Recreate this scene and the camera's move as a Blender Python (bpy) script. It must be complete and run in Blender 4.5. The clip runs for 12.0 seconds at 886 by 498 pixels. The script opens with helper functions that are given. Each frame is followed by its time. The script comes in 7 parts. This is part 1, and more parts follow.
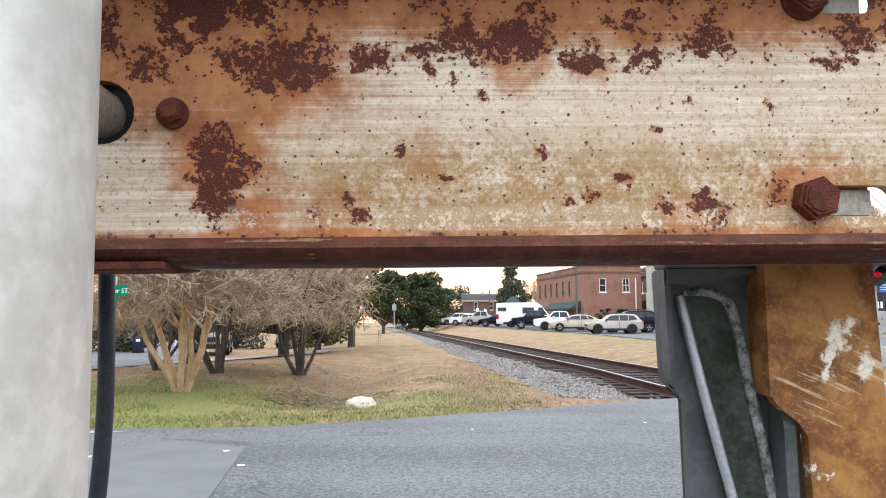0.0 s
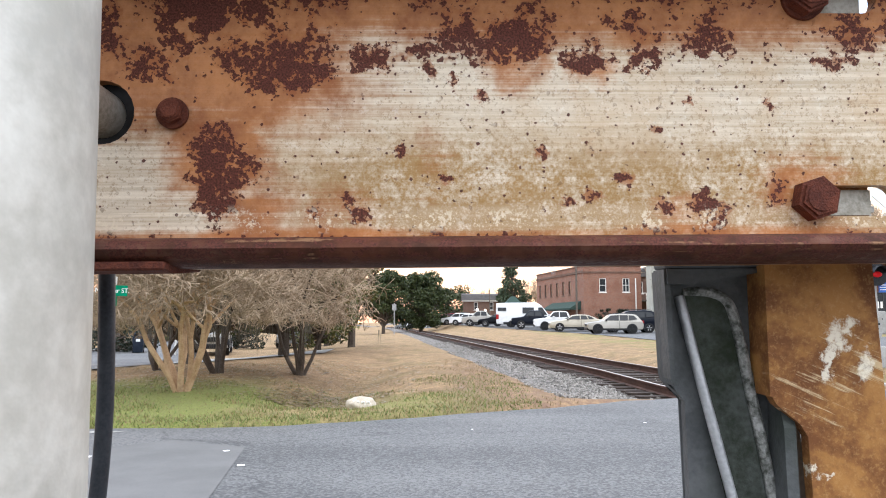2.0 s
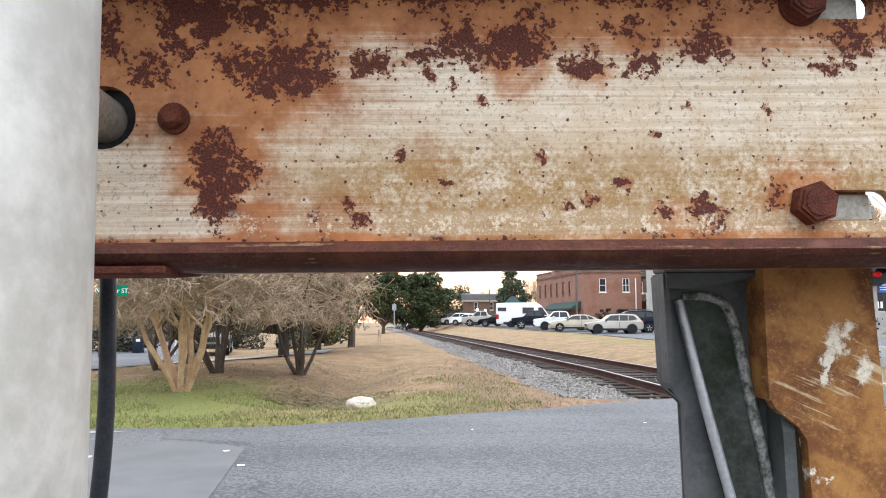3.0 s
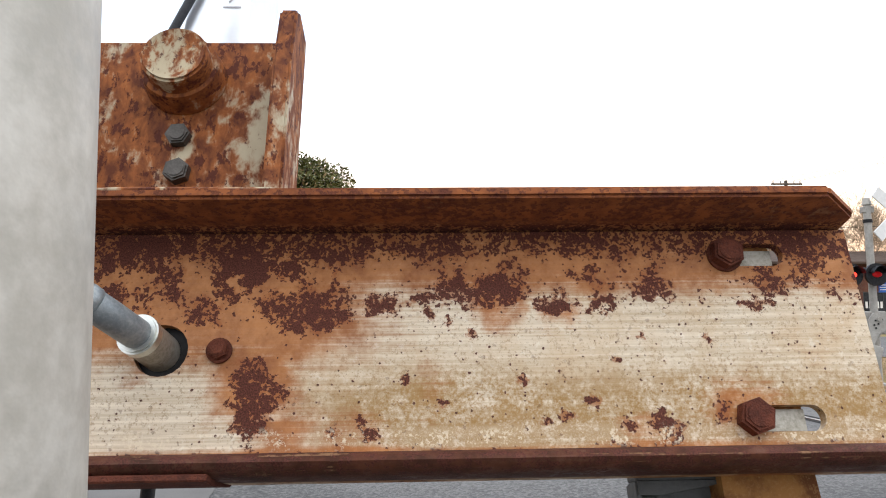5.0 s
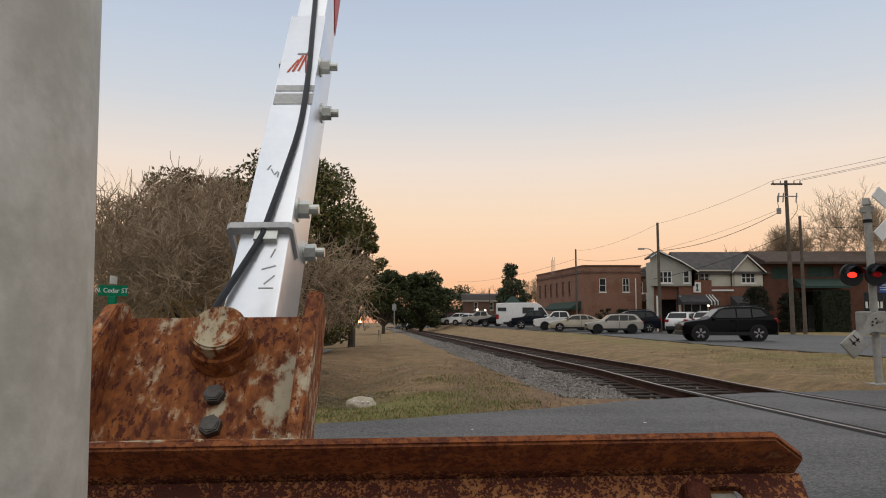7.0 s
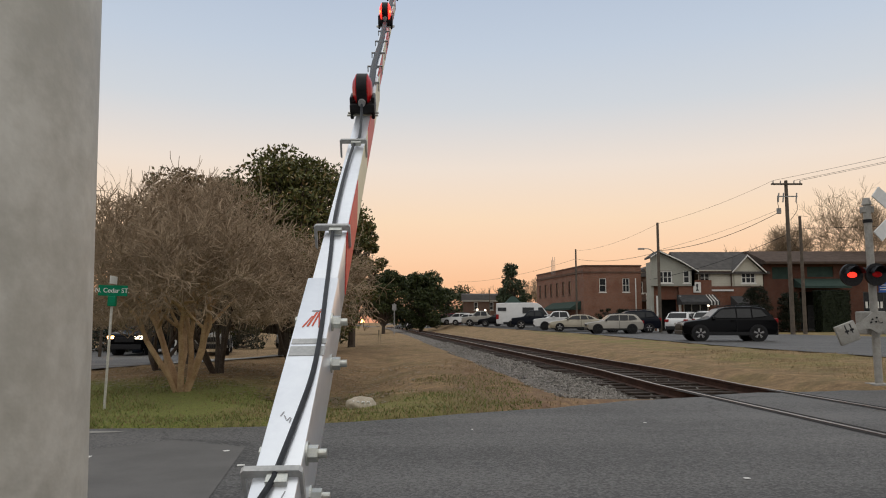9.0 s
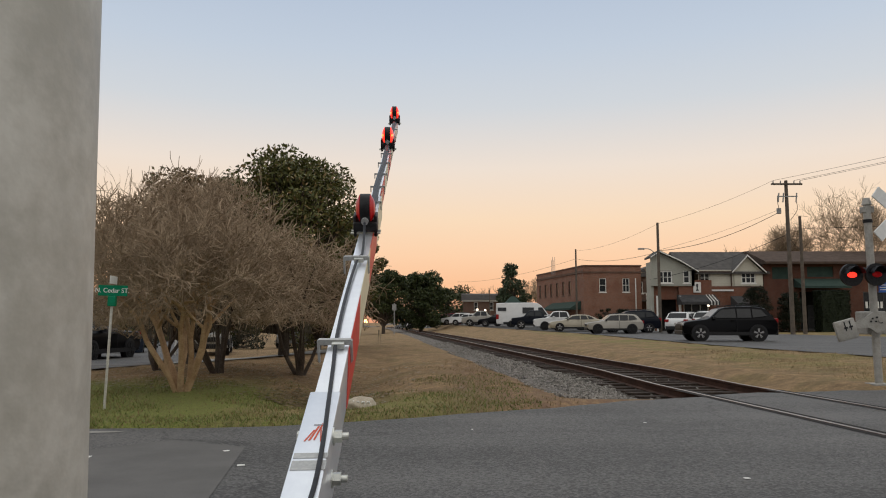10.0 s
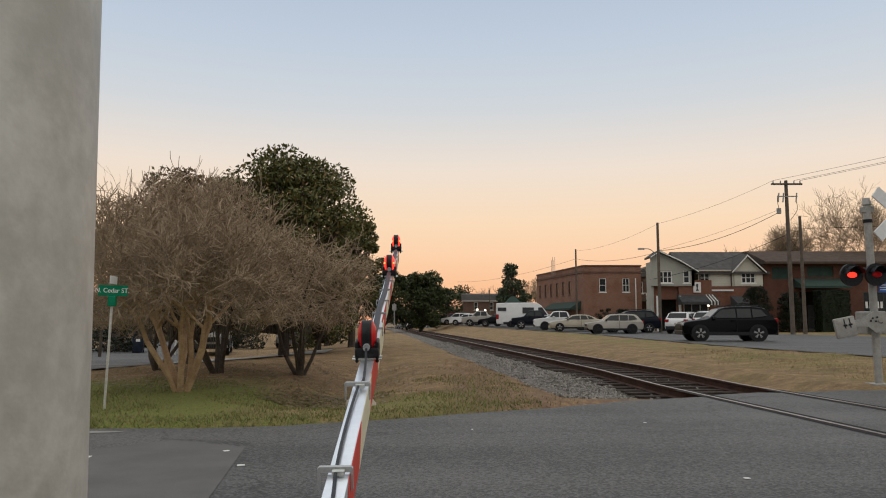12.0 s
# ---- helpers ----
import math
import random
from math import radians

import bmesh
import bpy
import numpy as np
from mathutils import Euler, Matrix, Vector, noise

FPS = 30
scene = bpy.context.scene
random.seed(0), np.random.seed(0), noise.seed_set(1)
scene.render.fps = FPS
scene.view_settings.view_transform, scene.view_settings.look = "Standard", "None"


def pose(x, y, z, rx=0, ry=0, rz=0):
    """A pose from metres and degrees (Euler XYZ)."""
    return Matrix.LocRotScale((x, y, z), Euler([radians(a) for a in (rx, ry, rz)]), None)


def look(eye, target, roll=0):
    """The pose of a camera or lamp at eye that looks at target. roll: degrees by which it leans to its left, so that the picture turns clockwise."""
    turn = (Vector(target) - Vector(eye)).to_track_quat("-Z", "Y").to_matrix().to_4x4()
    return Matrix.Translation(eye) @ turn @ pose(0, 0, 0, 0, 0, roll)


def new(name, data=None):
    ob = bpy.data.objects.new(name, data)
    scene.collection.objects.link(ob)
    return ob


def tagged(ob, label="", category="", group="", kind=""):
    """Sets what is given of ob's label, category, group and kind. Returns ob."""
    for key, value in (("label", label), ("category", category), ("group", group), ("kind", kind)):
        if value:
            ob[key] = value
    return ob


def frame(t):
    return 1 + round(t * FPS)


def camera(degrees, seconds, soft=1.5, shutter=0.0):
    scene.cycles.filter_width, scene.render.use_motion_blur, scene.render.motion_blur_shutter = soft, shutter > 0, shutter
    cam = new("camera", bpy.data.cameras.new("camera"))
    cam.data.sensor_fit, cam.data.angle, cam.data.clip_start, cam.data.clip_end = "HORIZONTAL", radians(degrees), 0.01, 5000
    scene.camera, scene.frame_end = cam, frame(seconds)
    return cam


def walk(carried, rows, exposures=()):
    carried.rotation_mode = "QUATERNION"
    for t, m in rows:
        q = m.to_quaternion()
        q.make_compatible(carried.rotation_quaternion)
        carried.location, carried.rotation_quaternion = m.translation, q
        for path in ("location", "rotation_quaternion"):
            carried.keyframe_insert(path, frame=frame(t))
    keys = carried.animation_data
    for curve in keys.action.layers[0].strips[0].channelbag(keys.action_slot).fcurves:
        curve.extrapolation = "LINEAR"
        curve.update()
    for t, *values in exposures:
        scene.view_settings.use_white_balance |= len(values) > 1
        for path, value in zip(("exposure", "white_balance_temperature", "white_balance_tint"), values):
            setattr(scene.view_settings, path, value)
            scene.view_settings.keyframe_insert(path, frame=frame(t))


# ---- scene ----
# camera: a phone held still beside the gate mast, 1.1 m over the rails
EYE = 1.1
PITCH = 5.81
cam = camera(63.0, 12.0, 1.05)
PATH = [(0.0, pose(0, 0, EYE, 90 + PITCH, 0, 0)), (12.0, pose(0, 0, EYE, 90 + PITCH, 0, 0))]
walk(cam, PATH, [(0.0, 1.85, 5850, 10), (2.7, 1.85, 5850, 10), (4.3, 1.62, 5950, 10), (4.7, 1.60, 6050, 10), (5.0, 1.28, 6200, 10), (5.3, 0.65, 6450, 10), (5.6, 0.15, 6550, 10), (6.0, 0.05, 6600, 10), (12.0, 0.05, 6600, 8)])

# ---- dusk sky, no direct sun ----
world = bpy.data.worlds.new("dusk_sky")
scene.world = world
world.use_nodes = True
wn, wl = world.node_tree.nodes, world.node_tree.links
bg = wn["Background"]
bg.inputs["Strength"].default_value = 1.0
tc = wn.new("ShaderNodeTexCoord")
sep = wn.new("ShaderNodeSeparateXYZ")
wl.new(tc.outputs["Generated"], sep.inputs[0])
ramp = wn.new("ShaderNodeValToRGB")
wl.new(sep.outputs["Z"], ramp.inputs[0])
SKY = [(0.0, (0.80, 0.36, 0.22)), (0.045, (0.92, 0.51, 0.30)), (0.09, (0.94, 0.61, 0.40)), (0.14, (0.91, 0.68, 0.49)),
       (0.21, (0.82, 0.71, 0.63)), (0.29, (0.61, 0.64, 0.69)), (0.36, (0.52, 0.59, 0.70)), (0.44, (0.44, 0.52, 0.66)), (0.62, (0.74, 0.77, 0.83)), (1.0, (0.98, 0.99, 1.0))]
for k, (z, c) in enumerate(SKY):
    e = ramp.color_ramp.elements[k] if k < 2 else ramp.color_ramp.elements.new(z)
    e.position, e.color = z, (*c, 1)
east = wn.new("ShaderNodeValToRGB")
wl.new(sep.outputs["Z"], east.inputs[0])
for k, (z, c) in enumerate([(0.0, (0.26, 0.25, 0.27)), (0.12, (0.48, 0.47, 0.49)), (0.35, (0.70, 0.70, 0.71)), (0.62, (0.82, 0.84, 0.87)), (1.0, (0.98, 0.99, 1.0))]):
    e = east.color_ramp.elements[k] if k < 2 else east.color_ramp.elements.new(z)
    e.position, e.color = z, (*c, 1)
turn = wn.new("ShaderNodeMapRange")
turn.interpolation_type = "SMOOTHSTEP"
turn.inputs[1].default_value, turn.inputs[2].default_value = -0.35, 0.60
wl.new(sep.outputs["Y"], turn.inputs[0])
around = wn.new("ShaderNodeMix")
around.data_type = "RGBA"
wl.new(turn.outputs[0], around.inputs[0])
wl.new(east.outputs[0], around.inputs[6])
wl.new(ramp.outputs[0], around.inputs[7])
sky = wn.new("ShaderNodeTexSky")
sky.sky_type, sky.sun_disc = "NISHITA", False
sky.sun_elevation, sky.sun_rotation = radians(3.0), radians(180)
mixs = wn.new("ShaderNodeMix")
mixs.data_type = "RGBA"
mixs.inputs[0].default_value = 0.006
wl.new(around.outputs[2], mixs.inputs[6])
wl.new(sky.outputs[0], mixs.inputs[7])
wl.new(mixs.outputs[2], bg.inputs["Color"])
sun = new("sun", bpy.data.lights.new("sun", "SUN"))
sun.data.energy, sun.data.angle, sun.data.color = 0.22, radians(60), (1.0, 0.84, 0.68)
sun.matrix_world = look((20, -30, 60), (0, 0, 0))


# ---- material helpers ----
class Net:
    """A small writer of node trees."""

    def __init__(self, name):
        self.m = bpy.data.materials.new(name)
        self.m.use_nodes = True
        self.t = self.m.node_tree
        self.b = self.t.nodes["Principled BSDF"]
        self.b.inputs["Specular IOR Level"].default_value = 0.18
        self.co = self.t.nodes.new("ShaderNodeTexCoord").outputs["Object"]

    def put(self, socket, v):
        if hasattr(v, "is_output"):
            self.t.links.new(v, socket)
        elif isinstance(v, (tuple, list)):
            socket.default_value = (*v, 1) if len(v) == 3 and socket.type == "RGBA" else v
        else:
            socket.default_value = v

    def math(self, op, a, b=0.0, clamp=False):
        n = self.t.nodes.new("ShaderNodeMath")
        n.operation, n.use_clamp = op, clamp
        self.put(n.inputs[0], a), self.put(n.inputs[1], b)
        return n.outputs[0]

    def scaled(self, s, shift=(0, 0, 0)):
        n = self.t.nodes.new("ShaderNodeMapping")
        self.put(n.inputs[0], self.co)
        n.inputs["Scale"].default_value, n.inputs["Location"].default_value = s, shift
        return n.outputs[0]

    def noise(self, scale, detail=4.0, rough=0.6, co=None, distort=0.0):
        n = self.t.nodes.new("ShaderNodeTexNoise")
        self.put(n.inputs["Vector"], co or self.co)
        n.inputs["Scale"].default_value, n.inputs["Detail"].default_value, n.inputs["Roughness"].default_value = scale, detail, rough
        n.inputs["Distortion"].default_value = distort
        return n.outputs["Fac"]

    def step(self, v, lo, hi):
        n = self.t.nodes.new("ShaderNodeMapRange")
        n.interpolation_type = "SMOOTHSTEP"
        self.put(n.inputs[0], v)
        n.inputs[1].default_value, n.inputs[2].default_value = (lo, hi) if lo < hi else (hi, lo)
        n.inputs[3].default_value, n.inputs[4].default_value = (0, 1) if lo < hi else (1, 0)
        return n.outputs[0]

    def mix(self, f, a, b):
        n = self.t.nodes.new("ShaderNodeMix")
        n.data_type = "RGBA"
        self.put(n.inputs[0], f), self.put(n.inputs[6], a), self.put(n.inputs[7], b)
        return n.outputs[2]

    def axes(self):
        n = self.t.nodes.new("ShaderNodeSeparateXYZ")
        self.put(n.inputs[0], self.co)
        return n.outputs

    def carry(self, v):
        """The place again, worked out after v, which keeps long chains of nodes in order."""
        n = self.t.nodes.new("ShaderNodeVectorMath")
        n.operation = "MULTIPLY_ADD"
        self.put(n.inputs[0], v)
        n.inputs[1].default_value = (1e-9, 1e-9, 1e-9)
        self.put(n.inputs[2], self.co)
        return n.outputs[0]

    def bump(self, h, strength=0.3, dist=0.01):
        n = self.t.nodes.new("ShaderNodeBump")
        n.inputs["Strength"].default_value, n.inputs["Distance"].default_value = strength, dist
        self.put(n.inputs["Height"], h)
        self.t.links.new(n.outputs[0], self.b.inputs["Normal"])

    def done(self, color, rough=0.6, metal=0.0):
        self.put(self.b.inputs["Base Color"], color), self.put(self.b.inputs["Roughness"], rough), self.put(self.b.inputs["Metallic"], metal)
        return self.m


def surf(name, c1, c2, scale=4.0, rough=0.6, metal=0.0, bump=0.2, dist=0.005, fine=8.0, grime=None):
    """A surface of two tones at two scales with fine relief."""
    n = Net(name)
    a = n.noise(scale, 5)
    f = n.noise(scale * fine, 3)
    col = n.mix(n.step(n.math("ADD", n.math("MULTIPLY", a, 0.65), n.math("MULTIPLY", f, 0.35)), 0.32, 0.68), c1, c2)
    if grime:
        col = n.mix(n.math("MULTIPLY", n.step(n.noise(scale * 0.37, 6, 0.7), 0.5, 0.72), 0.6), col, grime)
    n.bump(f, bump, dist)
    return n.done(col, n.math("ADD", n.math("MULTIPLY", f, 0.2), rough - 0.1), metal)


def glow(name, c, strength, base=None):
    n = Net(name)
    n.b.inputs["Emission Color"].default_value, n.b.inputs["Emission Strength"].default_value = (*c, 1), strength
    return n.done(base or c, 0.3)


def spots(n, places, soft=0.0, warp=0.0, wscale=70.0):
    """Where worn patches sit, fading outwards with a ragged rim: (x, z, radius x, radius z, weight)."""
    total, plain = None, n.co
    if warp:
        w = n.t.nodes.new("ShaderNodeTexNoise")
        n.put(w.inputs["Vector"], n.co)
        w.inputs["Scale"].default_value, w.inputs["Detail"].default_value, w.inputs["Roughness"].default_value = wscale, 5, 0.65
        m = n.t.nodes.new("ShaderNodeVectorMath")
        m.operation = "SUBTRACT"
        n.put(m.inputs[0], w.outputs["Color"])
        m.inputs[1].default_value = (0.5, 0.5, 0.5)
        o = n.t.nodes.new("ShaderNodeVectorMath")
        o.operation = "MULTIPLY_ADD"
        n.put(o.inputs[0], m.outputs[0])
        o.inputs[1].default_value = (warp, warp, warp)
        n.put(o.inputs[2], n.co)
        n.co = o.outputs[0]
    for px, pz, rx, rz, w in places:
        at = n.t.nodes.new("ShaderNodeVectorMath")
        at.operation = "MULTIPLY_ADD"
        n.put(at.inputs[0], n.co if total is None else n.carry(total))
        at.inputs[1].default_value, at.inputs[2].default_value = (1 / rx, 0, 1 / rz), (-px / rx, 0, -pz / rz)
        v = n.t.nodes.new("ShaderNodeVectorMath")
        v.operation = "LENGTH"
        n.put(v.inputs[0], at.outputs[0])
        m = n.t.nodes.new("ShaderNodeMapRange")
        m.interpolation_type = "SMOOTHSTEP"
        n.put(m.inputs[0], v.outputs["Value"])
        m.inputs[1].default_value, m.inputs[2].default_value, m.inputs[3].default_value, m.inputs[4].default_value = soft, 1.0, w, 0.0
        total = m.outputs[0] if total is None else n.math("MAXIMUM", total, m.outputs[0])
    n.co = plain
    return total


def crumbs(n, scale, warp=0.004, wscale=170.0):
    """A random value for each ragged crumb, and how far from its middle one is."""
    w = n.t.nodes.new("ShaderNodeTexNoise")
    n.put(w.inputs["Vector"], n.co)
    w.inputs["Scale"].default_value, w.inputs["Detail"].default_value = wscale, 4
    off = n.t.nodes.new("ShaderNodeVectorMath")
    off.operation = "MULTIPLY_ADD"
    n.put(off.inputs[0], w.outputs["Color"])
    off.inputs[1].default_value = (warp, warp, warp)
    n.put(off.inputs[2], n.co)
    v = n.t.nodes.new("ShaderNodeTexVoronoi")
    n.put(v.inputs["Vector"], off.outputs[0])
    v.inputs["Scale"].default_value = scale
    sp = n.t.nodes.new("ShaderNodeSeparateColor")
    n.put(sp.inputs[0], v.outputs["Color"])
    return sp.outputs[0], v.outputs["Distance"]


# scabs of rust on the channel's web: wide ones, then small pits
SCABS = [(-0.115, 0.366, 0.029, 0.0188, 0.85), (-0.103, 0.354, 0.0247, 0.0188, 0.9), (-0.114, 0.344, 0.013, 0.0319, 0.95), (-0.126, 0.351, 0.0159, 0.0101, 0.7), (-0.152, 0.417, 0.029, 0.0174, 0.6),
         (-0.085, 0.42, 0.058, 0.029, 0.7), (-0.075, 0.411, 0.0435, 0.0116, 0.9), (-0.026, 0.42, 0.0203, 0.0145, 0.9), (0.028, 0.434, 0.0217, 0.0116, 0.85), (0.059, 0.43, 0.0305, 0.0174, 1),
         (0.098, 0.419, 0.0275, 0.0145, 1), (0.134, 0.42, 0.0217, 0.0087, 0.9), (0.173, 0.431, 0.0188, 0.0116, 0.8), (0.168, 0.333, 0.0261, 0.013, 0.75), (0.247, 0.421, 0.0203, 0.0087, 0.85)]
PITS = [(0.009, 0.415, 0.006, 0.007, 0.9), (0.039, 0.399, 0.005, 0.005, 0.9), (-0.008, 0.3665, 0.005, 0.006, 1.0), (0.0173, 0.3502, 0.006, 0.004, 1.0), (0.073, 0.3655, 0.007, 0.006, 0.9), (-0.039, 0.3392, 0.006, 0.005, 0.9),
        (-0.032, 0.330, 0.009, 0.009, 0.9), (-0.058, 0.331, 0.008, 0.005, 0.8), (0.102, 0.3407, 0.010, 0.005, 0.85), (0.088, 0.3365, 0.007, 0.004, 0.9), (0.121, 0.350, 0.008, 0.006, 0.9), (0.145, 0.334, 0.009, 0.006, 0.9),
        (0.210, 0.342, 0.008, 0.012, 0.8), (0.160, 0.3965, 0.004, 0.005, 1.0), (0.208, 0.393, 0.004, 0.006, 1.0), (0.1405, 0.378, 0.004, 0.005, 0.9), (0.022, 0.408, 0.003, 0.006, 0.9), (-0.118, 0.381, 0.012, 0.004, 0.6)]


def rust_channel():
    """Cream paint over steel, washed orange and tan, with scabs of dark rust thick along the top edge."""
    n = Net("rusted_cream_paint")
    x, y, z = n.axes()
    streak = n.noise(1.0, 5, 0.65, n.scaled((7, 7, 420)))
    broad = n.noise(10.0, 5, 0.6, None, 0.4)
    mid = n.noise(46.0, 6, 0.68)
    fine = n.noise(420.0, 4, 0.75)
    grit = n.noise(900.0, 2, 0.6)
    paint = n.mix(n.step(streak, 0.32, 0.68), (0.76, 0.675, 0.54), (0.54, 0.45, 0.325))
    paint = n.mix(n.math("MULTIPLY", n.step(n.math("ADD", n.math("MULTIPLY", broad, 0.6), n.math("MULTIPLY", mid, 0.4)), 0.40, 0.66), 0.5), paint, (0.50, 0.33, 0.16))
    paint = n.mix(n.math("MULTIPLY", n.step(fine, 0.54, 0.62), 0.55), paint, (0.30, 0.20, 0.11))
    paint = n.mix(n.math("MULTIPLY", n.step(n.noise(150.0, 5, 0.75), 0.56, 0.64), 0.45), paint, (0.78, 0.73, 0.63))
    web = n.step(y, 0.362, 0.374)
    # tan grime over the lower half, thin at the near end
    tan = n.math("MULTIPLY", n.step(n.math("ADD", z, n.math("MULTIPLY", n.math("SUBTRACT", broad, 0.5), 0.06)), 0.392, 0.350), n.step(x, -0.12, -0.02))
    tan = n.math("MULTIPLY", tan, n.step(n.math("ADD", mid, n.math("MULTIPLY", fine, 0.9)), 0.62, 1.10))
    paint = n.mix(n.math("MULTIPLY", tan, 0.9), paint, n.mix(broad, (0.35, 0.195, 0.052), (0.25, 0.150, 0.045)))
    # the wash of orange: the near end and the top, and runs under the scabs
    wash = n.math("MULTIPLY", n.step(x, 0.06, -0.12), n.step(z, 0.350, 0.410))
    wash = n.math("MAXIMUM", wash, n.math("MULTIPLY", n.step(z, 0.412, 0.452), 0.95))
    wash = n.math("MAXIMUM", wash, spots(n, [(-0.118, 0.362, 0.060, 0.060, 1.0), (-0.095, 0.335, 0.055, 0.030, 0.8), (-0.04, 0.33, 0.05, 0.03, 0.55), (0.01, 0.356, 0.030, 0.05, 0.45), (0.225, 0.345, 0.060, 0.045, 0.75),
                                             (0.16, 0.333, 0.06, 0.025, 0.6), (0.235, 0.45, 0.06, 0.045, 0.8), (0.06, 0.42, 0.035, 0.030, 0.8), (0.10, 0.412, 0.035, 0.022, 0.7), (-0.19, 0.372, 0.03, 0.018, 0.7)], 0.0, 0.05, 30.0))
    wash = n.math("ADD", wash, n.math("MULTIPLY", n.step(z, 0.326, 0.318), 0.6))
    wash = n.math("ADD", wash, n.math("MULTIPLY", n.math("SUBTRACT", broad, 0.5), 1.1))
    wash = n.math("ADD", wash, n.math("MULTIPLY", n.math("SUBTRACT", mid, 0.5), 0.9))
    wash = n.math("ADD", wash, n.math("MULTIPLY", n.math("SUBTRACT", streak, 0.5), 0.75))
    stain = n.step(wash, 0.14, 0.80)
    orange = n.mix(n.step(mid, 0.30, 0.70), (0.46, 0.190, 0.062), (0.27, 0.092, 0.030))
    col = n.mix(n.math("MULTIPLY", stain, 0.92), paint, orange)
    # where the scabs lie thick
    clus = n.step(n.noise(30.0, 4, 0.7), 0.42, 0.66)
    near = n.math("ADD", 0.50, n.math("MULTIPLY", n.step(x, 0.10, -0.06), 0.50))
    d = n.math("MULTIPLY", n.math("MULTIPLY", n.step(z, 0.404, 0.432), clus), near)
    d = n.math("MAXIMUM", d, n.math("MULTIPLY", n.step(z, 0.440, 0.468), n.math("ADD", 0.34, n.math("MULTIPLY", clus, 0.4))))
    d = n.math("MAXIMUM", d, spots(n, SCABS, 0.0, 0.045, 55.0))
    d = n.math("MAXIMUM", d, n.math("MULTIPLY", n.step(z, 0.330, 0.316), 0.16))
    d = n.math("ADD", d, n.math("MULTIPLY", n.math("SUBTRACT", mid, 0.5), 0.8))
    d = n.math("MULTIPLY", d, n.step(d, 0.05, 0.34))
    pits = spots(n, PITS, 0.1, 0.016, 150.0)
    c1, _ = crumbs(n, 300.0, 0.009, 260.0)
    c2, _ = crumbs(n, 520.0, 0.003, 300.0)
    big = n.step(n.math("SUBTRACT", d, c1), -0.02, 0.02)
    small = n.step(n.math("SUBTRACT", n.math("MULTIPLY", n.math("MAXIMUM", d, pits), 0.95), c2), -0.02, 0.02)
    c3, r3 = crumbs(n, 210.0, 0.002, 400.0)
    dots = n.math("MULTIPLY", n.step(c3, 0.66, 0.68), n.step(n.math("ADD", r3, n.math("MULTIPLY", c2, 0.16)), 0.27, 0.21))
    dark = n.math("MAXIMUM", n.math("MAXIMUM", n.math("MULTIPLY", big, n.step(d, 0.12, 0.2)), small), dots)
    halo = n.math("MULTIPLY", n.step(n.math("MAXIMUM", d, pits), 0.04, 0.5), 0.75)
    col = n.mix(halo, col, n.mix(mid, (0.40, 0.150, 0.050), (0.20, 0.062, 0.026)))
    # the flanges are rust all over; the lower one's shade is painted in as darker brown
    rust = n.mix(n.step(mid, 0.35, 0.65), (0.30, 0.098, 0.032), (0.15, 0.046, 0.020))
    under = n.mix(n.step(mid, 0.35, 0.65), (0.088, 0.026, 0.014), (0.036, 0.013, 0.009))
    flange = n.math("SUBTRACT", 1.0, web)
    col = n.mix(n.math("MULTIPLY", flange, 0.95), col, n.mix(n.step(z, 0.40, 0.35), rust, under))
    rough_dark = n.math("MULTIPLY", flange, n.step(n.math("ADD", c1, n.math("MULTIPLY", n.math("SUBTRACT", broad, 0.5), 1.4)), 0.42, 0.36))
    scrape = n.math("MULTIPLY", flange, n.step(n.math("ADD", streak, n.math("MULTIPLY", mid, 0.8)), 1.04, 1.14))
    col = n.mix(n.math("MULTIPLY", scrape, 0.55), col, (0.34, 0.19, 0.10))
    dk = n.math("MAXIMUM", n.math("MULTIPLY", dark, web), n.math("MULTIPLY", rough_dark, 0.7))
    col = n.mix(n.math("MULTIPLY", dk, 0.94), col, n.mix(n.step(grit, 0.35, 0.65), (0.038, 0.012, 0.010), (0.120, 0.036, 0.026)))
    # bare bright scuffs along the lower edge
    scuff = n.math("MULTIPLY", n.math("MULTIPLY", n.step(z, 0.337, 0.329), n.step(z, 0.318, 0.324)), n.step(n.math("ADD", mid, n.math("MULTIPLY", fine, 0.9)), 0.98, 1.12))
    col = n.mix(n.math("MULTIPLY", n.math("MULTIPLY", scuff, web), 0.85), col, (0.74, 0.65, 0.49))
    h = n.math("ADD", n.math("MULTIPLY", dk, 1.0), n.math("ADD", n.math("MULTIPLY", fine, 0.45), n.math("MULTIPLY", streak, 0.25)))
    n.bump(h, 0.6, 0.0012)
    return n.done(col, n.math("ADD", 0.40, n.math("MULTIPLY", n.math("MAXIMUM", dk, stain), 0.35)), 0.0)


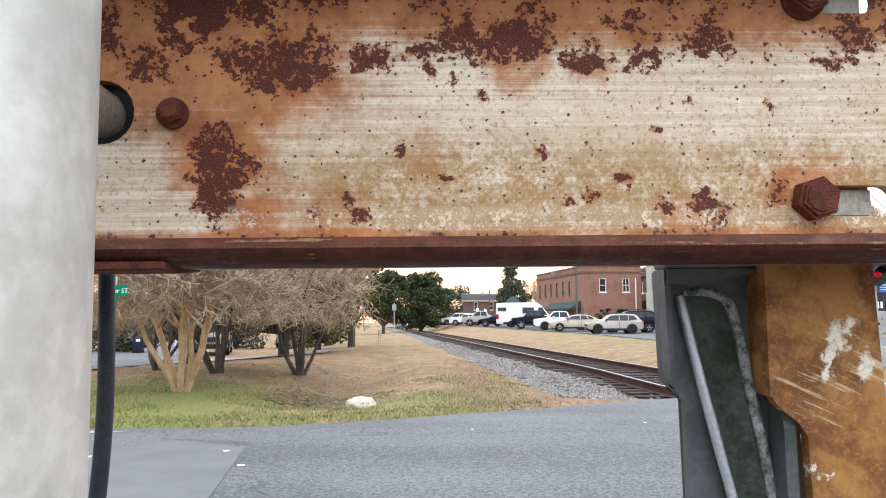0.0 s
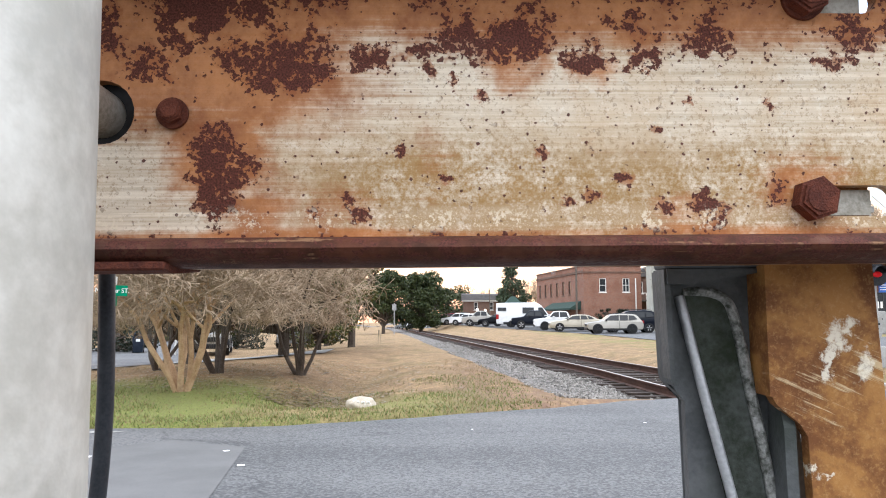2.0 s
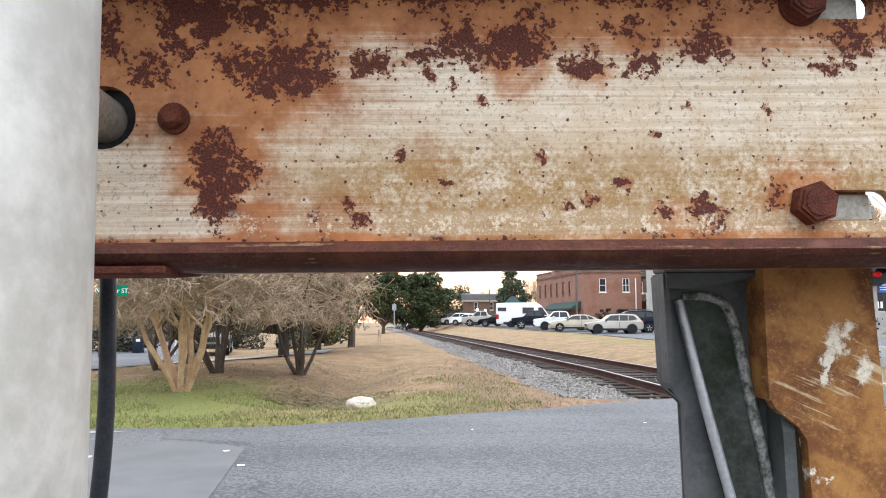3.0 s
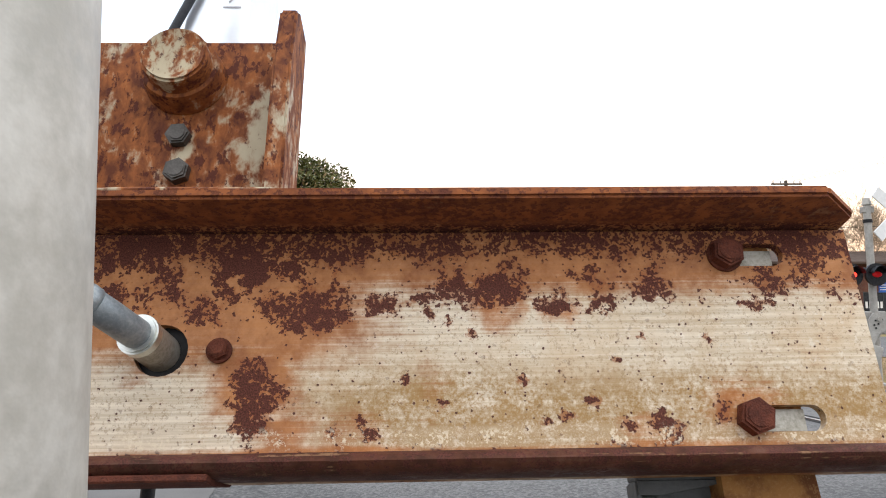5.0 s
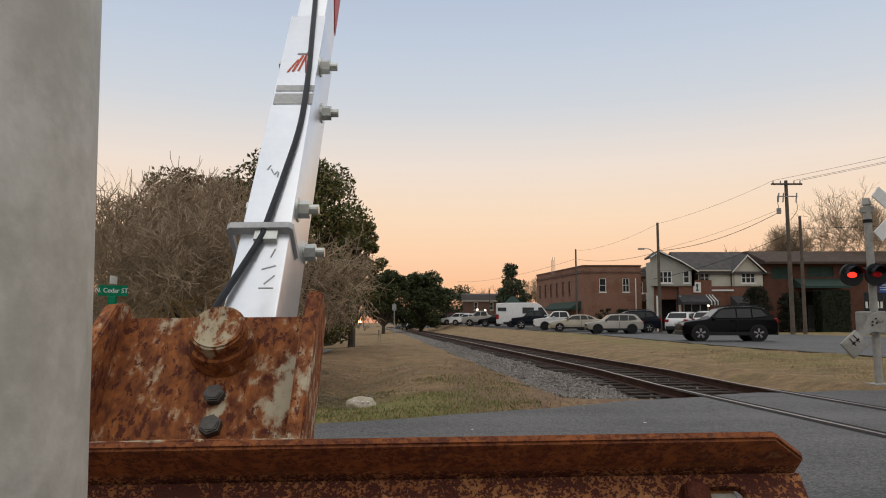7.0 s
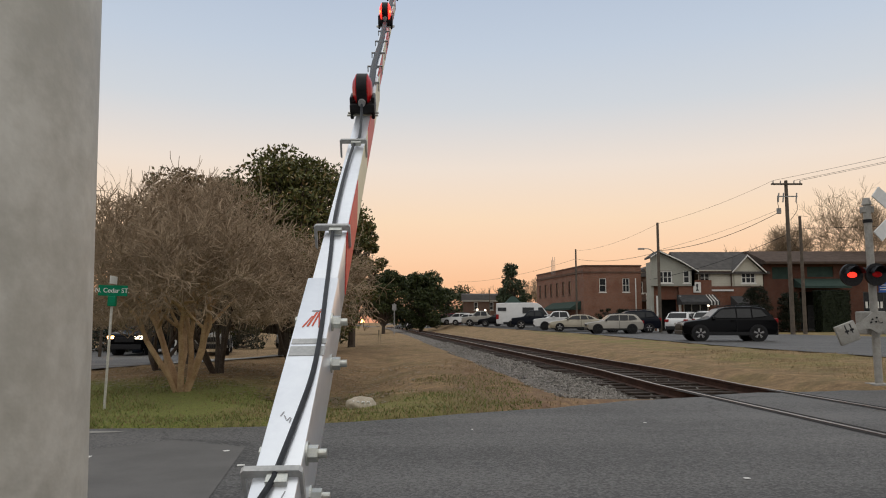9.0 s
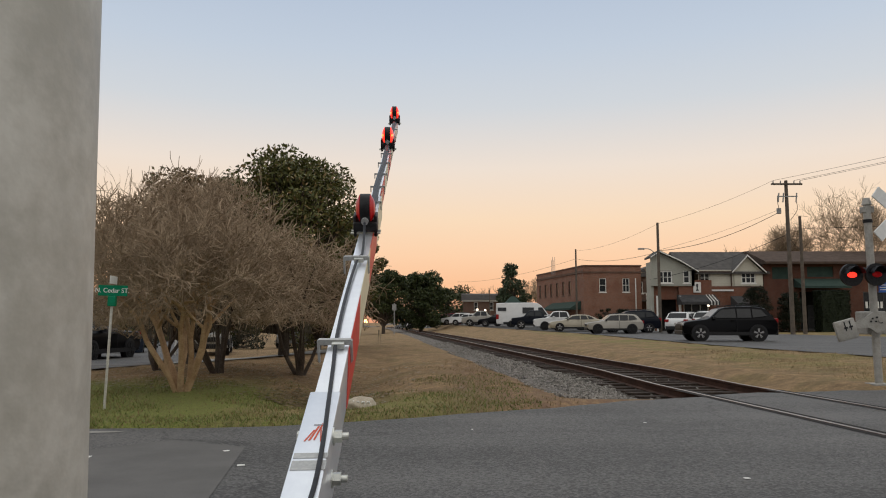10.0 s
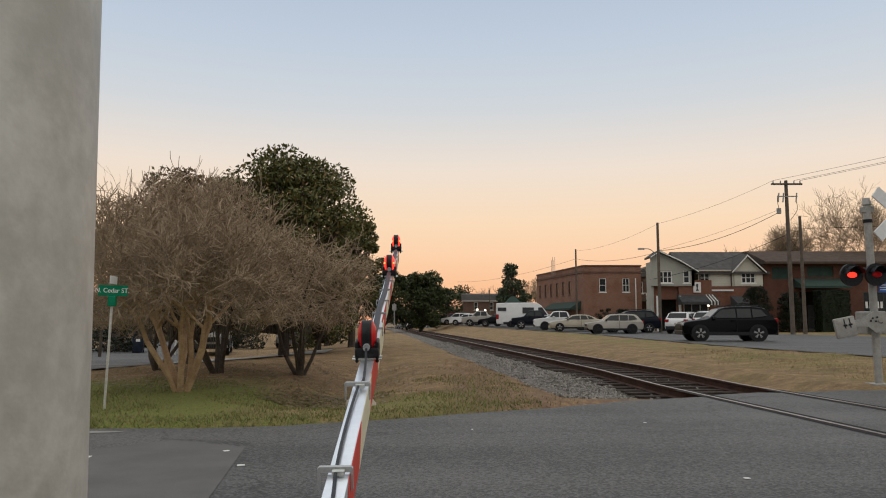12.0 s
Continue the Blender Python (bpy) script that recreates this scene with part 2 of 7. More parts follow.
def rust_post():
    """Cream paint brushed over brown rust, scraped in slanting strokes, with a white splash that ran down."""
    n = Net("rust_stained_post_paint")
    x, y, z = n.axes()
    slant = n.t.nodes.new("ShaderNodeMapping")
    slant.inputs["Rotation"].default_value = (0, radians(-24), 0)
    n.put(slant.inputs[0], n.co)
    st = n.t.nodes.new("ShaderNodeMapping")
    st.inputs["Scale"].default_value = (16, 16, 300)
    n.put(st.inputs[0], slant.outputs[0])
    stroke = n.noise(1.0, 4, 0.65, st.outputs[0])
    broad, mid, fine = n.noise(17.0, 5, 0.62, None, 0.5), n.noise(70.0, 5, 0.7), n.noise(420.0, 3, 0.7)
    base = n.mix(n.step(n.math("ADD", broad, n.math("MULTIPLY", n.math("SUBTRACT", mid, 0.5), 0.5)), 0.38, 0.64), (0.36, 0.175, 0.052), (0.155, 0.062, 0.022))
    base = n.mix(n.math("MULTIPLY", n.step(fine, 0.5, 0.7), 0.35), base, (0.48, 0.28, 0.11))
    area = spots(n, [(0.232, 0.222, 0.060, 0.045, 0.55), (0.262, 0.240, 0.040, 0.035, 0.6), (0.245, 0.262, 0.030, 0.034, 0.45), (0.275, 0.15, 0.03, 0.03, 0.3)])
    lines = n.step(n.math("ADD", n.math("MULTIPLY", stroke, 1.0), n.math("ADD", n.math("MULTIPLY", area, 0.42), n.math("MULTIPLY", n.math("SUBTRACT", mid, 0.5), 0.4))), 0.72, 0.86)
    col = n.mix(n.math("MULTIPLY", lines, 0.8), base, (0.62, 0.47, 0.27))
    splash = spots(n, [(0.246, 0.258, 0.013, 0.017, 1.0), (0.2405, 0.242, 0.006, 0.024, 0.95), (0.253, 0.264, 0.010, 0.012, 0.9), (0.262, 0.242, 0.008, 0.020, 0.7), (0.224, 0.182, 0.005, 0.010, 0.9), (0.236, 0.178, 0.010, 0.004, 0.8)], 0.0, 0.030, 90.0)
    splash = n.step(n.math("ADD", splash, n.math("MULTIPLY", n.math("SUBTRACT", n.math("ADD", n.math("MULTIPLY", mid, 0.6), n.math("MULTIPLY", fine, 0.4)), 0.5), 2.6)), 0.30, 0.95)
    col = n.mix(n.math("MULTIPLY", splash, 0.85), col, (0.80, 0.74, 0.60))
    n.bump(n.math("ADD", n.math("ADD", lines, splash), n.math("MULTIPLY", fine, 0.5)), 0.35, 0.0010)
    return n.done(col, n.math("SUBTRACT", 0.62, n.math("MULTIPLY", lines, 0.15)))


def rust_plate(name, scale, paint, amount, rust1=(0.37, 0.130, 0.036), rust2=(0.155, 0.048, 0.020), shift=0.0, flakes=0.85):
    """Paint that rust has taken to a given amount, with dark flakes and drips."""
    n = Net(name)
    co = n.scaled((1, 1, 0.55), (shift, shift, shift))
    broad = n.noise(scale, 6, 0.62, co, 0.5)
    drip = n.noise(scale * 4, 5, 0.65, co, 0.3)
    fine = n.noise(scale * 22, 3, 0.7)
    st = n.step(n.math("ADD", broad, n.math("MULTIPLY", n.math("SUBTRACT", drip, 0.5), 0.6)), 0.64 - amount * 0.4, 0.78 - amount * 0.4)
    col = n.mix(st, n.mix(drip, paint, tuple(c * 0.7 for c in paint)), n.mix(n.step(drip, 0.3, 0.7), rust1, rust2))
    dk = n.step(n.math("ADD", n.noise(scale * 6, 8, 0.72, co, 0.15), n.math("MULTIPLY", broad, 0.30)), 0.70, 0.73)
    col = n.mix(n.math("MULTIPLY", dk, flakes), col, n.mix(fine, (0.05, 0.014, 0.010), (0.11, 0.03, 0.02)))
    n.bump(n.math("ADD", dk, n.math("MULTIPLY", fine, 0.5)), 0.5, 0.0012)
    return n.done(col, n.math("ADD", 0.5, n.math("MULTIPLY", st, 0.25)))


M = {}
M["channel"] = rust_channel()
M["bracket"] = rust_plate("rusted_bracket_paint", 21.0, (0.50, 0.43, 0.30), 0.74, (0.36, 0.125, 0.036), (0.115, 0.036, 0.018), 0.0, 0.9)
M["post"] = rust_post()
M["bolt"] = surf("rusted_bolt", (0.060, 0.018, 0.012), (0.15, 0.045, 0.025), 90, 0.75, 0.0, 0.6, 0.002)
M["washer"] = rust_plate("rusted_washer", 40.0, (0.50, 0.42, 0.28), 0.72)
M["dark_bolt"] = surf("dark_zinc_bolt", (0.07, 0.065, 0.06), (0.13, 0.12, 0.11), 70, 0.55, 0.6, 0.3, 0.001)
M["zinc"] = surf("bright_zinc", (0.50, 0.52, 0.50), (0.66, 0.66, 0.60), 60, 0.32, 0.9, 0.1, 0.001)
M["cast"] = surf("grey_cast_aluminium", (0.066, 0.070, 0.072), (0.125, 0.130, 0.132), 22, 0.55, 0.35, 0.3, 0.002, 10, (0.05, 0.06, 0.045))
M["moss"] = surf("mossy_grey_casting", (0.020, 0.026, 0.016), (0.085, 0.092, 0.085), 30, 0.8, 0.1, 0.5, 0.003, 9, (0.035, 0.048, 0.022))
M["rib_mossy"] = surf("pitted_mossy_casting", (0.040, 0.046, 0.034), (0.40, 0.40, 0.38), 150, 0.6, 0.3, 0.6, 0.003, 3)
M["rib"] = surf("bare_cast_aluminium", (0.36, 0.37, 0.38), (0.52, 0.53, 0.54), 40, 0.42, 0.6, 0.4, 0.002)
M["mast"] = surf("dull_galvanised_steel", (0.42, 0.405, 0.355), (0.60, 0.585, 0.53), 24, 0.55, 0.25, 0.12, 0.002, 5, (0.36, 0.36, 0.34))
M["conduit"] = surf("galvanised_conduit", (0.20, 0.23, 0.25), (0.34, 0.37, 0.38), 60, 0.45, 0.4, 0.2, 0.001)
M["fitting"] = surf("worn_zinc_fitting", (0.20, 0.185, 0.145), (0.40, 0.38, 0.33), 50, 0.4, 0.5, 0.3, 0.001)
M["alu"] = surf("brushed_aluminium_arm", (0.74, 0.77, 0.82), (0.84, 0.87, 0.91), 5, 0.34, 0.80, 0.04, 0.001, 12)
M["plate"] = surf("grey_cast_clamp", (0.36, 0.37, 0.37), (0.50, 0.50, 0.49), 20, 0.5, 0.3, 0.2, 0.001)
M["cable"] = surf("black_cable_sheath", (0.016, 0.018, 0.022), (0.035, 0.038, 0.044), 60, 0.45, 0, 0.2, 0.001)
M["black"] = surf("black_moulded_plastic", (0.012, 0.012, 0.013), (0.028, 0.028, 0.030), 30, 0.45, 0, 0.15, 0.001)
M["red_tape"] = surf("red_reflective_tape", (0.55, 0.045, 0.030), (0.66, 0.075, 0.05), 30, 0.45, 0, 0.1, 0.001)
M["cream_tape"] = surf("cream_reflective_tape", (0.66, 0.60, 0.40), (0.76, 0.70, 0.50), 30, 0.45, 0, 0.1, 0.001)
M["ink"] = surf("marker_ink", (0.28, 0.28, 0.30), (0.44, 0.44, 0.46), 200, 0.8, 0, 0, 0.001)
M["red_ink"] = surf("red_paint_pen", (0.55, 0.07, 0.04), (0.65, 0.20, 0.14), 150, 0.8, 0, 0, 0.001)
M["lens_on"] = glow("lit_red_lens", (1.0, 0.035, 0.02), 1.8, (0.5, 0.01, 0.01))
M["lens_core"] = glow("lamp_core", (1.0, 0.22, 0.06), 2.6)
M["lens_dim"] = glow("faint_red_lens", (1.0, 0.02, 0.02), 0.05, (0.42, 0.010, 0.014))


# ---- mesh helpers ----
def mesh_object(name, bm, material, parent=None, label="", smooth=False):
    me = bpy.data.meshes.new(name)
    bmesh.ops.recalc_face_normals(bm, faces=bm.faces)
    bm.to_mesh(me)
    bm.free()
    for m in (material if isinstance(material, (list, tuple)) else [material]):
        me.materials.append(m)
    if smooth:
        for f in me.polygons:
            f.use_smooth = True
        me.set_sharp_from_angle(angle=radians(38))
    ob = new(name, me)
    if parent:
        ob.parent = parent
    if label:
        ob["label"] = label
    return ob


def part(name, bm, material, parent, label="", smooth=False):
    return mesh_object(name, bm, material, parent, label, smooth)


def raw(name, verts, faces, material, parent=None, label=""):
    me = bpy.data.meshes.new(name)
    me.from_pydata(verts, [], faces)
    for m in (material if isinstance(material, (list, tuple)) else [material]):
        me.materials.append(m)
    ob = new(name, me)
    if parent:
        ob.parent = parent
    if label:
        ob["label"] = label
    return ob


def thing(name, m, label, category, group="", kind=""):
    ob = new(name)
    ob.matrix_world = m
    return tagged(ob, label, category, group, kind)


def add_box(bm, x0, x1, y0, y1, z0, z1, bevel=0.0, seg=2):
    r = bmesh.ops.create_cube(bm, size=1.0, matrix=Matrix.LocRotScale(((x0 + x1) / 2, (y0 + y1) / 2, (z0 + z1) / 2), None, (x1 - x0, y1 - y0, z1 - z0)))
    if bevel:
        es = list({e for v in r["verts"] for e in v.link_edges})
        bmesh.ops.bevel(bm, geom=es, offset=bevel, segments=seg, affect="EDGES", profile=0.5)
    return bm


def box(*a, **k):
    return add_box(bmesh.new(), *a, **k)


def add_prism(bm, pts, lo, hi, axis="y"):
    """Extrudes a closed outline. pts: (a, b) in the plane across the axis."""
    def at(p, h):
        return {"x": (h, p[0], p[1]), "y": (p[0], h, p[1]), "z": (p[0], p[1], h)}[axis]
    a = [bm.verts.new(at(p, lo)) for p in pts]
    b = [bm.verts.new(at(p, hi)) for p in pts]
    bm.faces.new(a), bm.faces.new(b[::-1])
    for i in range(len(pts)):
        j = (i + 1) % len(pts)
        bm.faces.new((a[i], b[i], b[j], a[j]))
    return bm


def add_rod(bm, p, q, r1, r2=None, seg=12, caps=True):
    p, q = Vector(p), Vector(q)
    d = q - p
    m = Matrix.Translation((p + q) / 2) @ d.to_track_quat("Z", "Y").to_matrix().to_4x4()
    bmesh.ops.create_cone(bm, cap_ends=caps, segments=seg, radius1=r1, radius2=r1 if r2 is None else r2, depth=d.length, matrix=m)
    return bm


def add_tube(bm, pts, rad, seg=8):
    """A bent tube through points; rad is one radius or one a point."""
    rings = []
    pts = [Vector(p) for p in pts]
    for i, p in enumerate(pts):
        d = (pts[min(i + 1, len(pts) - 1)] - pts[max(i - 1, 0)]).normalized()
        a = d.orthogonal().normalized() if i == 0 else (prev - prev.project(d)).normalized()
        prev = a
        b = d.cross(a)
        r = rad[i] if isinstance(rad, (list, tuple)) else rad
        rings.append([bm.verts.new(p + r * (math.cos(k * math.tau / seg) * a + math.sin(k * math.tau / seg) * b)) for k in range(seg)])
    for u, v in zip(rings, rings[1:]):
        for k in range(seg):
            bm.faces.new((u[k], u[(k + 1) % seg], v[(k + 1) % seg], v[k]))
    bm.faces.new(rings[0][::-1]), bm.faces.new(rings[-1])
    return bm


def hexagon(r, cx, cz, turn=0.0):
    return [(cx + r * math.cos(radians(60 * k + turn)), cz + r * math.sin(radians(60 * k + turn))) for k in range(6)]


def bend(pts, n):
    """Points of a smooth curve (Catmull-Rom) through the given ones."""
    pts = [Vector(p) for p in pts]
    out = []
    for i in range(len(pts) - 1):
        p0, p1, p2, p3 = pts[max(i - 1, 0)], pts[i], pts[i + 1], pts[min(i + 2, len(pts) - 1)]
        for k in range(n):
            t = k / n
            out.append(0.5 * (2 * p1 + (p2 - p0) * t + (2 * p0 - 5 * p1 + 4 * p2 - p3) * t * t + (3 * p1 - p0 - 3 * p2 + p3) * t ** 3))
    return out + [pts[-1]]


# ---- the crossing gate: x along its shaft, y ahead, z up the raised arm ----
GATE_PIVOT = (0.0, 0.035, 0.824)


def gate_pose(lean):
    return pose(*GATE_PIVOT, -lean, -0.62, 1.83)


def hex_bolt(parent, name, x, y, z, r, h, material, washer=None, turn=10):
    bm = add_prism(bmesh.new(), hexagon(r, x, z, turn), y - h, y)
    rim = [e for e in bm.edges if all(v.co.y < y - h / 2 for v in e.verts)]
    bmesh.ops.bevel(bm, geom=rim, offset=r * 0.14, segments=2, affect="EDGES")
    add_rod(bm, (x, y - h - 0.0008, z), (x, y - h * 0.5, z), r * 0.62, seg=16)
    b = part(name, bm, material, parent)
    if washer:
        wm = add_rod(bmesh.new(), (x, y - 0.0025, z), (x, y + 0.002, z), washer, seg=24)
        part("washer", wm, M["bolt"], b)
    return b


def plate_with_holes(x0, x1, z0, z1, y0, y1, holes, n=10):
    """A plate in the xz plane with round-ended slots cut through: (xa, xb, z, r)."""
    bm = bmesh.new()
    outer = [(x0, z0), (x1, z0), (x1, z1), (x0, z1)]
    loops = [outer]
    for xa, xb, z, r in holes:
        lp = [(xb + r * math.cos(a), z + r * math.sin(a)) for a in np.linspace(-math.pi / 2, math.pi / 2, n)]
        lp += [(xa + r * math.cos(a), z + r * math.sin(a)) for a in np.linspace(math.pi / 2, 3 * math.pi / 2, n)]
        loops.append(lp)
    edges = []
    for lp in loops:
        vs = [bm.verts.new((x, y0, z)) for x, z in lp]
        edges += [bm.edges.new((vs[i], vs[(i + 1) % len(vs)])) for i in range(len(vs))]
    bmesh.ops.triangle_fill(bm, use_beauty=True, use_dissolve=False, edges=edges)
    inside = []
    for f in bm.faces:
        c = f.calc_center_median()
        for xa, xb, z, r in holes:
            dx = max(xa - c.x, 0, c.x - xb)
            if dx * dx + (c.z - z) ** 2 < (r * 0.97) ** 2:
                inside.append(f)
                break
    bmesh.ops.delete(bm, geom=inside, context="FACES_ONLY")
    r = bmesh.ops.extrude_face_region(bm, geom=list(bm.faces))
    bmesh.ops.translate(bm, verts=[v for v in r["geom"] if isinstance(v, bmesh.types.BMVert)], vec=(0, y1 - y0, 0))
    return bm


def crossing_gate():
    g = thing("crossing_gate", gate_pose(-1.13), "railway crossing gate with rusted cream steel frame and long aluminium arm", "crossing gate")
    # the cross channel: web with slots, two flanges towards the shaft side
    bm = plate_with_holes(-0.46, 0.327, 0.312, 0.478, 0.380, 0.388,
                          [(0.2308, 0.2665, 0.458, 0.0090), (0.2298, 0.272, 0.3365, 0.0090), (-0.1785, -0.1783, 0.3895, 0.0186)], 12)
    ch = part("cross_channel", bm, M["channel"], g, "cream painted steel channel flaking with dark rust")
    bm = bmesh.new()
    # top flange, its outer corner cut away
    up = [(-0.46, 0.392), (-0.46, 0.328), (0.291, 0.328), (0.326, 0.362), (0.327, 0.392)]
    add_prism(bm, up, 0.4795, 0.4880, "z")
    bmesh.ops.bevel(bm, geom=list(bm.edges), offset=0.0022, segments=2, affect="EDGES")
    for v in bm.verts:
        v.co.z += (0.38 - v.co.y) * 0.04
    part("top_flange", bm, M["channel"], ch, "rust brown flange", True)
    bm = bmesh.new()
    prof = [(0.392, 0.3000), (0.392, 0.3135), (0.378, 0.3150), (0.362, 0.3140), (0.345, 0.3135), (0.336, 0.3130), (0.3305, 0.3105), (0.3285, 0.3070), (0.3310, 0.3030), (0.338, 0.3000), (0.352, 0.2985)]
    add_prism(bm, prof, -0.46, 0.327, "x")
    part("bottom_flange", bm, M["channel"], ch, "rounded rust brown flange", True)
    bm = bmesh.new()
    add_prism(bm, [(0.3285, 0.2965), (0.345, 0.2955), (0.390, 0.2985), (0.390, 0.3013), (0.3295, 0.3010)], -0.46, -0.1235, "x")
    bmesh.ops.bevel(bm, geom=list(bm.edges), offset=0.001, segments=1, affect="EDGES")
    part("backing_bar", bm, M["bolt"], ch)
    hex_bolt(ch, "bolt", 0.2305, 0.380, 0.4575, 0.0122, 0.012, M["bolt"], 0.0132, 24)
    hex_bolt(ch, "bolt", 0.2300, 0.380, 0.3370, 0.0128, 0.011, M["bolt"], 0.0, 18)
    hex_bolt(ch, "bolt", -0.1378, 0.380, 0.3885, 0.0068, 0.0075, M["bolt"], 0.009, 28)
    # white backing tabs seen through the slots
    for z in (0.457, 0.3365):
        part("backing_plate", box(0.215, 0.2705, 0.3885, 0.396, z - 0.0075, z + 0.0075), M["fitting"], ch)
    # conduit out of the hole, turning up and aside to its cut end
    bm = add_rod(bmesh.new(), (-0.1800, 0.400, 0.3890), (-0.1855, 0.353, 0.3935), 0.0136, seg=28)
    bmesh.ops.bevel(bm, geom=[e for e in bm.edges if len(e.link_faces) == 2 and e.calc_face_angle() > 0.8], offset=0.002, segments=2, affect="EDGES")
    # black backing added so the hole looks dark inside instead of open
    part("dark_hole_backing", box(-0.203, -0.156, 0.3885, 0.3945, 0.366, 0.413, bevel=0.001), M["black"], ch, "added black backing that gives the cable hole its dark")
    pipe = part("conduit", bm, M["fitting"], g, "worn zinc conduit fitting", True)
    bm = add_rod(bmesh.new(), (-0.1846, 0.361, 0.3927), (-0.1857, 0.352, 0.3936), 0.0144, seg=28)
    bmesh.ops.bevel(bm, geom=[e for e in bm.edges if len(e.link_faces) == 2 and e.calc_face_angle() > 0.8], offset=0.0015, segments=2, affect="EDGES")
    part("lock_ring", bm, M["zinc"], pipe, "", True)
    bm = add_tube(bmesh.new(), bend([(-0.1852, 0.356, 0.3932), (-0.1890, 0.342, 0.3950), (-0.1950, 0.329, 0.3985), (-0.2020, 0.320, 0.4025)], 5), 0.0104, 18)
    part("flexible_hose", bm, M["conduit"], pipe, "grey flexible conduit", True)
    bm = add_tube(bmesh.new(), bend([(-0.2010, 0.3215, 0.4018), (-0.2045, 0.3180, 0.4040), (-0.2075, 0.3155, 0.4055), (-0.2095, 0.3140, 0.4065)], 3), [0.0085, 0.0100, 0.0112, 0.0116, 0.0116, 0.0112, 0.0104, 0.0094, 0.0080, 0.0040], 18)
    for k, v in enumerate(bm.verts):  # strands twisted together
        v.co += 0.0014 * math.cos(k % 18 * math.tau / 3 + k // 18 * 0.5) * Vector((0, -0.5, 0.8))
    part("cable_end", bm, M["conduit"], pipe, "frayed dark cable end", True)
    # black cable hanging behind the channel
    bm = add_tube(bmesh.new(), bend([(-0.184, 0.40, 0.46), (-0.1835, 0.405, 0.31), (-0.181, 0.402, 0.22), (-0.1830, 0.395, 0.15), (-0.185, 0.38, 0.09)], 5), 0.0048, 12)
    part("hanging_cable", bm, M["cable"], g, "black rubber cable", True)

    # upright bracket that carries the arm
    bm = plate_with_holes(-0.290, -0.096, 0.490, 0.6545, 0.380, 0.390, [(-0.187, -0.1868, 0.6156, 0.012)])
    br = part("arm_bracket", bm, M["bracket"], g, "rust eaten steel bracket with a big pin")
    for x0, x1, lean in ((-0.108, -0.094, 0.000), (-0.302, -0.288, 0.0)):
        outline = [(0.392, 0.4905), (0.392, 0.664), (0.356, 0.667), (0.344, 0.658), (0.336, 0.60), (0.334, 0.4905)] if x0 > -0.2 else [(0.392, 0.4905), (0.392, 0.664), (0.368, 0.664), (0.350, 0.648), (0.325, 0.56), (0.315, 0.4905)]
        bm = add_prism(bmesh.new(), outline, x0, x1, "x")
        bmesh.ops.bevel(bm, geom=list(bm.edges), offset=0.002, segments=2, affect="EDGES")
        part("side_flange", bm, M["bracket"], br, "", True)
    bm = add_rod(bmesh.new(), (-0.187, 0.379, 0.6156), (-0.187, 0.360, 0.6156), 0.033, 0.030, 32)
    boss = part("boss", bm, M["bracket"], br, "", True)
    bm = add_rod(bmesh.new(), (-0.187, 0.362, 0.6156), (-0.187, 0.344, 0.6156), 0.0265, 0.0255, 32)
    bmesh.ops.bevel(bm, geom=[e for e in bm.edges if len(e.link_faces) == 2 and e.calc_face_angle() > 0.8], offset=0.002, segments=2, affect="EDGES")
    face = [f for f in bm.faces if len(f.verts) > 20 and f.calc_center_median().y < 0.35]
    bmesh.ops.inset_region(bm, faces=face, thickness=0.0075)
    bmesh.ops.translate(bm, verts=list({v for f in face for v in f.verts}), vec=(0, 0.003, 0))
    part("pin", bm, M["washer"], br, "large round pin with worn rim", True)
    hex_bolt(br, "bolt", -0.1865, 0.380, 0.562, 0.0098, 0.008, M["dark_bolt"], 0, 5)
    hex_bolt(br, "bolt", -0.1835, 0.380, 0.5295, 0.0102, 0.009, M["dark_bolt"], 0, 22)
    bm = add_tube(bmesh.new(), [(-0.30, 0.3335, 0.4895), (-0.2, 0.333, 0.4893), (-0.10, 0.3335, 0.4895), (-0.092, 0.345, 0.490), (-0.092, 0.385, 0.490)], [0.002, 0.0035, 0.003, 0.0045, 0.003], 6)
    part("weld_bead", bm, M["bracket"], br)

    # support arms from the shaft to the channel: grey casting and rusted flat post
    cast = part("support_casting", box(0.1485, 0.2135, 0.398, 0.420, 0.2985, 0.478, bevel=0.002), M["cast"], g, "grey cast support arm with mossy pocket")
    bm = add_prism(bmesh.new(), [(0.1485, 0.2985), (0.1505, 0.2330), (0.1525, 0.2290), (0.1640, 0.2190), (0.1650, 0.10), (0.170, -0.02), (0.25, -0.02), (0.2265, 0.2985)], 0.412, 0.424)
    bmesh.ops.bevel(bm, geom=list(bm.edges), offset=0.0012, segments=2, affect="EDGES")
    part("web", bm, M["cast"], cast, "", True)
    bm = add_prism(bmesh.new(), [(0.1485, 0.2985), (0.1505, 0.2330), (0.1525, 0.2290), (0.1555, 0.2290), (0.1535, 0.2345), (0.1520, 0.2985)], 0.400, 0.413)
    part("edge_rib", bm, M["cast"], cast)
    bm = add_prism(bmesh.new(), [(0.1500, 0.2985), (0.1500, 0.2895), (0.1640, 0.2890), (0.2100, 0.2965), (0.2200, 0.2985)], 0.398, 0.413)
    part("top_rib", bm, M["cast"], cast)
    bm = add_tube(bmesh.new(), bend([(0.1615, 0.411, 0.282), (0.1635, 0.408, 0.268), (0.1700, 0.406, 0.235), (0.1790, 0.405, 0.195), (0.1905, 0.405, 0.145), (0.206, 0.405, 0.06), (0.22, 0.405, -0.01)], 4), 0.0031, 10)
    part("pocket_rib", bm, M["rib"], cast, "bright worn casting edge", True)
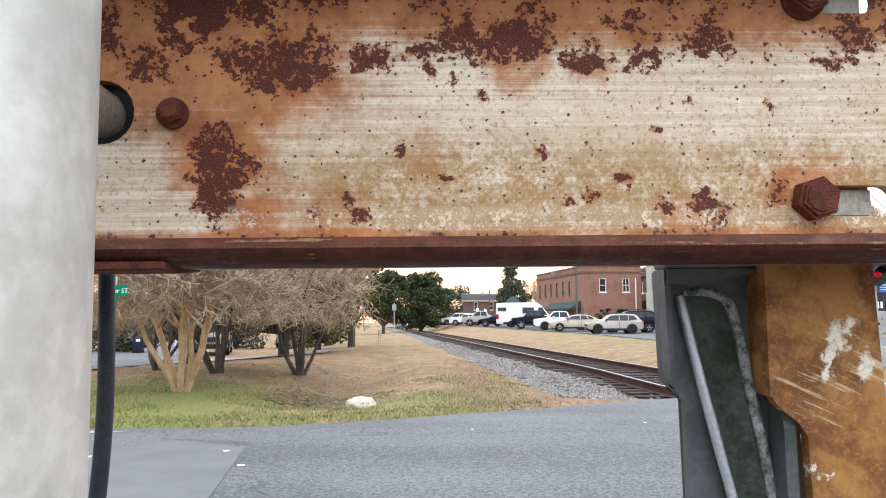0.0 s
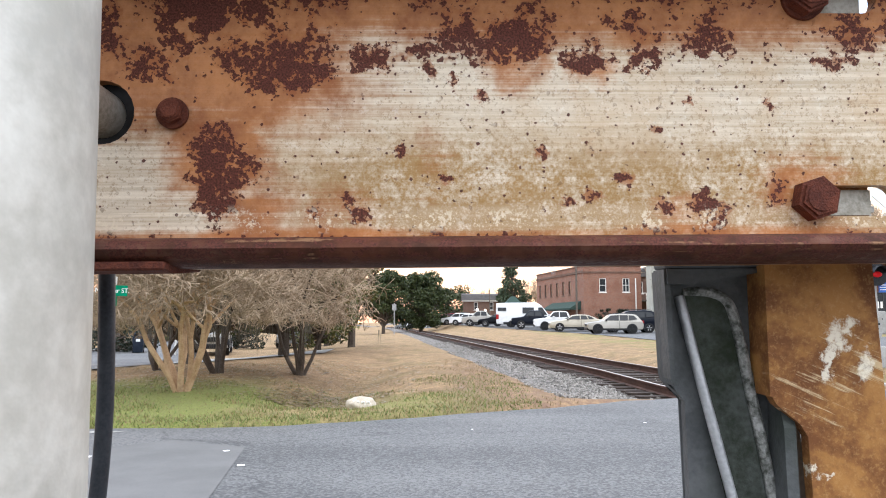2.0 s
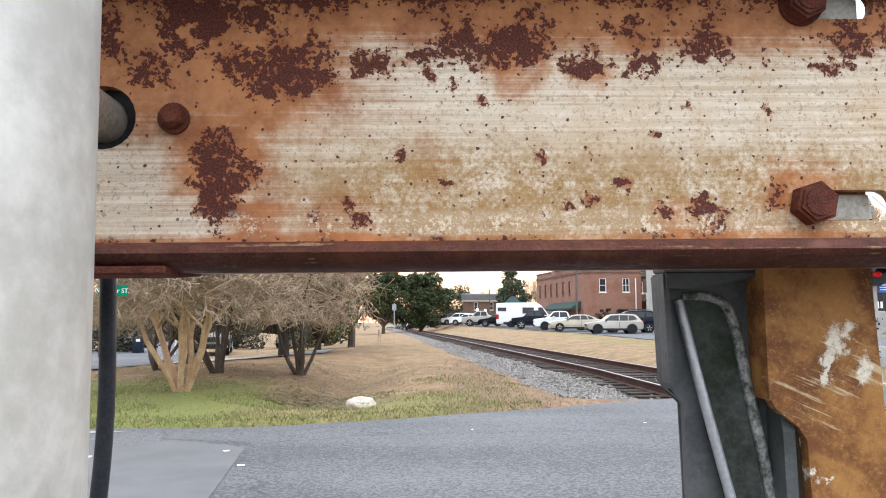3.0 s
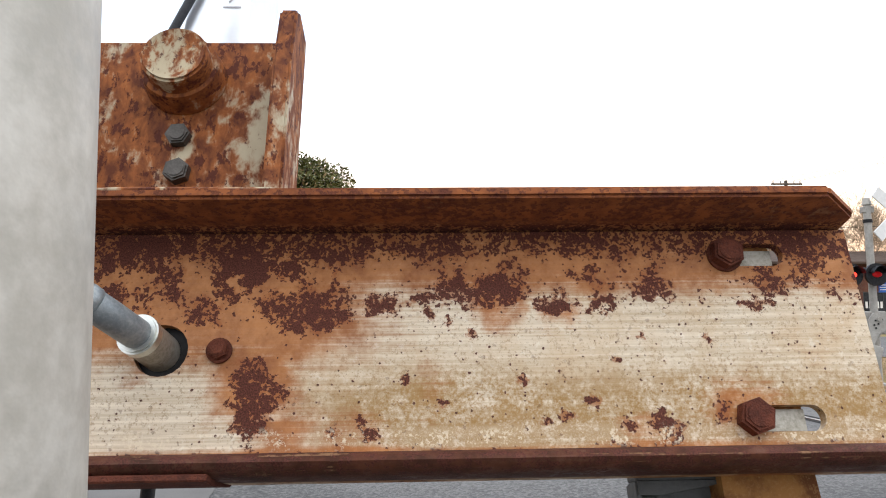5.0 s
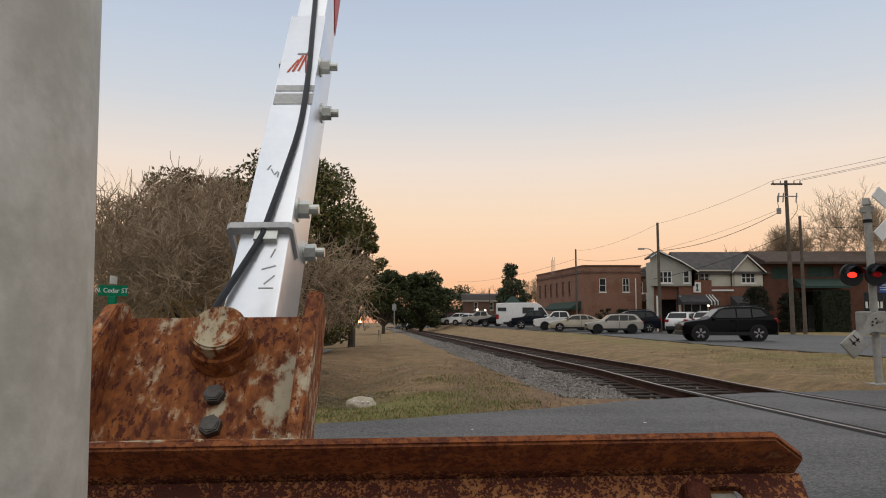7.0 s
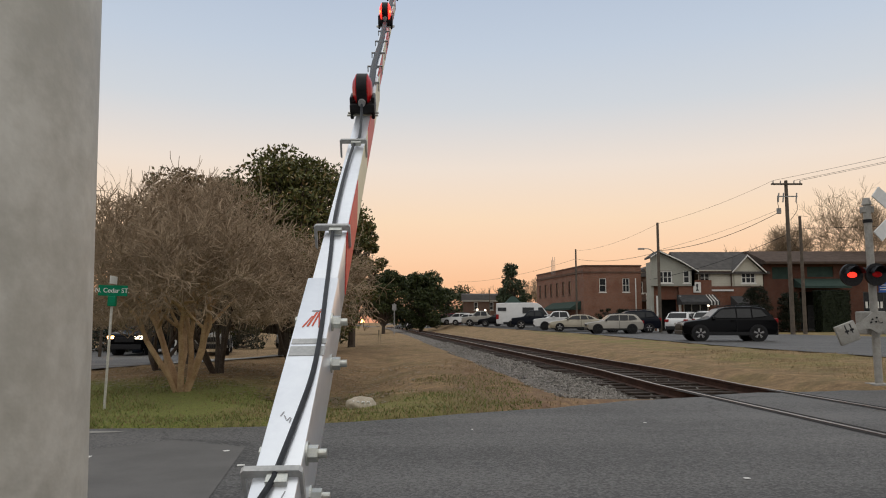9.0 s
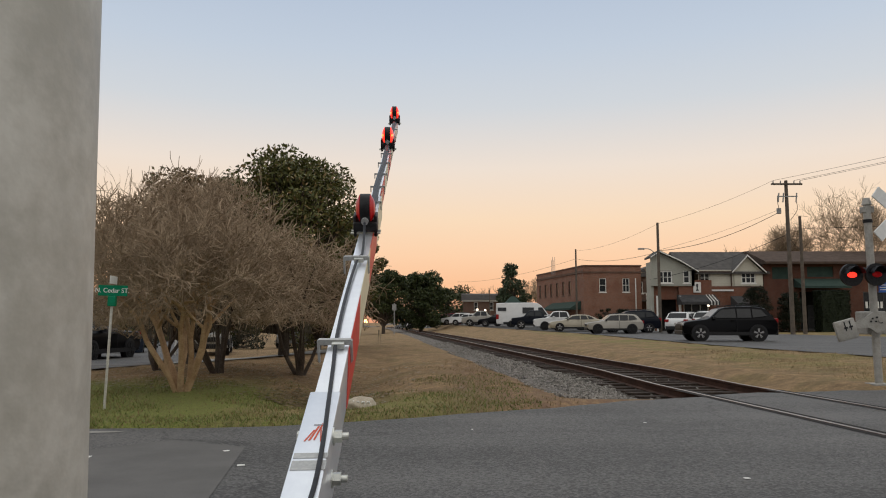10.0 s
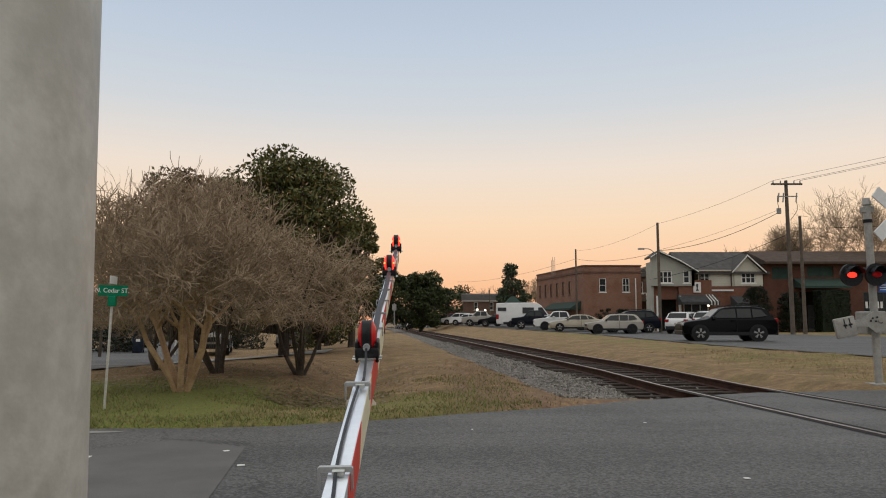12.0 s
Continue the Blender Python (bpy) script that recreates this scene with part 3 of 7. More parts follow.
    bm = add_tube(bmesh.new(), bend([(0.1640, 0.413, 0.284), (0.178, 0.412, 0.2845), (0.1905, 0.411, 0.279), (0.1960, 0.410, 0.262), (0.2030, 0.409, 0.220), (0.2110, 0.409, 0.175), (0.218, 0.409, 0.12), (0.228, 0.409, 0.02)], 4), 0.0034, 10)
    part("pocket_rib", bm, M["rib_mossy"], cast, "", True)
    bm = add_prism(bmesh.new(), [(0.1645, 0.283), (0.189, 0.281), (0.202, 0.225), (0.217, 0.120), (0.226, 0.02), (0.212, 0.02), (0.190, 0.140), (0.177, 0.200)], 0.4100, 0.4125)
    part("pocket", bm, M["moss"], cast, "dark mossy recess")
    bm = add_prism(bmesh.new(), [(0.4115, 0.232), (0.400, 0.228), (0.392, 0.205), (0.390, 0.10), (0.390, -0.02), (0.4115, -0.02)], 0.2135, 0.2205, "x")
    part("inner_rib", bm, M["cast"], cast)
    post = part("support_post", add_prism(bmesh.new(), [(0.2060, 0.478), (0.2060, 0.2230), (0.2085, 0.2185), (0.2215, 0.2075), (0.2260, 0.2000), (0.2270, 0.168), (0.232, 0.05), (0.238, -0.02), (0.292, -0.02), (0.276, 0.15), (0.2695, 0.30), (0.2695, 0.478)], 0.3890, 0.3975), M["post"], g, "flat steel post streaked with orange rust")
    bm = add_prism(bmesh.new(), [(0.3885, 0.30), (0.3885, 0.2235), (0.418, 0.2235), (0.418, 0.30)], 0.2045, 0.2080, "x")
    part("edge_strip", bm, M["post"], post)

    # the arm: aluminium box, nested twice, reflective side bands
    sections = ((0.600, 1.30, -0.2050, -0.1480, 0.400, 0.505, M["alu"]), (1.10, 2.95, -0.1980, -0.1510, 0.404, 0.498, M["alu"]), (2.75, 5.66, -0.1950, -0.1580, 0.406, 0.486, M["alu"]))
    for k, (z0, z1, x0, x1, y0, y1, m) in enumerate(sections):
        arm = part("arm_section", box(x0, x1, y0, y1, z0, z1, bevel=0.0025), m, g, "pale aluminium box section", True)
        if k == 0:
            first = arm
    # dull bands where sections overlap
    part("collar", box(-0.2018, -0.1472, 0.3992, 0.4005, 1.050, 1.075), M["plate"], first, "dull grey band")
    part("collar", box(-0.2018, -0.1472, 0.3992, 0.4003, 1.082, 1.096), M["plate"], first, "dull grey band")
    stripe, z = 0, 1.32
    while z < 5.62:
        w = 0.405
        x, ya, yb = (-0.1503, 0.4065, 0.4955) if z < 2.75 else (-0.1573, 0.4085, 0.4840)
        z1 = min(z + w, 5.62)
        sl = 0.09
        bm = bmesh.new()
        za = max(z, 1.40)
        add_prism(bm, [(ya, za + sl), (yb, za), (yb, z1 - 0.001), (ya, min(z1 + sl, 5.64))], x, x + 0.0012, "x")
        part("reflective_band", bm, M["red_tape" if stripe % 2 == 0 else "cream_tape"], g)
        stripe, z = stripe + 1, z + w
    # clamp plates along the top face
    clamps = [0.797, 1.5105, 2.085, 2.83, 3.13, 3.43, 3.74, 4.05, 4.75, 5.15]
    for z in clamps:
        x0, x1 = (-0.2195, -0.1435) if z < 2.5 else (-0.2060, -0.1440)
        bm = bmesh.new()
        if z > 2.5:
            add_box(bm, x0, x1, 0.3985, 0.4055, z - 0.003, z + 0.003)
            add_box(bm, x1 - 0.004, x1, 0.40, 0.435, z - 0.003, z + 0.003)
            add_box(bm, x0, x0 + 0.004, 0.40, 0.425, z - 0.003, z + 0.003)
            part("cable_clamp", bm, M["plate"], g, "grey cast cable clamp")
            continue
        add_prism(bm, [(x0, 0.393), (x0 + 0.004, 0.389), (x1 - 0.004, 0.389), (x1, 0.393), (x1, 0.440), (x1 - 0.0045, 0.445), (x1 - 0.0055, 0.4015), (x0 + 0.0055, 0.4015), (x0 + 0.0045, 0.445), (x0, 0.440)], z - 0.0045, z + 0.0045, "z")
        c = part("cable_clamp", bm, M["plate"], g, "grey cast cable clamp")
        if z < 2.5:
            part("clamp_pad", box(-0.187, -0.160, 0.392, 0.4035, z - 0.020, z - 0.005, bevel=0.001), M["zinc"], c)
    # bolts through the side
    for z, y in ((0.655, 0.4150), (0.8520, 0.4170), (0.8480, 0.4900), (1.1690, 0.4150), (1.1260, 0.4700)):
        bm = add_rod(bmesh.new(), (-0.1485, y, z), (-0.1455, y, z), 0.0155, seg=24)
        b = part("side_bolt", bm, M["zinc"], g, "zinc plated bolt with nut")
        bm = bmesh.new()
        pts = hexagon(0.0112, y, z, 12)
        add_prism(bm, pts, -0.1455, -0.1325, "x")
        part("nut", bm, M["zinc"], b)
        part("thread", add_rod(bmesh.new(), (-0.1325, y, z), (-0.1215, y, z), 0.0062, seg=14), M["zinc"], b)
        part("bolt_head", add_rod(bmesh.new(), (-0.2010, y, z), (-0.2090, y, z), 0.010, seg=6), M["zinc"], b)
    # the supply cable on the top face
    pts = bend([(-0.230, 0.392, 0.610), (-0.208, 0.393, 0.685), (-0.180, 0.394, 0.775), (-0.176, 0.394, 0.800), (-0.165, 0.3945, 0.90), (-0.157, 0.395, 1.00), (-0.1585, 0.395, 1.12), (-0.165, 0.396, 1.25), (-0.173, 0.398, 1.40),
                (-0.1795, 0.397, 1.5105), (-0.184, 0.399, 1.70), (-0.183, 0.399, 1.92), (-0.177, 0.397, 2.085), (-0.168, 0.398, 2.13), (-0.171, 0.390, 2.25), (-0.176, 0.368, 2.365)], 5)
    part("supply_cable", add_tube(bmesh.new(), pts, 0.0040, 10), M["cable"], g, "black round cable along the arm", True)
    pts = bend([(-0.176, 0.392, 2.46), (-0.172, 0.396, 2.8), (-0.178, 0.394, 3.2), (-0.174, 0.396, 3.7), (-0.177, 0.388, 4.20), (-0.176, 0.396, 4.6), (-0.175, 0.394, 5.45)], 4)
    part("supply_cable", add_tube(bmesh.new(), pts, 0.0125, 8), M["cable"], g, "black sleeve over the cable", True)
    # pen marks on the aluminium
    for k, (x, z, w, h, t) in enumerate(((-0.178, 1.155, 0.0035, 0.045, 14), (-0.171, 1.160, 0.003, 0.052, 10), (-0.166, 1.150, 0.0025, 0.042, -6), (-0.185, 1.148, 0.0025, 0.036, 20))):
        bm = box(-w / 2, w / 2, -0.0004, 0, -h / 2, h / 2)
        bmesh.ops.transform(bm, matrix=pose(x, 0.3998, z, 0, t, 0), verts=bm.verts)
        part("paint_mark", bm, M["red_ink"], g, "red paint pen stroke")
    part("paint_mark", box(-0.1815, -0.164, 0.3993, 0.3998, 1.180, 1.183), M["ink"], g)
    for x, z, h, t in ((-0.188, 0.912, 0.010, 20), (-0.183, 0.905, 0.009, -25), (-0.178, 0.901, 0.008, 30), (-0.175, 0.898, 0.009, 5), (-0.165, 0.740, 0.016, 70), (-0.162, 0.722, 0.016, 40), (-0.164, 0.710, 0.016, 90), (-0.163, 0.762, 0.014, 15), (-0.190, 0.750, 0.012, 30)):
        bm = box(-0.0008, 0.0008, -0.0004, 0, -h / 2, h / 2)
        bmesh.ops.transform(bm, matrix=pose(x, 0.3998, z, 0, t, 0), verts=bm.verts)
        part("ink_mark", bm, M["ink"], g)
    # lamps that look along the road both ways
    for z, s, lit in ((2.43, 1.0, "lens_dim"), (4.30, 1.0, "lens_on"), (5.60, 1.0, "lens_on")):
        bm = box(-0.1765 - 0.040, -0.1765 + 0.040, 0.372, 0.404, z - 0.045, z + 0.045, bevel=0.006)
        add_box(bm, -0.1765 - 0.040, -0.1765 - 0.028, 0.352, 0.425, z - 0.035, z + 0.03, bevel=0.005)
        add_box(bm, -0.1765 + 0.028, -0.1765 + 0.040, 0.352, 0.425, z - 0.035, z + 0.03, bevel=0.005)
        lamp = part("gate_lamp", bm, M["black"], g, "red gate lamp on a black saddle", True)
        part("clamp_screw", add_rod(bmesh.new(), (-0.226, 0.412, z - 0.03), (-0.127, 0.412, z - 0.03), 0.004, seg=8), M["zinc"], lamp)
        part("clamp_screw", add_rod(bmesh.new(), (-0.226, 0.412, z + 0.0), (-0.127, 0.412, z + 0.0), 0.004, seg=8), M["zinc"], lamp)
        part("cable_gland", add_rod(bmesh.new(), (-0.1765, 0.366, z - 0.058), (-0.1765, 0.366, z - 0.03), 0.0115, 0.013, 20), M["plate"], lamp, "pale cable gland", True)
        yc = 0.334
        bm = add_rod(bmesh.new(), (-0.1765 - 0.0165, yc, z), (-0.1765 + 0.0165, yc, z), 0.049, seg=40)
        add_box(bm, -0.1765 - 0.013, -0.1765 + 0.013, yc + 0.02, 0.378, z - 0.046, z + 0.046, bevel=0.003)
        part("housing", bm, M["black"], lamp, "", True)
        for side in (-1, 1):
            bm = bmesh.new()
            rings = []
            for r, o in ((0.047, 0.0163), (0.046, 0.0195), (0.040, 0.0215), (0.034, 0.0255), (0.023, 0.0300), (0.010, 0.0320)):
                rings.append([bm.verts.new((-0.1765 + side * o, yc + r * math.cos(k * math.tau / 28), z + r * math.sin(k * math.tau / 28))) for k in range(28)])
            for u, v in zip(rings, rings[1:]):
                for k in range(28):
                    bm.faces.new((u[k], u[(k + 1) % 28], v[(k + 1) % 28], v[k]))
            bm.faces.new(rings[-1])
            lens = part("lens", bm, M[lit], lamp, "domed red lens", True)
            if lit == "lens_on":
                part("bulb_glint", add_rod(bmesh.new(), (-0.1765 + side * 0.021, yc - 0.004, z - 0.035), (-0.1765 + side * 0.029, yc - 0.004, z - 0.031), 0.006, seg=10), M["lens_core"], lamp)
    # the long arm sags a little past the first lamp
    for o in g.children_recursive:
        for v in o.data.vertices:
            if v.co.z > 2.4:
                v.co.y += 0.022 * (v.co.z - 2.4)
    return g


GATE = crossing_gate()


def near_mast():
    m = thing("gate_mast", pose(-0.1633, 0.236, -0.02, 0, -1.1, 0), "thick dull galvanised steel gate mast", "mast")
    bm = add_rod(bmesh.new(), (0, 0, 0), (0, 0, 3.4), 0.064, seg=64)
    part("pole", bm, M["mast"], m, "", True)
    part("foot", box(-0.14, 0.14, -0.14, 0.14, 0.0, 0.02, bevel=0.004), M["mast"], m)


near_mast()


# ---- ground, roads and track ----
def asphalt(name, a, b):
    """Fine aggregate over faint broad wear, worn wheel lanes and a few dark oil marks."""
    n = Net(name)
    grain, mid, broad = n.noise(80.0, 4, 0.8), n.noise(14.0, 5, 0.7), n.noise(0.35, 4, 0.55)
    lane = n.noise(1.0, 3, 0.5, n.scaled((0.05, 0.9, 1)))
    chip, _ = crumbs(n, 62.0, 0.006, 60.0)
    t = n.math("ADD", n.math("ADD", n.math("MULTIPLY", chip, 0.18), n.math("ADD", n.math("MULTIPLY", grain, 0.32), n.math("MULTIPLY", mid, 0.12))), n.math("ADD", n.math("MULTIPLY", broad, 0.2), n.math("MULTIPLY", lane, 0.18)))
    col = n.mix(n.step(t, 0.40, 0.60), a, b)
    col = n.mix(n.math("MULTIPLY", n.step(n.noise(0.9, 6, 0.7), 0.60, 0.74), 0.22), col, tuple(c * 0.6 for c in a))
    crack = n.t.nodes.new("ShaderNodeTexVoronoi")
    crack.feature = "DISTANCE_TO_EDGE"
    w = n.t.nodes.new("ShaderNodeVectorMath")
    w.operation = "MULTIPLY_ADD"
    wn_ = n.t.nodes.new("ShaderNodeTexNoise")
    n.put(wn_.inputs["Vector"], n.co)
    wn_.inputs["Scale"].default_value = 1.6
    n.put(w.inputs[0], wn_.outputs["Color"])
    w.inputs[1].default_value = (0.8, 0.8, 0)
    n.put(w.inputs[2], n.co)
    n.put(crack.inputs["Vector"], w.outputs[0])
    crack.inputs["Scale"].default_value = 0.22
    col = n.mix(n.math("MULTIPLY", n.math("MULTIPLY", n.step(crack.outputs["Distance"], 0.006, 0.002), n.step(mid, 0.42, 0.55)), 0.6), col, tuple(c * 0.45 for c in a))
    n.bump(n.math("ADD", grain, n.math("MULTIPLY", mid, 0.3)), 0.5, 0.004)
    n.b.inputs["Specular IOR Level"].default_value = 0.35
    return n.done(col, 0.72)


M["asphalt"] = asphalt("worn_grey_asphalt", (0.040, 0.039, 0.038), (0.132, 0.128, 0.123))
M["old_asphalt"] = surf("dark_patched_asphalt", (0.105, 0.102, 0.098), (0.14, 0.135, 0.13), 1.5, 0.88, 0, 0.5, 0.006, 60)
M["concrete"] = surf("pale_concrete", (0.23, 0.22, 0.20), (0.31, 0.295, 0.27), 1.2, 0.85, 0, 0.3, 0.004, 20)
M["rail"] = surf("brown_rusted_rail", (0.048, 0.025, 0.019), (0.095, 0.050, 0.035), 5, 0.7, 0.3, 0.3, 0.004)
M["rail_top"] = surf("polished_rail_head", (0.30, 0.28, 0.265), (0.42, 0.395, 0.375), 8, 0.34, 0.9, 0.1, 0.001)
M["gap"] = surf("flangeway_gap_shade", (0.014, 0.013, 0.012), (0.03, 0.028, 0.026), 6, 0.9, 0, 0.3, 0.004)
M["tie"] = surf("creosoted_timber", (0.026, 0.019, 0.015), (0.060, 0.045, 0.036), 6, 0.85, 0, 0.6, 0.01)
def ballast_material():
    """Crushed stones in greys, each of its own tone."""
    n = Net("grey_ballast_bed")
    tone, far = crumbs(n, 19.0, 0.03, 30.0)
    col = n.mix(tone, (0.050, 0.045, 0.040), (0.27, 0.245, 0.22))
    n.bump(n.math("SUBTRACT", 1.0, far), 1.0, 0.05)
    return n.done(col, 0.9)


M["ballast"] = ballast_material()
# darker brown tone for the bed between the rails
M["dark_ballast"] = surf("dark brown ballast", (0.030, 0.023, 0.018), (0.085, 0.066, 0.052), 14, 0.9, 0, 1.0, 0.03, 6)
M["white_paint"] = surf("worn_road_paint", (0.62, 0.61, 0.57), (0.74, 0.73, 0.70), 6, 0.7, 0, 0.2, 0.002)


def stone_material():
    n = Net("crushed_granite")
    g = n.t.nodes.new("ShaderNodeNewGeometry").outputs["Random Per Island"]
    n.bump(n.noise(40, 3), 0.3, 0.004)
    return n.done(n.mix(g, (0.08, 0.074, 0.066), (0.30, 0.275, 0.245)), 0.85)


def grass_ground():
    """Winter lawn: straw and brown with green left near the road."""
    n = Net("winter_lawn")
    a, f, ff = n.noise(0.35, 5, 0.6), n.noise(5.0, 5, 0.7), n.noise(60.0, 3, 0.7)
    x, y, z = n.axes()
    straw = n.mix(n.step(f, 0.3, 0.7), (0.42, 0.280, 0.150), (0.24, 0.160, 0.088))
    straw = n.mix(n.math("MULTIPLY", n.step(n.noise(0.8, 6, 0.7), 0.46, 0.62), 0.6), straw, n.mix(ff, (0.10, 0.095, 0.036), (0.19, 0.15, 0.06)))
    straw = n.mix(n.math("MULTIPLY", n.step(n.noise(2.4, 6, 0.75), 0.52, 0.66), 0.7), straw, n.mix(ff, (0.105, 0.062, 0.036), (0.19, 0.115, 0.066)))
    straw = n.mix(n.math("MULTIPLY", n.step(ff, 0.4, 0.7), 0.5), straw, (0.13, 0.088, 0.046))
    green = n.mix(n.step(ff, 0.35, 0.65), (0.098, 0.138, 0.026), (0.24, 0.23, 0.072))
    near = n.math("MULTIPLY", n.step(y, 17.0, 9.5), n.step(x, 2.2, 0.2))
    left = n.math("MULTIPLY", n.step(x, -2.2, -3.6), n.step(y, 22.0, 10.0))
    right = n.math("MULTIPLY", n.step(x, 5.5, 8.5), 0.27)
    w = n.math("ADD", n.math("ADD", n.math("MULTIPLY", near, 0.34), n.math("MULTIPLY", left, 0.26)), right)
    w = n.step(n.math("ADD", w, n.math("ADD", n.math("MULTIPLY", a, 0.5), n.math("MULTIPLY", f, 0.2))), 0.54, 0.80)
    straw = n.mix(n.math("MULTIPLY", n.step(n.noise(1.3, 5, 0.7), 0.42, 0.66), 0.55), straw, (0.155, 0.105, 0.062))
    straw = n.mix(n.math("MULTIPLY", n.step(n.noise(15.0, 5, 0.75), 0.50, 0.62), 0.40), straw, (0.105, 0.074, 0.042))
    straw = n.mix(n.math("MULTIPLY", n.step(n.noise(26.0, 4, 0.75), 0.54, 0.64), 0.5), straw, (0.40, 0.29, 0.17))
    green = n.mix(n.math("MULTIPLY", n.step(n.noise(12.0, 5, 0.75), 0.48, 0.60), 0.45), green, (0.13, 0.105, 0.045))
    col = n.mix(w, straw, green)
    litter = n.math("MULTIPLY", n.math("MULTIPLY", n.step(x, -0.8, -2.6), n.step(x, -11.0, -7.0)), n.math("MULTIPLY", n.step(y, 11.5, 15.0), n.step(y, 34.0, 24.0)))
    litter = n.math("MULTIPLY", litter, n.step(n.math("ADD", f, n.math("MULTIPLY", a, 0.6)), 0.55, 0.85))
    col = n.mix(n.math("MULTIPLY", litter, 0.5), col, n.mix(ff, (0.12, 0.070, 0.040), (0.24, 0.150, 0.085)))
    dirt = n.math("MULTIPLY", n.math("MULTIPLY", n.step(x, -0.4, 0.7), n.step(x, 4.2, 2.8)), n.step(y, 34.0, 13.0))
    col = n.mix(n.math("MULTIPLY", n.math("MULTIPLY", dirt, n.step(f, 0.30, 0.6)), 0.8), col, n.mix(ff, (0.135, 0.082, 0.056), (0.26, 0.165, 0.112)))
    n.bump(n.math("ADD", ff, f), 0.8, 0.03)
    return n.done(col, 0.95)


M["stone"] = stone_material()
M["lawn"] = grass_ground()

S = lambda v, a, b: (lambda t: t * t * (3 - 2 * t))(np.clip((v - a) / (b - a), 0, 1))
EDGE_X = [-400, -60, -14, -8, -6.4, -4.0, -1.7, 0.9, 2.65, 4.84, 7.66, 14, 40, 400]
EDGE_Y = [8.6, 8.6, 8.6, 8.6, 8.1, 7.60, 7.85, 9.25, 10.35, 11.55, 12.15, 13.2, 17, 70]


def road_edge(x):
    return np.interp(x, EDGE_X, EDGE_Y)


def track(d):
    """Middle of the track at a distance ahead; it swings left far off."""
    return 5.77 - 0.093 * np.minimum(d, 150.0) - 0.1385 * np.maximum(d - 150.0, 0)


def land(x, y):
    """Height of the ground."""
    rise = np.interp(y, [0, 20, 35, 56, 65, 80, 100, 150, 400, 1500], [0.0, 0.08, 0.13, 0.18, 0.25, 0.48, 0.70, 0.85, 0.8, -0.5])
    z = rise * S(x - track(y), 2.8, 5.5)
    z = z - 0.55 * S(-x, 3.0, 10.0) * S(y, 11, 34) * S(-y, -300, -60)
    z = z - 0.30 * np.exp(-((x + 1.7 + 0.02 * (y - 11)) / 0.9) ** 2) * S(y, 8.9, 11) * S(-y, -30, -16)
    z = z - 0.24 * S(-np.abs(x - track(y) + 0.35), -3.0, -2.0) * S(y, 10, 12.5)
    off = y - road_edge(x)
    return np.where(off < 0.0, -0.06, z + 0.035 * S(off, 0.0, 0.25) - 0.06 * S(-off, -0.2, 0.0))


def grid_mesh(name, xs, ys, height, material):
    X, Y = np.meshgrid(xs, ys)
    Z = height(X, Y)
    v = np.stack([X, Y, Z], -1).reshape(-1, 3).tolist()
    nx = len(xs)
    f = [(j * nx + i, j * nx + i + 1, (j + 1) * nx + i + 1, (j + 1) * nx + i) for j in range(len(ys) - 1) for i in range(nx - 1)]
    ob = raw(name, v, f, material)
    for p in ob.data.polygons:
        p.use_smooth = True
    return ob


xs = np.concatenate([np.linspace(-1500, -60, 12)[:-1], np.linspace(-60, -14, 24)[:-1], np.linspace(-14, 20, 150)[:-1], np.linspace(20, 80, 40)[:-1], np.linspace(80, 1500, 12)])
ys = np.concatenate([np.linspace(-400, -10, 10)[:-1], np.linspace(-10, 7, 10)[:-1], np.linspace(7, 24, 120)[:-1], np.linspace(24, 120, 130)[:-1], np.linspace(120, 2500, 40)])


def rough_land(X, Y):
    bumps = 0.02 * np.sin(X * 2.1 + 1.3 * np.sin(Y * 0.9)) * np.sin(Y * 1.7 + X * 0.6) + 0.012 * np.sin(X * 5.3 + Y * 3.1)
    return land(X, Y) + np.where(Y - road_edge(X) > 0.4, bumps, 0)


tagged(grid_mesh("ground", xs, ys, rough_land, M["lawn"]), "winter lawn, straw brown with green patches", "lawn", kind="structure")


def strip(name, left, right, material, lift, label, category, n=6, height=None):
    """A sheet between two lines of (x, y) points, laid on the land."""
    a = np.array([tuple(p) for p in bend([(*p, 0) for p in left], n)])
    b = np.array([tuple(p) for p in bend([(*p, 0) for p in right], n)])
    m = 7
    v, f = [], []
    for p, q in zip(a, b):
        for k in range(m):
            w = p + (q - p) * k / (m - 1)
            z = (land(w[0], w[1]) if height is None else height) + lift
            v.append((w[0], w[1], float(z)))
    for j in range(len(a) - 1):
        for k in range(m - 1):
            f.append((j * m + k, j * m + k + 1, (j + 1) * m + k + 1, (j + 1) * m + k))
    return tagged(raw(name, v, f, material), label, category, kind="structure")


# the road over the tracks, a flat sheet up to its ragged far edge
rx = np.linspace(-60, 60, 300)
verts, faces = [], []
for k, x in enumerate(rx):
    e = float(road_edge(x)) + 0.05 * math.sin(x * 3.1) + 0.04 * math.sin(x * 7.7 + 1)
    for y in (-14.0, 0.0, 4.0, 6.5, e - 0.05, e + 0.10):
        verts.append((x, y, 0.0 if y < e else -0.012))
for k in range(len(rx) - 1):
    for j in range(5):
        faces.append((k * 6 + j, (k + 1) * 6 + j, (k + 1) * 6 + j + 1, k * 6 + j + 1))
tagged(raw("road", verts, faces, M["asphalt"]), "grey worn asphalt road over the level crossing", "road", kind="structure")
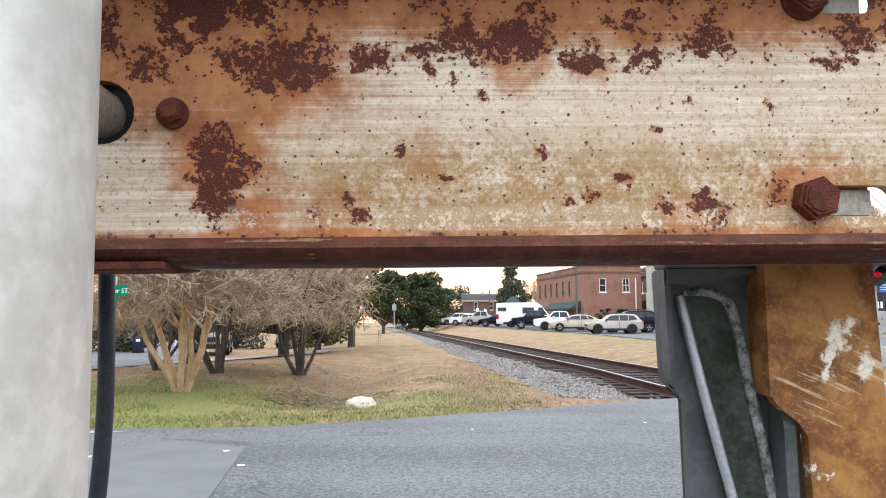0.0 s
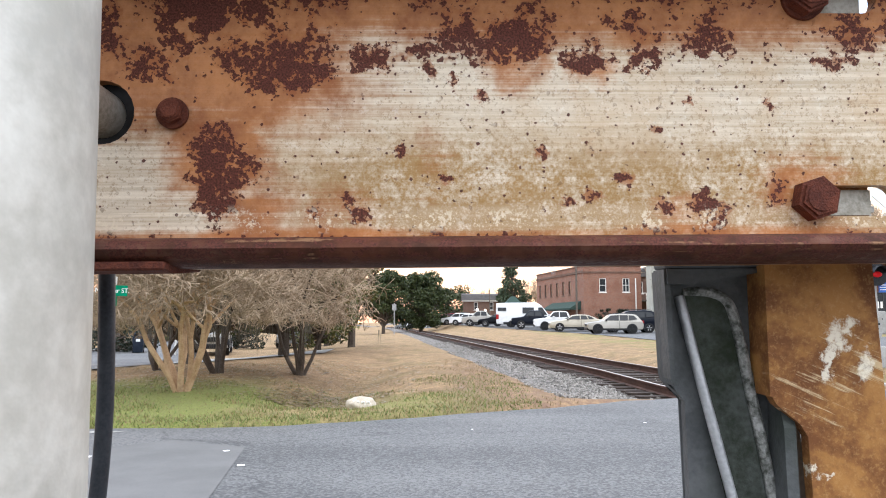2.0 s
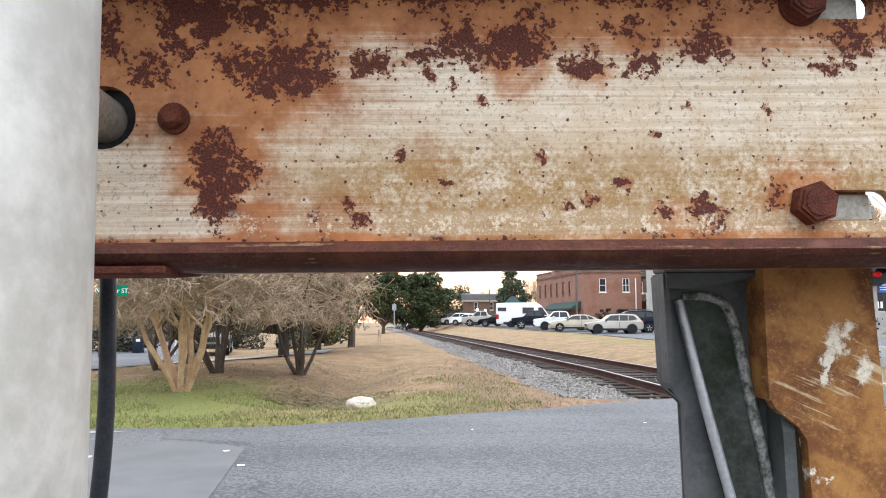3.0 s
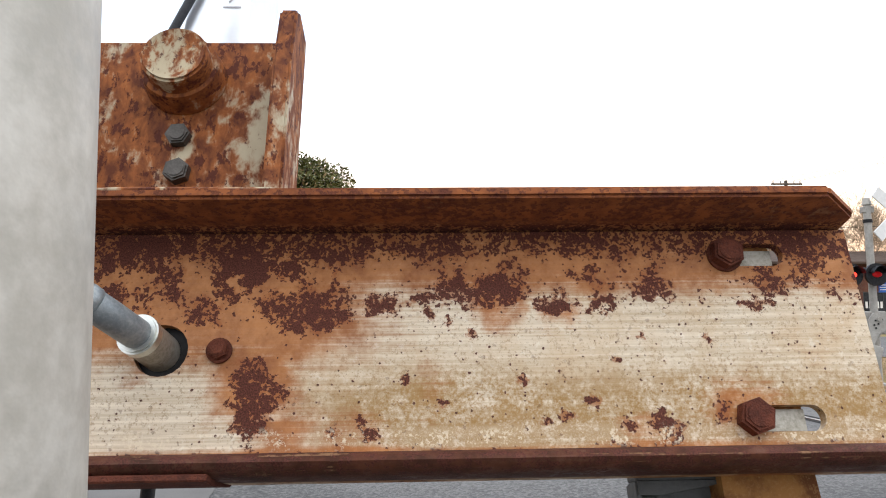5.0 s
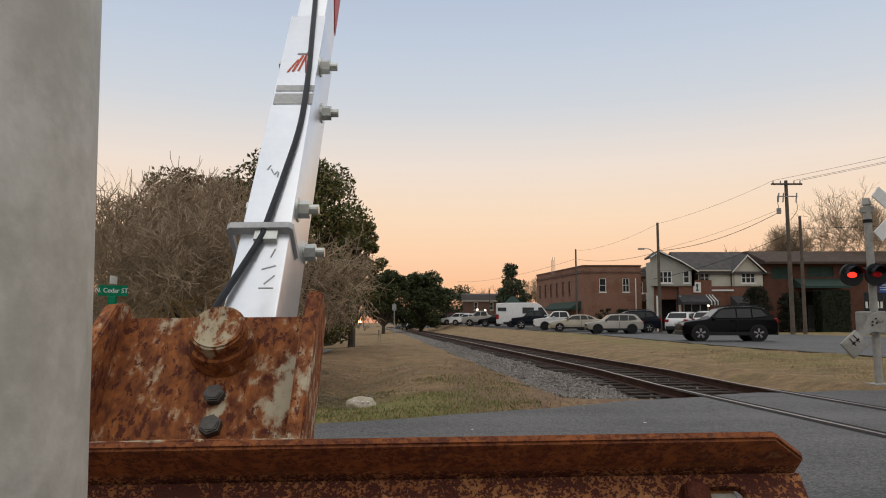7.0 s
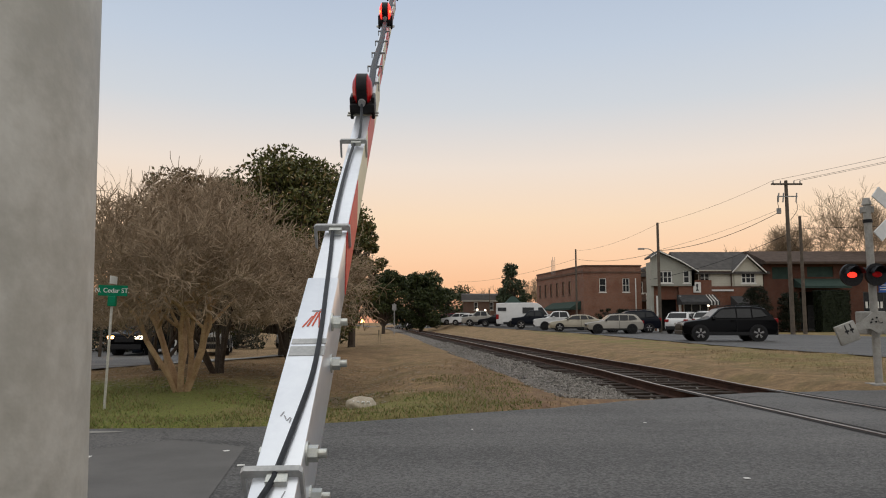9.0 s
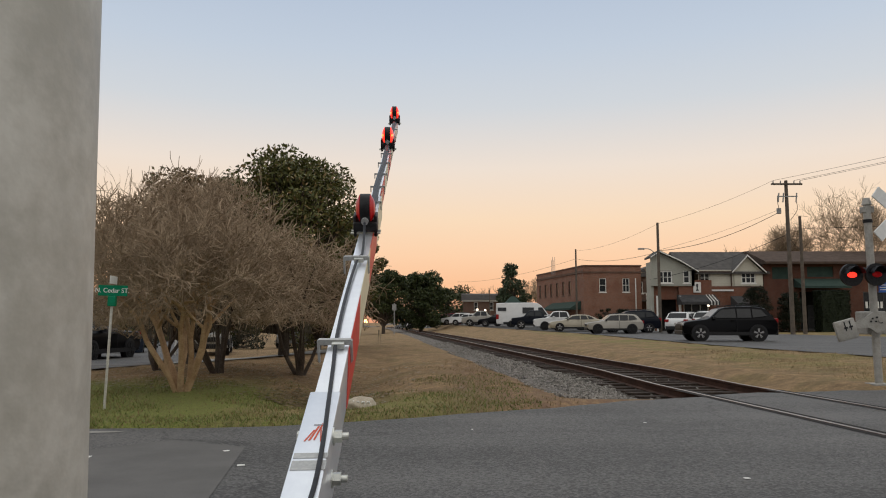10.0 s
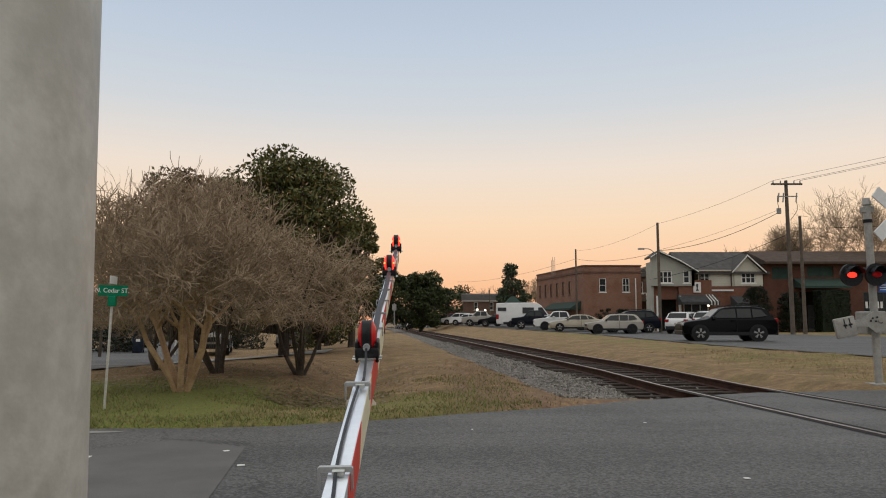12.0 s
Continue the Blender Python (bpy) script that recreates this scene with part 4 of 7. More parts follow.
strip("side_street", [(-8.4, 7.5), (-8.2, 12), (-8.7, 18), (-9.5, 24), (-12, 36), (-24, 75), (-45, 140)], [(-17.5, 7.5), (-17, 12), (-16.5, 18), (-16.8, 24), (-18.8, 36), (-31, 75), (-52, 140)], M["asphalt"], 0.03, "grey side street between lawns", "road")
strip("driveway", [(-4.2, 26), (-4.6, 31)], [(-9.5, 24.5), (-11, 32)], M["concrete"], 0.03, "pale concrete driveway under trees", "driveway", 3)
strip("parking_street", [(12.6, 12.6), (12.4, 20), (11.4, 28), (11.1, 36), (10.9, 56), (9.2, 66), (5.2, 81), (0.2, 110), (-10, 160), (-60, 380)], [(38, 12.6), (35, 20), (32, 30), (29, 40), (24.5, 56), (21.0, 66), (17.5, 84), (13, 110), (3, 160), (-40, 380)], M["asphalt"], 0.03, "wide asphalt street with parking along the grass", "road")
strip("patch", [(-7.9, 1.5), (-2.55, 6.95)], [(-1.0, 1.5), (-1.75, 6.55)], M["old_asphalt"], 0.004, "dark asphalt patch in the road", "road patch", 5, 0.0)
strip("gutter", [(-7.5, 7.35), (-4.6, 7.25), (-3.3, 7.4)], [(-7.8, 7.95), (-4.7, 7.52), (-3.2, 7.48)], M["concrete"], 0.005, "pale worn gutter edge", "gutter", 3, 0.0)
for k, (x, y, w, h, r) in enumerate(((-3.05, 6.05, 0.16, 0.04, 6), (-1.56, 5.72, 0.030, 0.022, 20), (-1.86, 6.35, 0.025, 0.02, 40), (2.15, 5.25, 0.022, 0.016, 5), (2.22, 8.1, 0.016, 0.02, 5), (0.3, 7.6, 0.01, 0.012, 30), (-0.3, 4.6, 0.012, 0.01, 30))):
    bm = box(-w, w, -h, h, 0.0, 0.006, bevel=0.003)
    bmesh.ops.transform(bm, matrix=pose(x, y, 0.002, 0, 0, r), verts=bm.verts)
    tagged(mesh_object("litter_scrap" if k else "paint_mark", bm, M["white_paint"]), "small white scrap lying on the asphalt" if k else "short worn white road marking", "litter" if k else "road marking")


def railway():
    root = thing("railway_track", pose(0, 0, 0), "single railway track with rusted rails on timber ties", "railway track", kind="structure")
    ds = np.concatenate([np.linspace(-40, 12, 14), np.linspace(13, 60, 30), np.linspace(64, 200, 35), np.linspace(215, 1300, 50)])
    def rz(d):
        return 0.008 + 0.054 * S(d, 12.5, 17) - 0.07 * S(d, 40, 120)
    prof = [(-0.068, -0.160), (0.068, -0.160), (0.068, -0.148), (0.012, -0.130), (0.012, -0.045), (0.034, -0.034), (0.034, -0.006), (0.026, 0.0), (-0.026, 0.0), (-0.034, -0.006), (-0.034, -0.034), (-0.012, -0.045), (-0.012, -0.130), (-0.068, -0.148)]
    for side in (-0.7525, 0.7525):
        v, f, n = [], [], len(prof)
        for d in ds:
            for px, pz in prof:
                v.append((float(track(d)) + side + px, float(d), float(rz(d)) + pz))
        for j in range(len(ds) - 1):
            for k in range(n):
                f.append((j * n + k, j * n + (k + 1) % n, (j + 1) * n + (k + 1) % n, (j + 1) * n + k))
        ob = raw("rail", v, f, [M["rail"], M["rail_top"]], root, "rust brown steel rail with polished head")
        for i, p in enumerate(ob.data.polygons):
            if i % n in (7,):
                p.material_index = 1
    # flat black strips painting the shade of the flangeway gaps beside the rails in the road
    for side in (-0.840, -0.675, 0.665, 0.830):
        v, f = [], []
        for j, d in enumerate(np.linspace(-14, 12.0, 20)):
            x = float(track(d)) + side
            v += [(x - 0.048, d, 0.005), (x + 0.048, d, 0.005)]
            if j:
                f.append((2 * j - 2, 2 * j - 1, 2 * j + 1, 2 * j))
        raw("flangeway", v, f, M["gap"], root, "flat black strip for the shaded gap beside the rail")
    # bed
    v, f = [], []
    dd = np.concatenate([np.linspace(11.2, 40, 60), np.linspace(41, 200, 60), np.linspace(220, 1300, 30)])
    for j, d in enumerate(dd):
        c = float(track(d))
        wob = 0.25 * math.sin(d * 0.9) + 0.15 * math.sin(d * 2.3)
        for o, z in ((-2.9 + wob, -0.28), (-2.2 + wob * 0.6, -0.20), (-1.5, -0.185), (1.45, -0.185), (1.75, -0.25), (2.1, -0.38)):
            v.append((c + o, d, max(float(rz(d)) + z, (float(land(c + o, d)) - 0.05) if o < -2.6 else -9)))
        if j:
            for k in range(5):
                f.append((6 * (j - 1) + k, 6 * (j - 1) + k + 1, 6 * j + k + 1, 6 * j + k))
    bed = raw("ballast_bed", v, f, [M["ballast"], M["dark_ballast"]], root, "grey crushed stone bed, dark between the rails")
    for i, p in enumerate(bed.data.polygons):
        p.material_index = int(i % 5 == 2)
    me = None
    for k in range(150):
        d = 12.6 + k * 0.52
        if me is None:
            bm = box(-1.3, 1.3, -0.11, 0.11, -0.17, 0.0, bevel=0.008, seg=1)
            o = part("tie", bm, M["tie"], root)
            me = o.data
        else:
            o = new("tie", me)
            o.parent = root
        o.matrix_basis = pose(float(track(d)) + 0.03 * math.sin(k * 2.7), d, float(rz(d)) - 0.150 + 0.008 * math.sin(k * 1.9), 0, 0, 4 + 2 * math.sin(k * 3.3))
    # loose stones
    rng = np.random.default_rng(5)
    v, f = [], []
    base = np.array([(1, 0, 0), (-1, 0, 0), (0, 1, 0), (0, -1, 0), (0, 0, 1), (0, 0, -1)], float)
    tri = [(0, 2, 4), (2, 1, 4), (1, 3, 4), (3, 0, 4), (2, 0, 5), (1, 2, 5), (3, 1, 5), (0, 3, 5)]
    for k in range(15000):
        d = 10.8 + 34 * rng.random() ** 2.0
        u = rng.random()
        o = -2.95 + 1.75 * u ** 0.65 + 0.22 * math.sin(d * 0.9) if rng.random() < 0.95 else -1.4 + 3.1 * rng.random()
        if d < float(road_edge(track(d) + o)) + 0.1:
            continue
        c = float(track(d)) + o
        z = max(float(rz(d)) + float(np.interp(o, [-2.9, -2.2, -1.5, 1.5, 2.3, 3.2], [-0.26, -0.21, -0.185, -0.185, -0.22, -0.28])), float(land(c, d)) if abs(o) > 2.6 else -9)
        r = 0.018 + 0.024 * rng.random()
        p = base * (r * (0.6 + 0.8 * rng.random((6, 3)))) @ np.linalg.qr(rng.normal(size=(3, 3)))[0]
        i = len(v)
        v += (p + (c, d, z)).tolist()
        f += [tuple(i + a for a in t) for t in tri]
    ob = raw("ballast_stones", v, f, M["stone"])
    tagged(ob, "grey crushed granite ballast beside the rails", "ballast", kind="stuff")


railway()

# ---- plants ----
M["bark_pale"] = surf("pale_smooth_bark", (0.34, 0.21, 0.112), (0.55, 0.39, 0.235), 5, 0.8, 0, 0.5, 0.01, 7, (0.12, 0.085, 0.06))
M["twig"] = surf("grey_brown_twigs", (0.235, 0.175, 0.118), (0.42, 0.32, 0.22), 3, 0.9, 0, 0.2, 0.003)
M["bark"] = surf("dark_bark", (0.055, 0.042, 0.033), (0.11, 0.088, 0.068), 4, 0.9, 0, 0.6, 0.02)
M["moss_hang"] = surf("grey_hanging_moss", (0.10, 0.092, 0.072), (0.17, 0.155, 0.12), 5, 0.95, 0, 0.2, 0.01)


def leaf_material(name, a, b, c):
    n = Net(name)
    g = n.t.nodes.new("ShaderNodeNewGeometry").outputs["Random Per Island"]
    n.b.inputs["Specular IOR Level"].default_value = 0.22
    return n.done(n.mix(n.step(g, 0.82, 0.95), n.mix(g, a, b), c), 0.45)


M["magnolia"] = leaf_material("magnolia_leaves", (0.050, 0.060, 0.018), (0.165, 0.160, 0.050), (0.24, 0.16, 0.07))
M["oak"] = leaf_material("dark_evergreen_leaves", (0.022, 0.034, 0.012), (0.066, 0.082, 0.028), (0.08, 0.09, 0.035))
M["pine"] = leaf_material("pine_needles", (0.035, 0.055, 0.030), (0.075, 0.095, 0.05), (0.09, 0.08, 0.045))
M["hedge"] = leaf_material("clipped_hedge_leaves", (0.005, 0.009, 0.004), (0.013, 0.021, 0.008), (0.018, 0.026, 0.011))
M["brown_leaf"] = leaf_material("russet_dry_leaves", (0.11, 0.078, 0.044), (0.25, 0.175, 0.100), (0.10, 0.11, 0.042))
M["blade"] = leaf_material("grass_blades", (0.080, 0.118, 0.024), (0.20, 0.195, 0.06), (0.22, 0.16, 0.08))
M["straw_blade"] = leaf_material("straw_blades", (0.20, 0.135, 0.065), (0.28, 0.20, 0.10), (0.10, 0.11, 0.04))


def tubes(segs, sides):
    """Tapered prisms for many branch pieces: (p, q, r1, r2)."""
    P, Q = np.array([s[0] for s in segs]), np.array([s[1] for s in segs])
    R1, R2 = np.array([s[2] for s in segs]), np.array([s[3] for s in segs])
    d = Q - P
    d /= np.linalg.norm(d, axis=1, keepdims=True) + 1e-9
    ref = np.where(np.abs(d[:, 2:3]) > 0.9, np.array([[1.0, 0, 0]]), np.array([[0, 0, 1.0]]))
    a = np.cross(d, ref)
    a /= np.linalg.norm(a, axis=1, keepdims=True)
    b = np.cross(d, a)
    ang = np.arange(sides) * math.tau / sides
    off = np.cos(ang)[None, :, None] * a[:, None] + np.sin(ang)[None, :, None] * b[:, None]
    v = np.concatenate([P[:, None] + off * R1[:, None, None], Q[:, None] + off * R2[:, None, None]], 1).reshape(-1, 3)
    f = []
    for i in range(len(segs)):
        o = i * 2 * sides
        f += [(o + k, o + (k + 1) % sides, o + sides + (k + 1) % sides, o + sides + k) for k in range(sides)]
    return v.tolist(), f


def grow(rng, p, d, length, r, level, levels, out, spread=0.6, up=0.15, kids=(3, 4), shrink=0.68, droop=0.0, limit=None):
    """Branching limbs: pieces into out[level]."""
    n = 4 if level < 2 else 3
    q, dd = np.array(p, float), np.array(d, float)
    marks = []
    for k in range(n):
        dd = dd + rng.normal(size=3) * 0.13 + np.array([0, 0, up * 0.25 - droop * level * 0.12])
        dd /= np.linalg.norm(dd)
        e = q + dd * length / n
        ra, rb = r * (1 - 0.4 * k / n), r * (1 - 0.4 * (k + 1) / n)
        out[min(level, len(out) - 1)].append((q, e, ra, rb))
        q = e
        marks.append((q.copy(), dd.copy(), rb))
    if level >= levels:
        return
    if limit is not None and not limit(q):
        return
    for k in range(rng.integers(kids[0], kids[1] + 1)):
        s, sd, sr = marks[-1] if k == 0 else marks[rng.integers(max(0, n - (2 if level == 0 else 3)), n)]
        nd = sd + rng.normal(size=3) * spread
        nd[2] += up
        if level < 1 or s[2] < 1.15:
            nd[2] = abs(nd[2]) + 0.15
        nd /= np.linalg.norm(nd)
        grow(rng, s, nd, length * shrink * (0.8 + 0.4 * rng.random()), sr * 0.72, level + 1, levels, out, spread, up, kids, shrink, droop, limit)


def leaf_cloud(rng, centres, radii, count, size, ratio=0.45):
    """Small pointed leaves scattered thick near the skin of many clumps."""
    k = rng.integers(0, len(centres), count)
    u = rng.normal(size=(count, 3))
    u /= np.linalg.norm(u, axis=1, keepdims=True)
    c = np.array(centres)[k] + u * np.array(radii)[k] * (0.45 + 0.6 * rng.random((count, 1)) ** 0.5)
    d = rng.normal(size=(count, 3)) + u * 0.8 + np.array([0, 0, 0.2])
    d /= np.linalg.norm(d, axis=1, keepdims=True)
    w = np.cross(d, rng.normal(size=(count, 3)))
    w /= np.linalg.norm(w, axis=1, keepdims=True)
    s = (size * (0.6 + 0.8 * rng.random(count)))[:, None]
    v = np.stack([c - d * s * 0.5, c + w * s * ratio * 0.5, c + d * s * 0.5, c - w * s * ratio * 0.5], 1).reshape(-1, 3)
    return v.tolist(), [(4 * i, 4 * i + 1, 4 * i + 2, 4 * i + 3) for i in range(count)]


def bare_tree(name, x, y, seed, stems, height, levels, label, bark, twig, spread=0.6, up=0.15, base_r=0.08, kids=(3, 4), shrink=0.68, lean=0.5, droop=0.0, twig_r=None, limit=None):
    rng = np.random.default_rng(seed)
    z = float(land(x, y)) - 0.03
    t = thing(name, pose(x, y, z), label, "tree")
    out = [[], [], []]
    for k in range(stems):
        a = k * math.tau / stems + rng.random() * 0.8
        d = np.array([math.cos(a) * lean, math.sin(a) * lean, 1.0])
        d /= np.linalg.norm(d)
        s = (math.cos(a) * base_r * 1.3 * (stems > 1), math.sin(a) * base_r * 1.3 * (stems > 1), 0)
        grow(rng, s, d, height * (0.8 + 0.3 * rng.random()), base_r * (0.75 + 0.4 * rng.random()), 0, levels, out, spread, up, kids, shrink, droop, limit)
    for lev, nm in ((0, "stem"), (1, "limb")):
        for k in range(0, len(out[lev]), 4):
            run = out[lev][k:k + 4]
            part(nm, add_tube(bmesh.new(), [run[0][0]] + [r[1] for r in run], [run[0][2]] + [r[3] for r in run], 8), bark, t, "", True)
    segs = [(p, q, max(a, twig_r or 0), max(b, (twig_r or 0) * 0.8)) for p, q, a, b in out[2]]
    v, f = tubes(segs, 3)
    tagged(raw("crown", v, f, twig, t), kind="stuff")
    return t


def leafy_tree(name, x, y, seed, height, width, label, leaves, count=9000, size=0.2, clumps=60, low=0.15, trunk_r=0.2, bark=None, cone=0.0, depth=None):
    rng = np.random.default_rng(seed)
    z = float(land(x, y)) - 0.05
    t = thing(name, pose(x, y, z), label, "tree")
    cs, rs, segs = [], [], []
    for k in range(clumps):
        h = low + (1 - low) * rng.random() ** 0.9
        wide = (1 - cone * h) * math.sqrt(max(0.05, 1 - (2 * (h - low) / (1 - low) - 0.85) ** 2 * 0.62)) * width / 2
        a, r = rng.random() * math.tau, math.sqrt(rng.random()) * wide
        c = np.array([math.cos(a) * r, math.sin(a) * r * ((depth or width) / width), h * height * 0.95])
        cs.append(c)
        rs.append((0.075 + 0.07 * rng.random()) * width * np.array([1, 1, 0.75]))
        s = np.array([0, 0, max(0.15, h - 0.25) * height * 0.8])
        segs.append((s, (s + c) / 2 + rng.normal(size=3) * 0.1, 0.05 + trunk_r * 0.25, 0.03 + trunk_r * 0.12))
        segs.append((segs[-1][1], c, 0.03 + trunk_r * 0.12, 0.015))
    for k in range(5):
        segs.append((np.array([0.04 * math.sin(k), 0.03 * math.cos(2 * k), k * height * 0.16]), np.array([0.04 * math.sin(k + 1), 0.03 * math.cos(2 * k + 2), (k + 1) * height * 0.16]), trunk_r * (1 - 0.17 * k), trunk_r * (1 - 0.17 * (k + 1))))
    v, f = tubes(segs, 7)
    raw("trunk", v, f, bark or M["bark"], t)
    v, f = leaf_cloud(rng, cs, rs, count, size)
    raw("crown", v, f, leaves, t)
    return t


# the crape myrtle by the road, many pale stems under a wide dome of twigs
def in_big_dome(q):
    return (q[0] / 3.9) ** 2 + (q[1] / 3.0) ** 2 + ((q[2] - 1.1) / 3.1) ** 2 < 1.0


def in_dome(q):
    return (q[0] / 3.0) ** 2 + (q[1] / 2.6) ** 2 + ((q[2] - 0.9) / 2.5) ** 2 < 1.0


def in_side_dome(q):
    return (q[0] / 2.1) ** 2 + (q[1] / 2.2) ** 2 + ((q[2] - 1.2) / 2.0) ** 2 < 1.0


bare_tree("crape_myrtle", -4.02, 11.3, 17, 9, 1.40, 6, "bare multi-stemmed crape myrtle with pale smooth bark", M["bark_pale"], M["twig"], 0.58, 0.10, 0.058, (3, 4), 0.68, 0.44, 0.0, 0.0052, in_dome)
bare_tree("crape_myrtle", -3.05, 15.6, 12, 5, 1.5, 6, "bare crape myrtle with drooping grey twigs", M["bark"], M["twig"], 0.68, 0.02, 0.050, (3, 4), 0.70, 0.28, 0.10, 0.0055, in_side_dome)
bare_tree("crape_myrtle", -4.75, 15.4, 14, 5, 1.7, 6, "bare crape myrtle with tangled grey twigs", M["bark"], M["twig"], 0.65, 0.05, 0.06, (3, 4), 0.69, 0.5, 0.05, 0.0055, in_big_dome)
bare_tree("crape_myrtle", -6.8, 17.5, 15, 5, 1.5, 6, "bare crape myrtle with tangled grey twigs", M["bark"], M["twig"], 0.65, 0.08, 0.06, (3, 4), 0.69, 0.55, 0.04, 0.0055, in_big_dome)
leafy_tree("magnolia_tree", -5.9, 27.0, 21, 7.6, 6.2, "tall dark green magnolia tree", M["magnolia"], 40000, 0.16, 190, 0.18, 0.22)
leafy_tree("magnolia_tree", -8.5, 24.0, 22, 6.45, 4.9, "russet and green magnolia tree thinning to twigs", M["brown_leaf"], 17000, 0.15, 100, 0.2, 0.15)
leafy_tree("magnolia_tree", -4.15, 33.0, 23, 5.9, 3.5, "dark green magnolia tree beside the track", M["magnolia"], 15000, 0.17, 80, 0.42, 0.18)
leafy_tree("magnolia_tree", -5.75, 33.5, 48, 5.6, 3.4, "dark green magnolia tree leafy to the ground", M["magnolia"], 15000, 0.17, 90, 0.08, 0.16)
leafy_tree("magnolia_tree", -6.7, 42.0, 24, 5.4, 3.6, "dark green magnolia tree beside the track", M["magnolia"], 9000, 0.22, 60, 0.30, 0.18)
leafy_tree("evergreen_oak", -3.1, 102.0, 25, 8.3, 8.4, "round dark evergreen oak", M["oak"], 20000, 0.36, 110, 0.10, 0.3)
leafy_tree("evergreen_oak", -11.2, 62.0, 26, 5.0, 6.0, "round dark evergreen oak", M["oak"], 7000, 0.30, 50, 0.05, 0.25)
leafy_tree("evergreen_oak", -7.8, 95.0, 27, 8.2, 6.8, "round dark evergreen oak", M["oak"], 18000, 0.34, 100, 0.30, 0.25)
leafy_tree("evergreen_oak", -9.9, 60.0, 47, 6.6, 5.0, "dark evergreen oak beside the track", M["oak"], 16000, 0.24, 100, 0.06, 0.25)
leafy_tree("evergreen_oak", 1.0, 170.0, 28, 8.0, 16.0, "low dark evergreen tree", M["oak"], 6000, 0.6, 50, 0.05, 0.3)
leafy_tree("pine_tree", 13.6, 142.0, 29, 11.8, 8.5, "tall loose pine tree", M["pine"], 6500, 0.5, 60, 0.25, 0.3, None, 0.55)
for k, (x, y, h, s) in enumerate(((9.0, 165, 3.6, 31), (12.5, 170, 3.4, 32), (17.5, 150, 3.3, 33), (20.0, 155, 3.2, 34), (-11.8, 20.5, 2.0, 35), (-14.5, 26.0, 2.4, 36), (-16, 34.0, 3.1, 30))):
    bare_tree("bare_tree", x, y, s, 1, h, 5, "leafless winter tree with fine grey twigs", M["bark"], M["twig"], 0.5, 0.22, 0.14 if y > 60 else 0.1, (3, 4), 0.70, 0.1, 0, 0.022 if y > 60 else 0.006)
for k, (x, y, h, s) in enumerate(((43.0, 76, 5.2, 41), (37.5, 80, 4.6, 42), (49.0, 74, 5.6, 43), (33.5, 84, 3.9, 44), (27.0, 90, 2.6, 45))):
    bare_tree("bare_tree", x, y, s, 1, h, 6, "large leafless tree with a broad crown", M["bark"], M["twig"], 0.55, 0.18, 0.25, (4, 5), 0.69, 0.1, 0, 0.011)

# dark shrubs along the side street and a far belt of woods
for k, (x, y, h, w, s) in enumerate(((-17.8, 40, 1.5, 4.0, 51), (-20.5, 46, 1.6, 5.0, 52), (-23.5, 42, 2.0, 4.0, 53), (-12.8, 45, 1.7, 4.0, 54), (-9.0, 47, 1.6, 4.0, 55))):
    leafy_tree("shrub", x, y, s, h, w, "dark evergreen shrub by the side street", M["hedge"], 3500, 0.14, 30, 0.02, 0.06)


def far_woods(name, x0, x1, y, h, seed, material, count):
    rng = np.random.default_rng(seed)
    cs, rs = [], []
    for x in np.linspace(x0, x1, int((x1 - x0) / (h * 0.28))):
        for k in range(4):
            cs.append(np.array([x + rng.normal() * h * 0.1, y + rng.normal() * 5, float(land(x, y)) + h * rng.random() * (0.75 + 0.35 * math.sin(x * 0.11) * math.sin(x * 0.037 + 2))]))
            rs.append(h * np.array([0.22, 0.2, 0.2]) * (0.6 + 0.6 * rng.random()))
    v, f = leaf_cloud(rng, cs, rs, count, h * 0.09, 0.6)
    tagged(raw(name, v, f, material), "far belt of dull winter woods", "woods", kind="stuff")


far_woods("far_woods", -330, -72, 460, 15, 61, M["oak"], 14000)
far_woods("far_woods", -330, -40, 1320, 34, 67, M["oak"], 9000)
far_woods("far_woods", -36, 260, 460, 15, 66, M["oak"], 14000)
far_woods("far_woods", -90, -20, 125, 7, 62, M["oak"], 16000)
far_woods("far_woods", -75, -22, 62, 4.5, 63, M["brown_leaf"], 16000)
far_woods("far_woods", 20, 130, 150, 7, 64, M["twig"], 14000)
# unseen belt behind the camera, added to darken what the cars reflect
far_woods("far_woods", -90, 90, -45, 9, 65, M["oak"], 16000)

# hanging moss under the myrtles
rng = np.random.default_rng(71)
v, f = [], []
for k in range(120):
    x, y = -4.3 + 1.0 * rng.normal(), 14.0 + 2.0 * rng.random()
    z, l = 0.9 + 0.8 * rng.random(), 0.25 + 0.5 * rng.random()
    for j in range(5):
        dx = rng.normal() * 0.03
        i = len(v)
        v += [(x + dx - 0.006, y, z), (x + dx + 0.006, y + 0.01, z), (x + dx * 2, y, z - l * (0.6 + 0.4 * rng.random()))]
        f.append((i, i + 1, i + 2))
tagged(raw("hanging_moss", v, f, M["moss_hang"]), "grey moss hanging from the myrtle branches", "moss", kind="stuff")


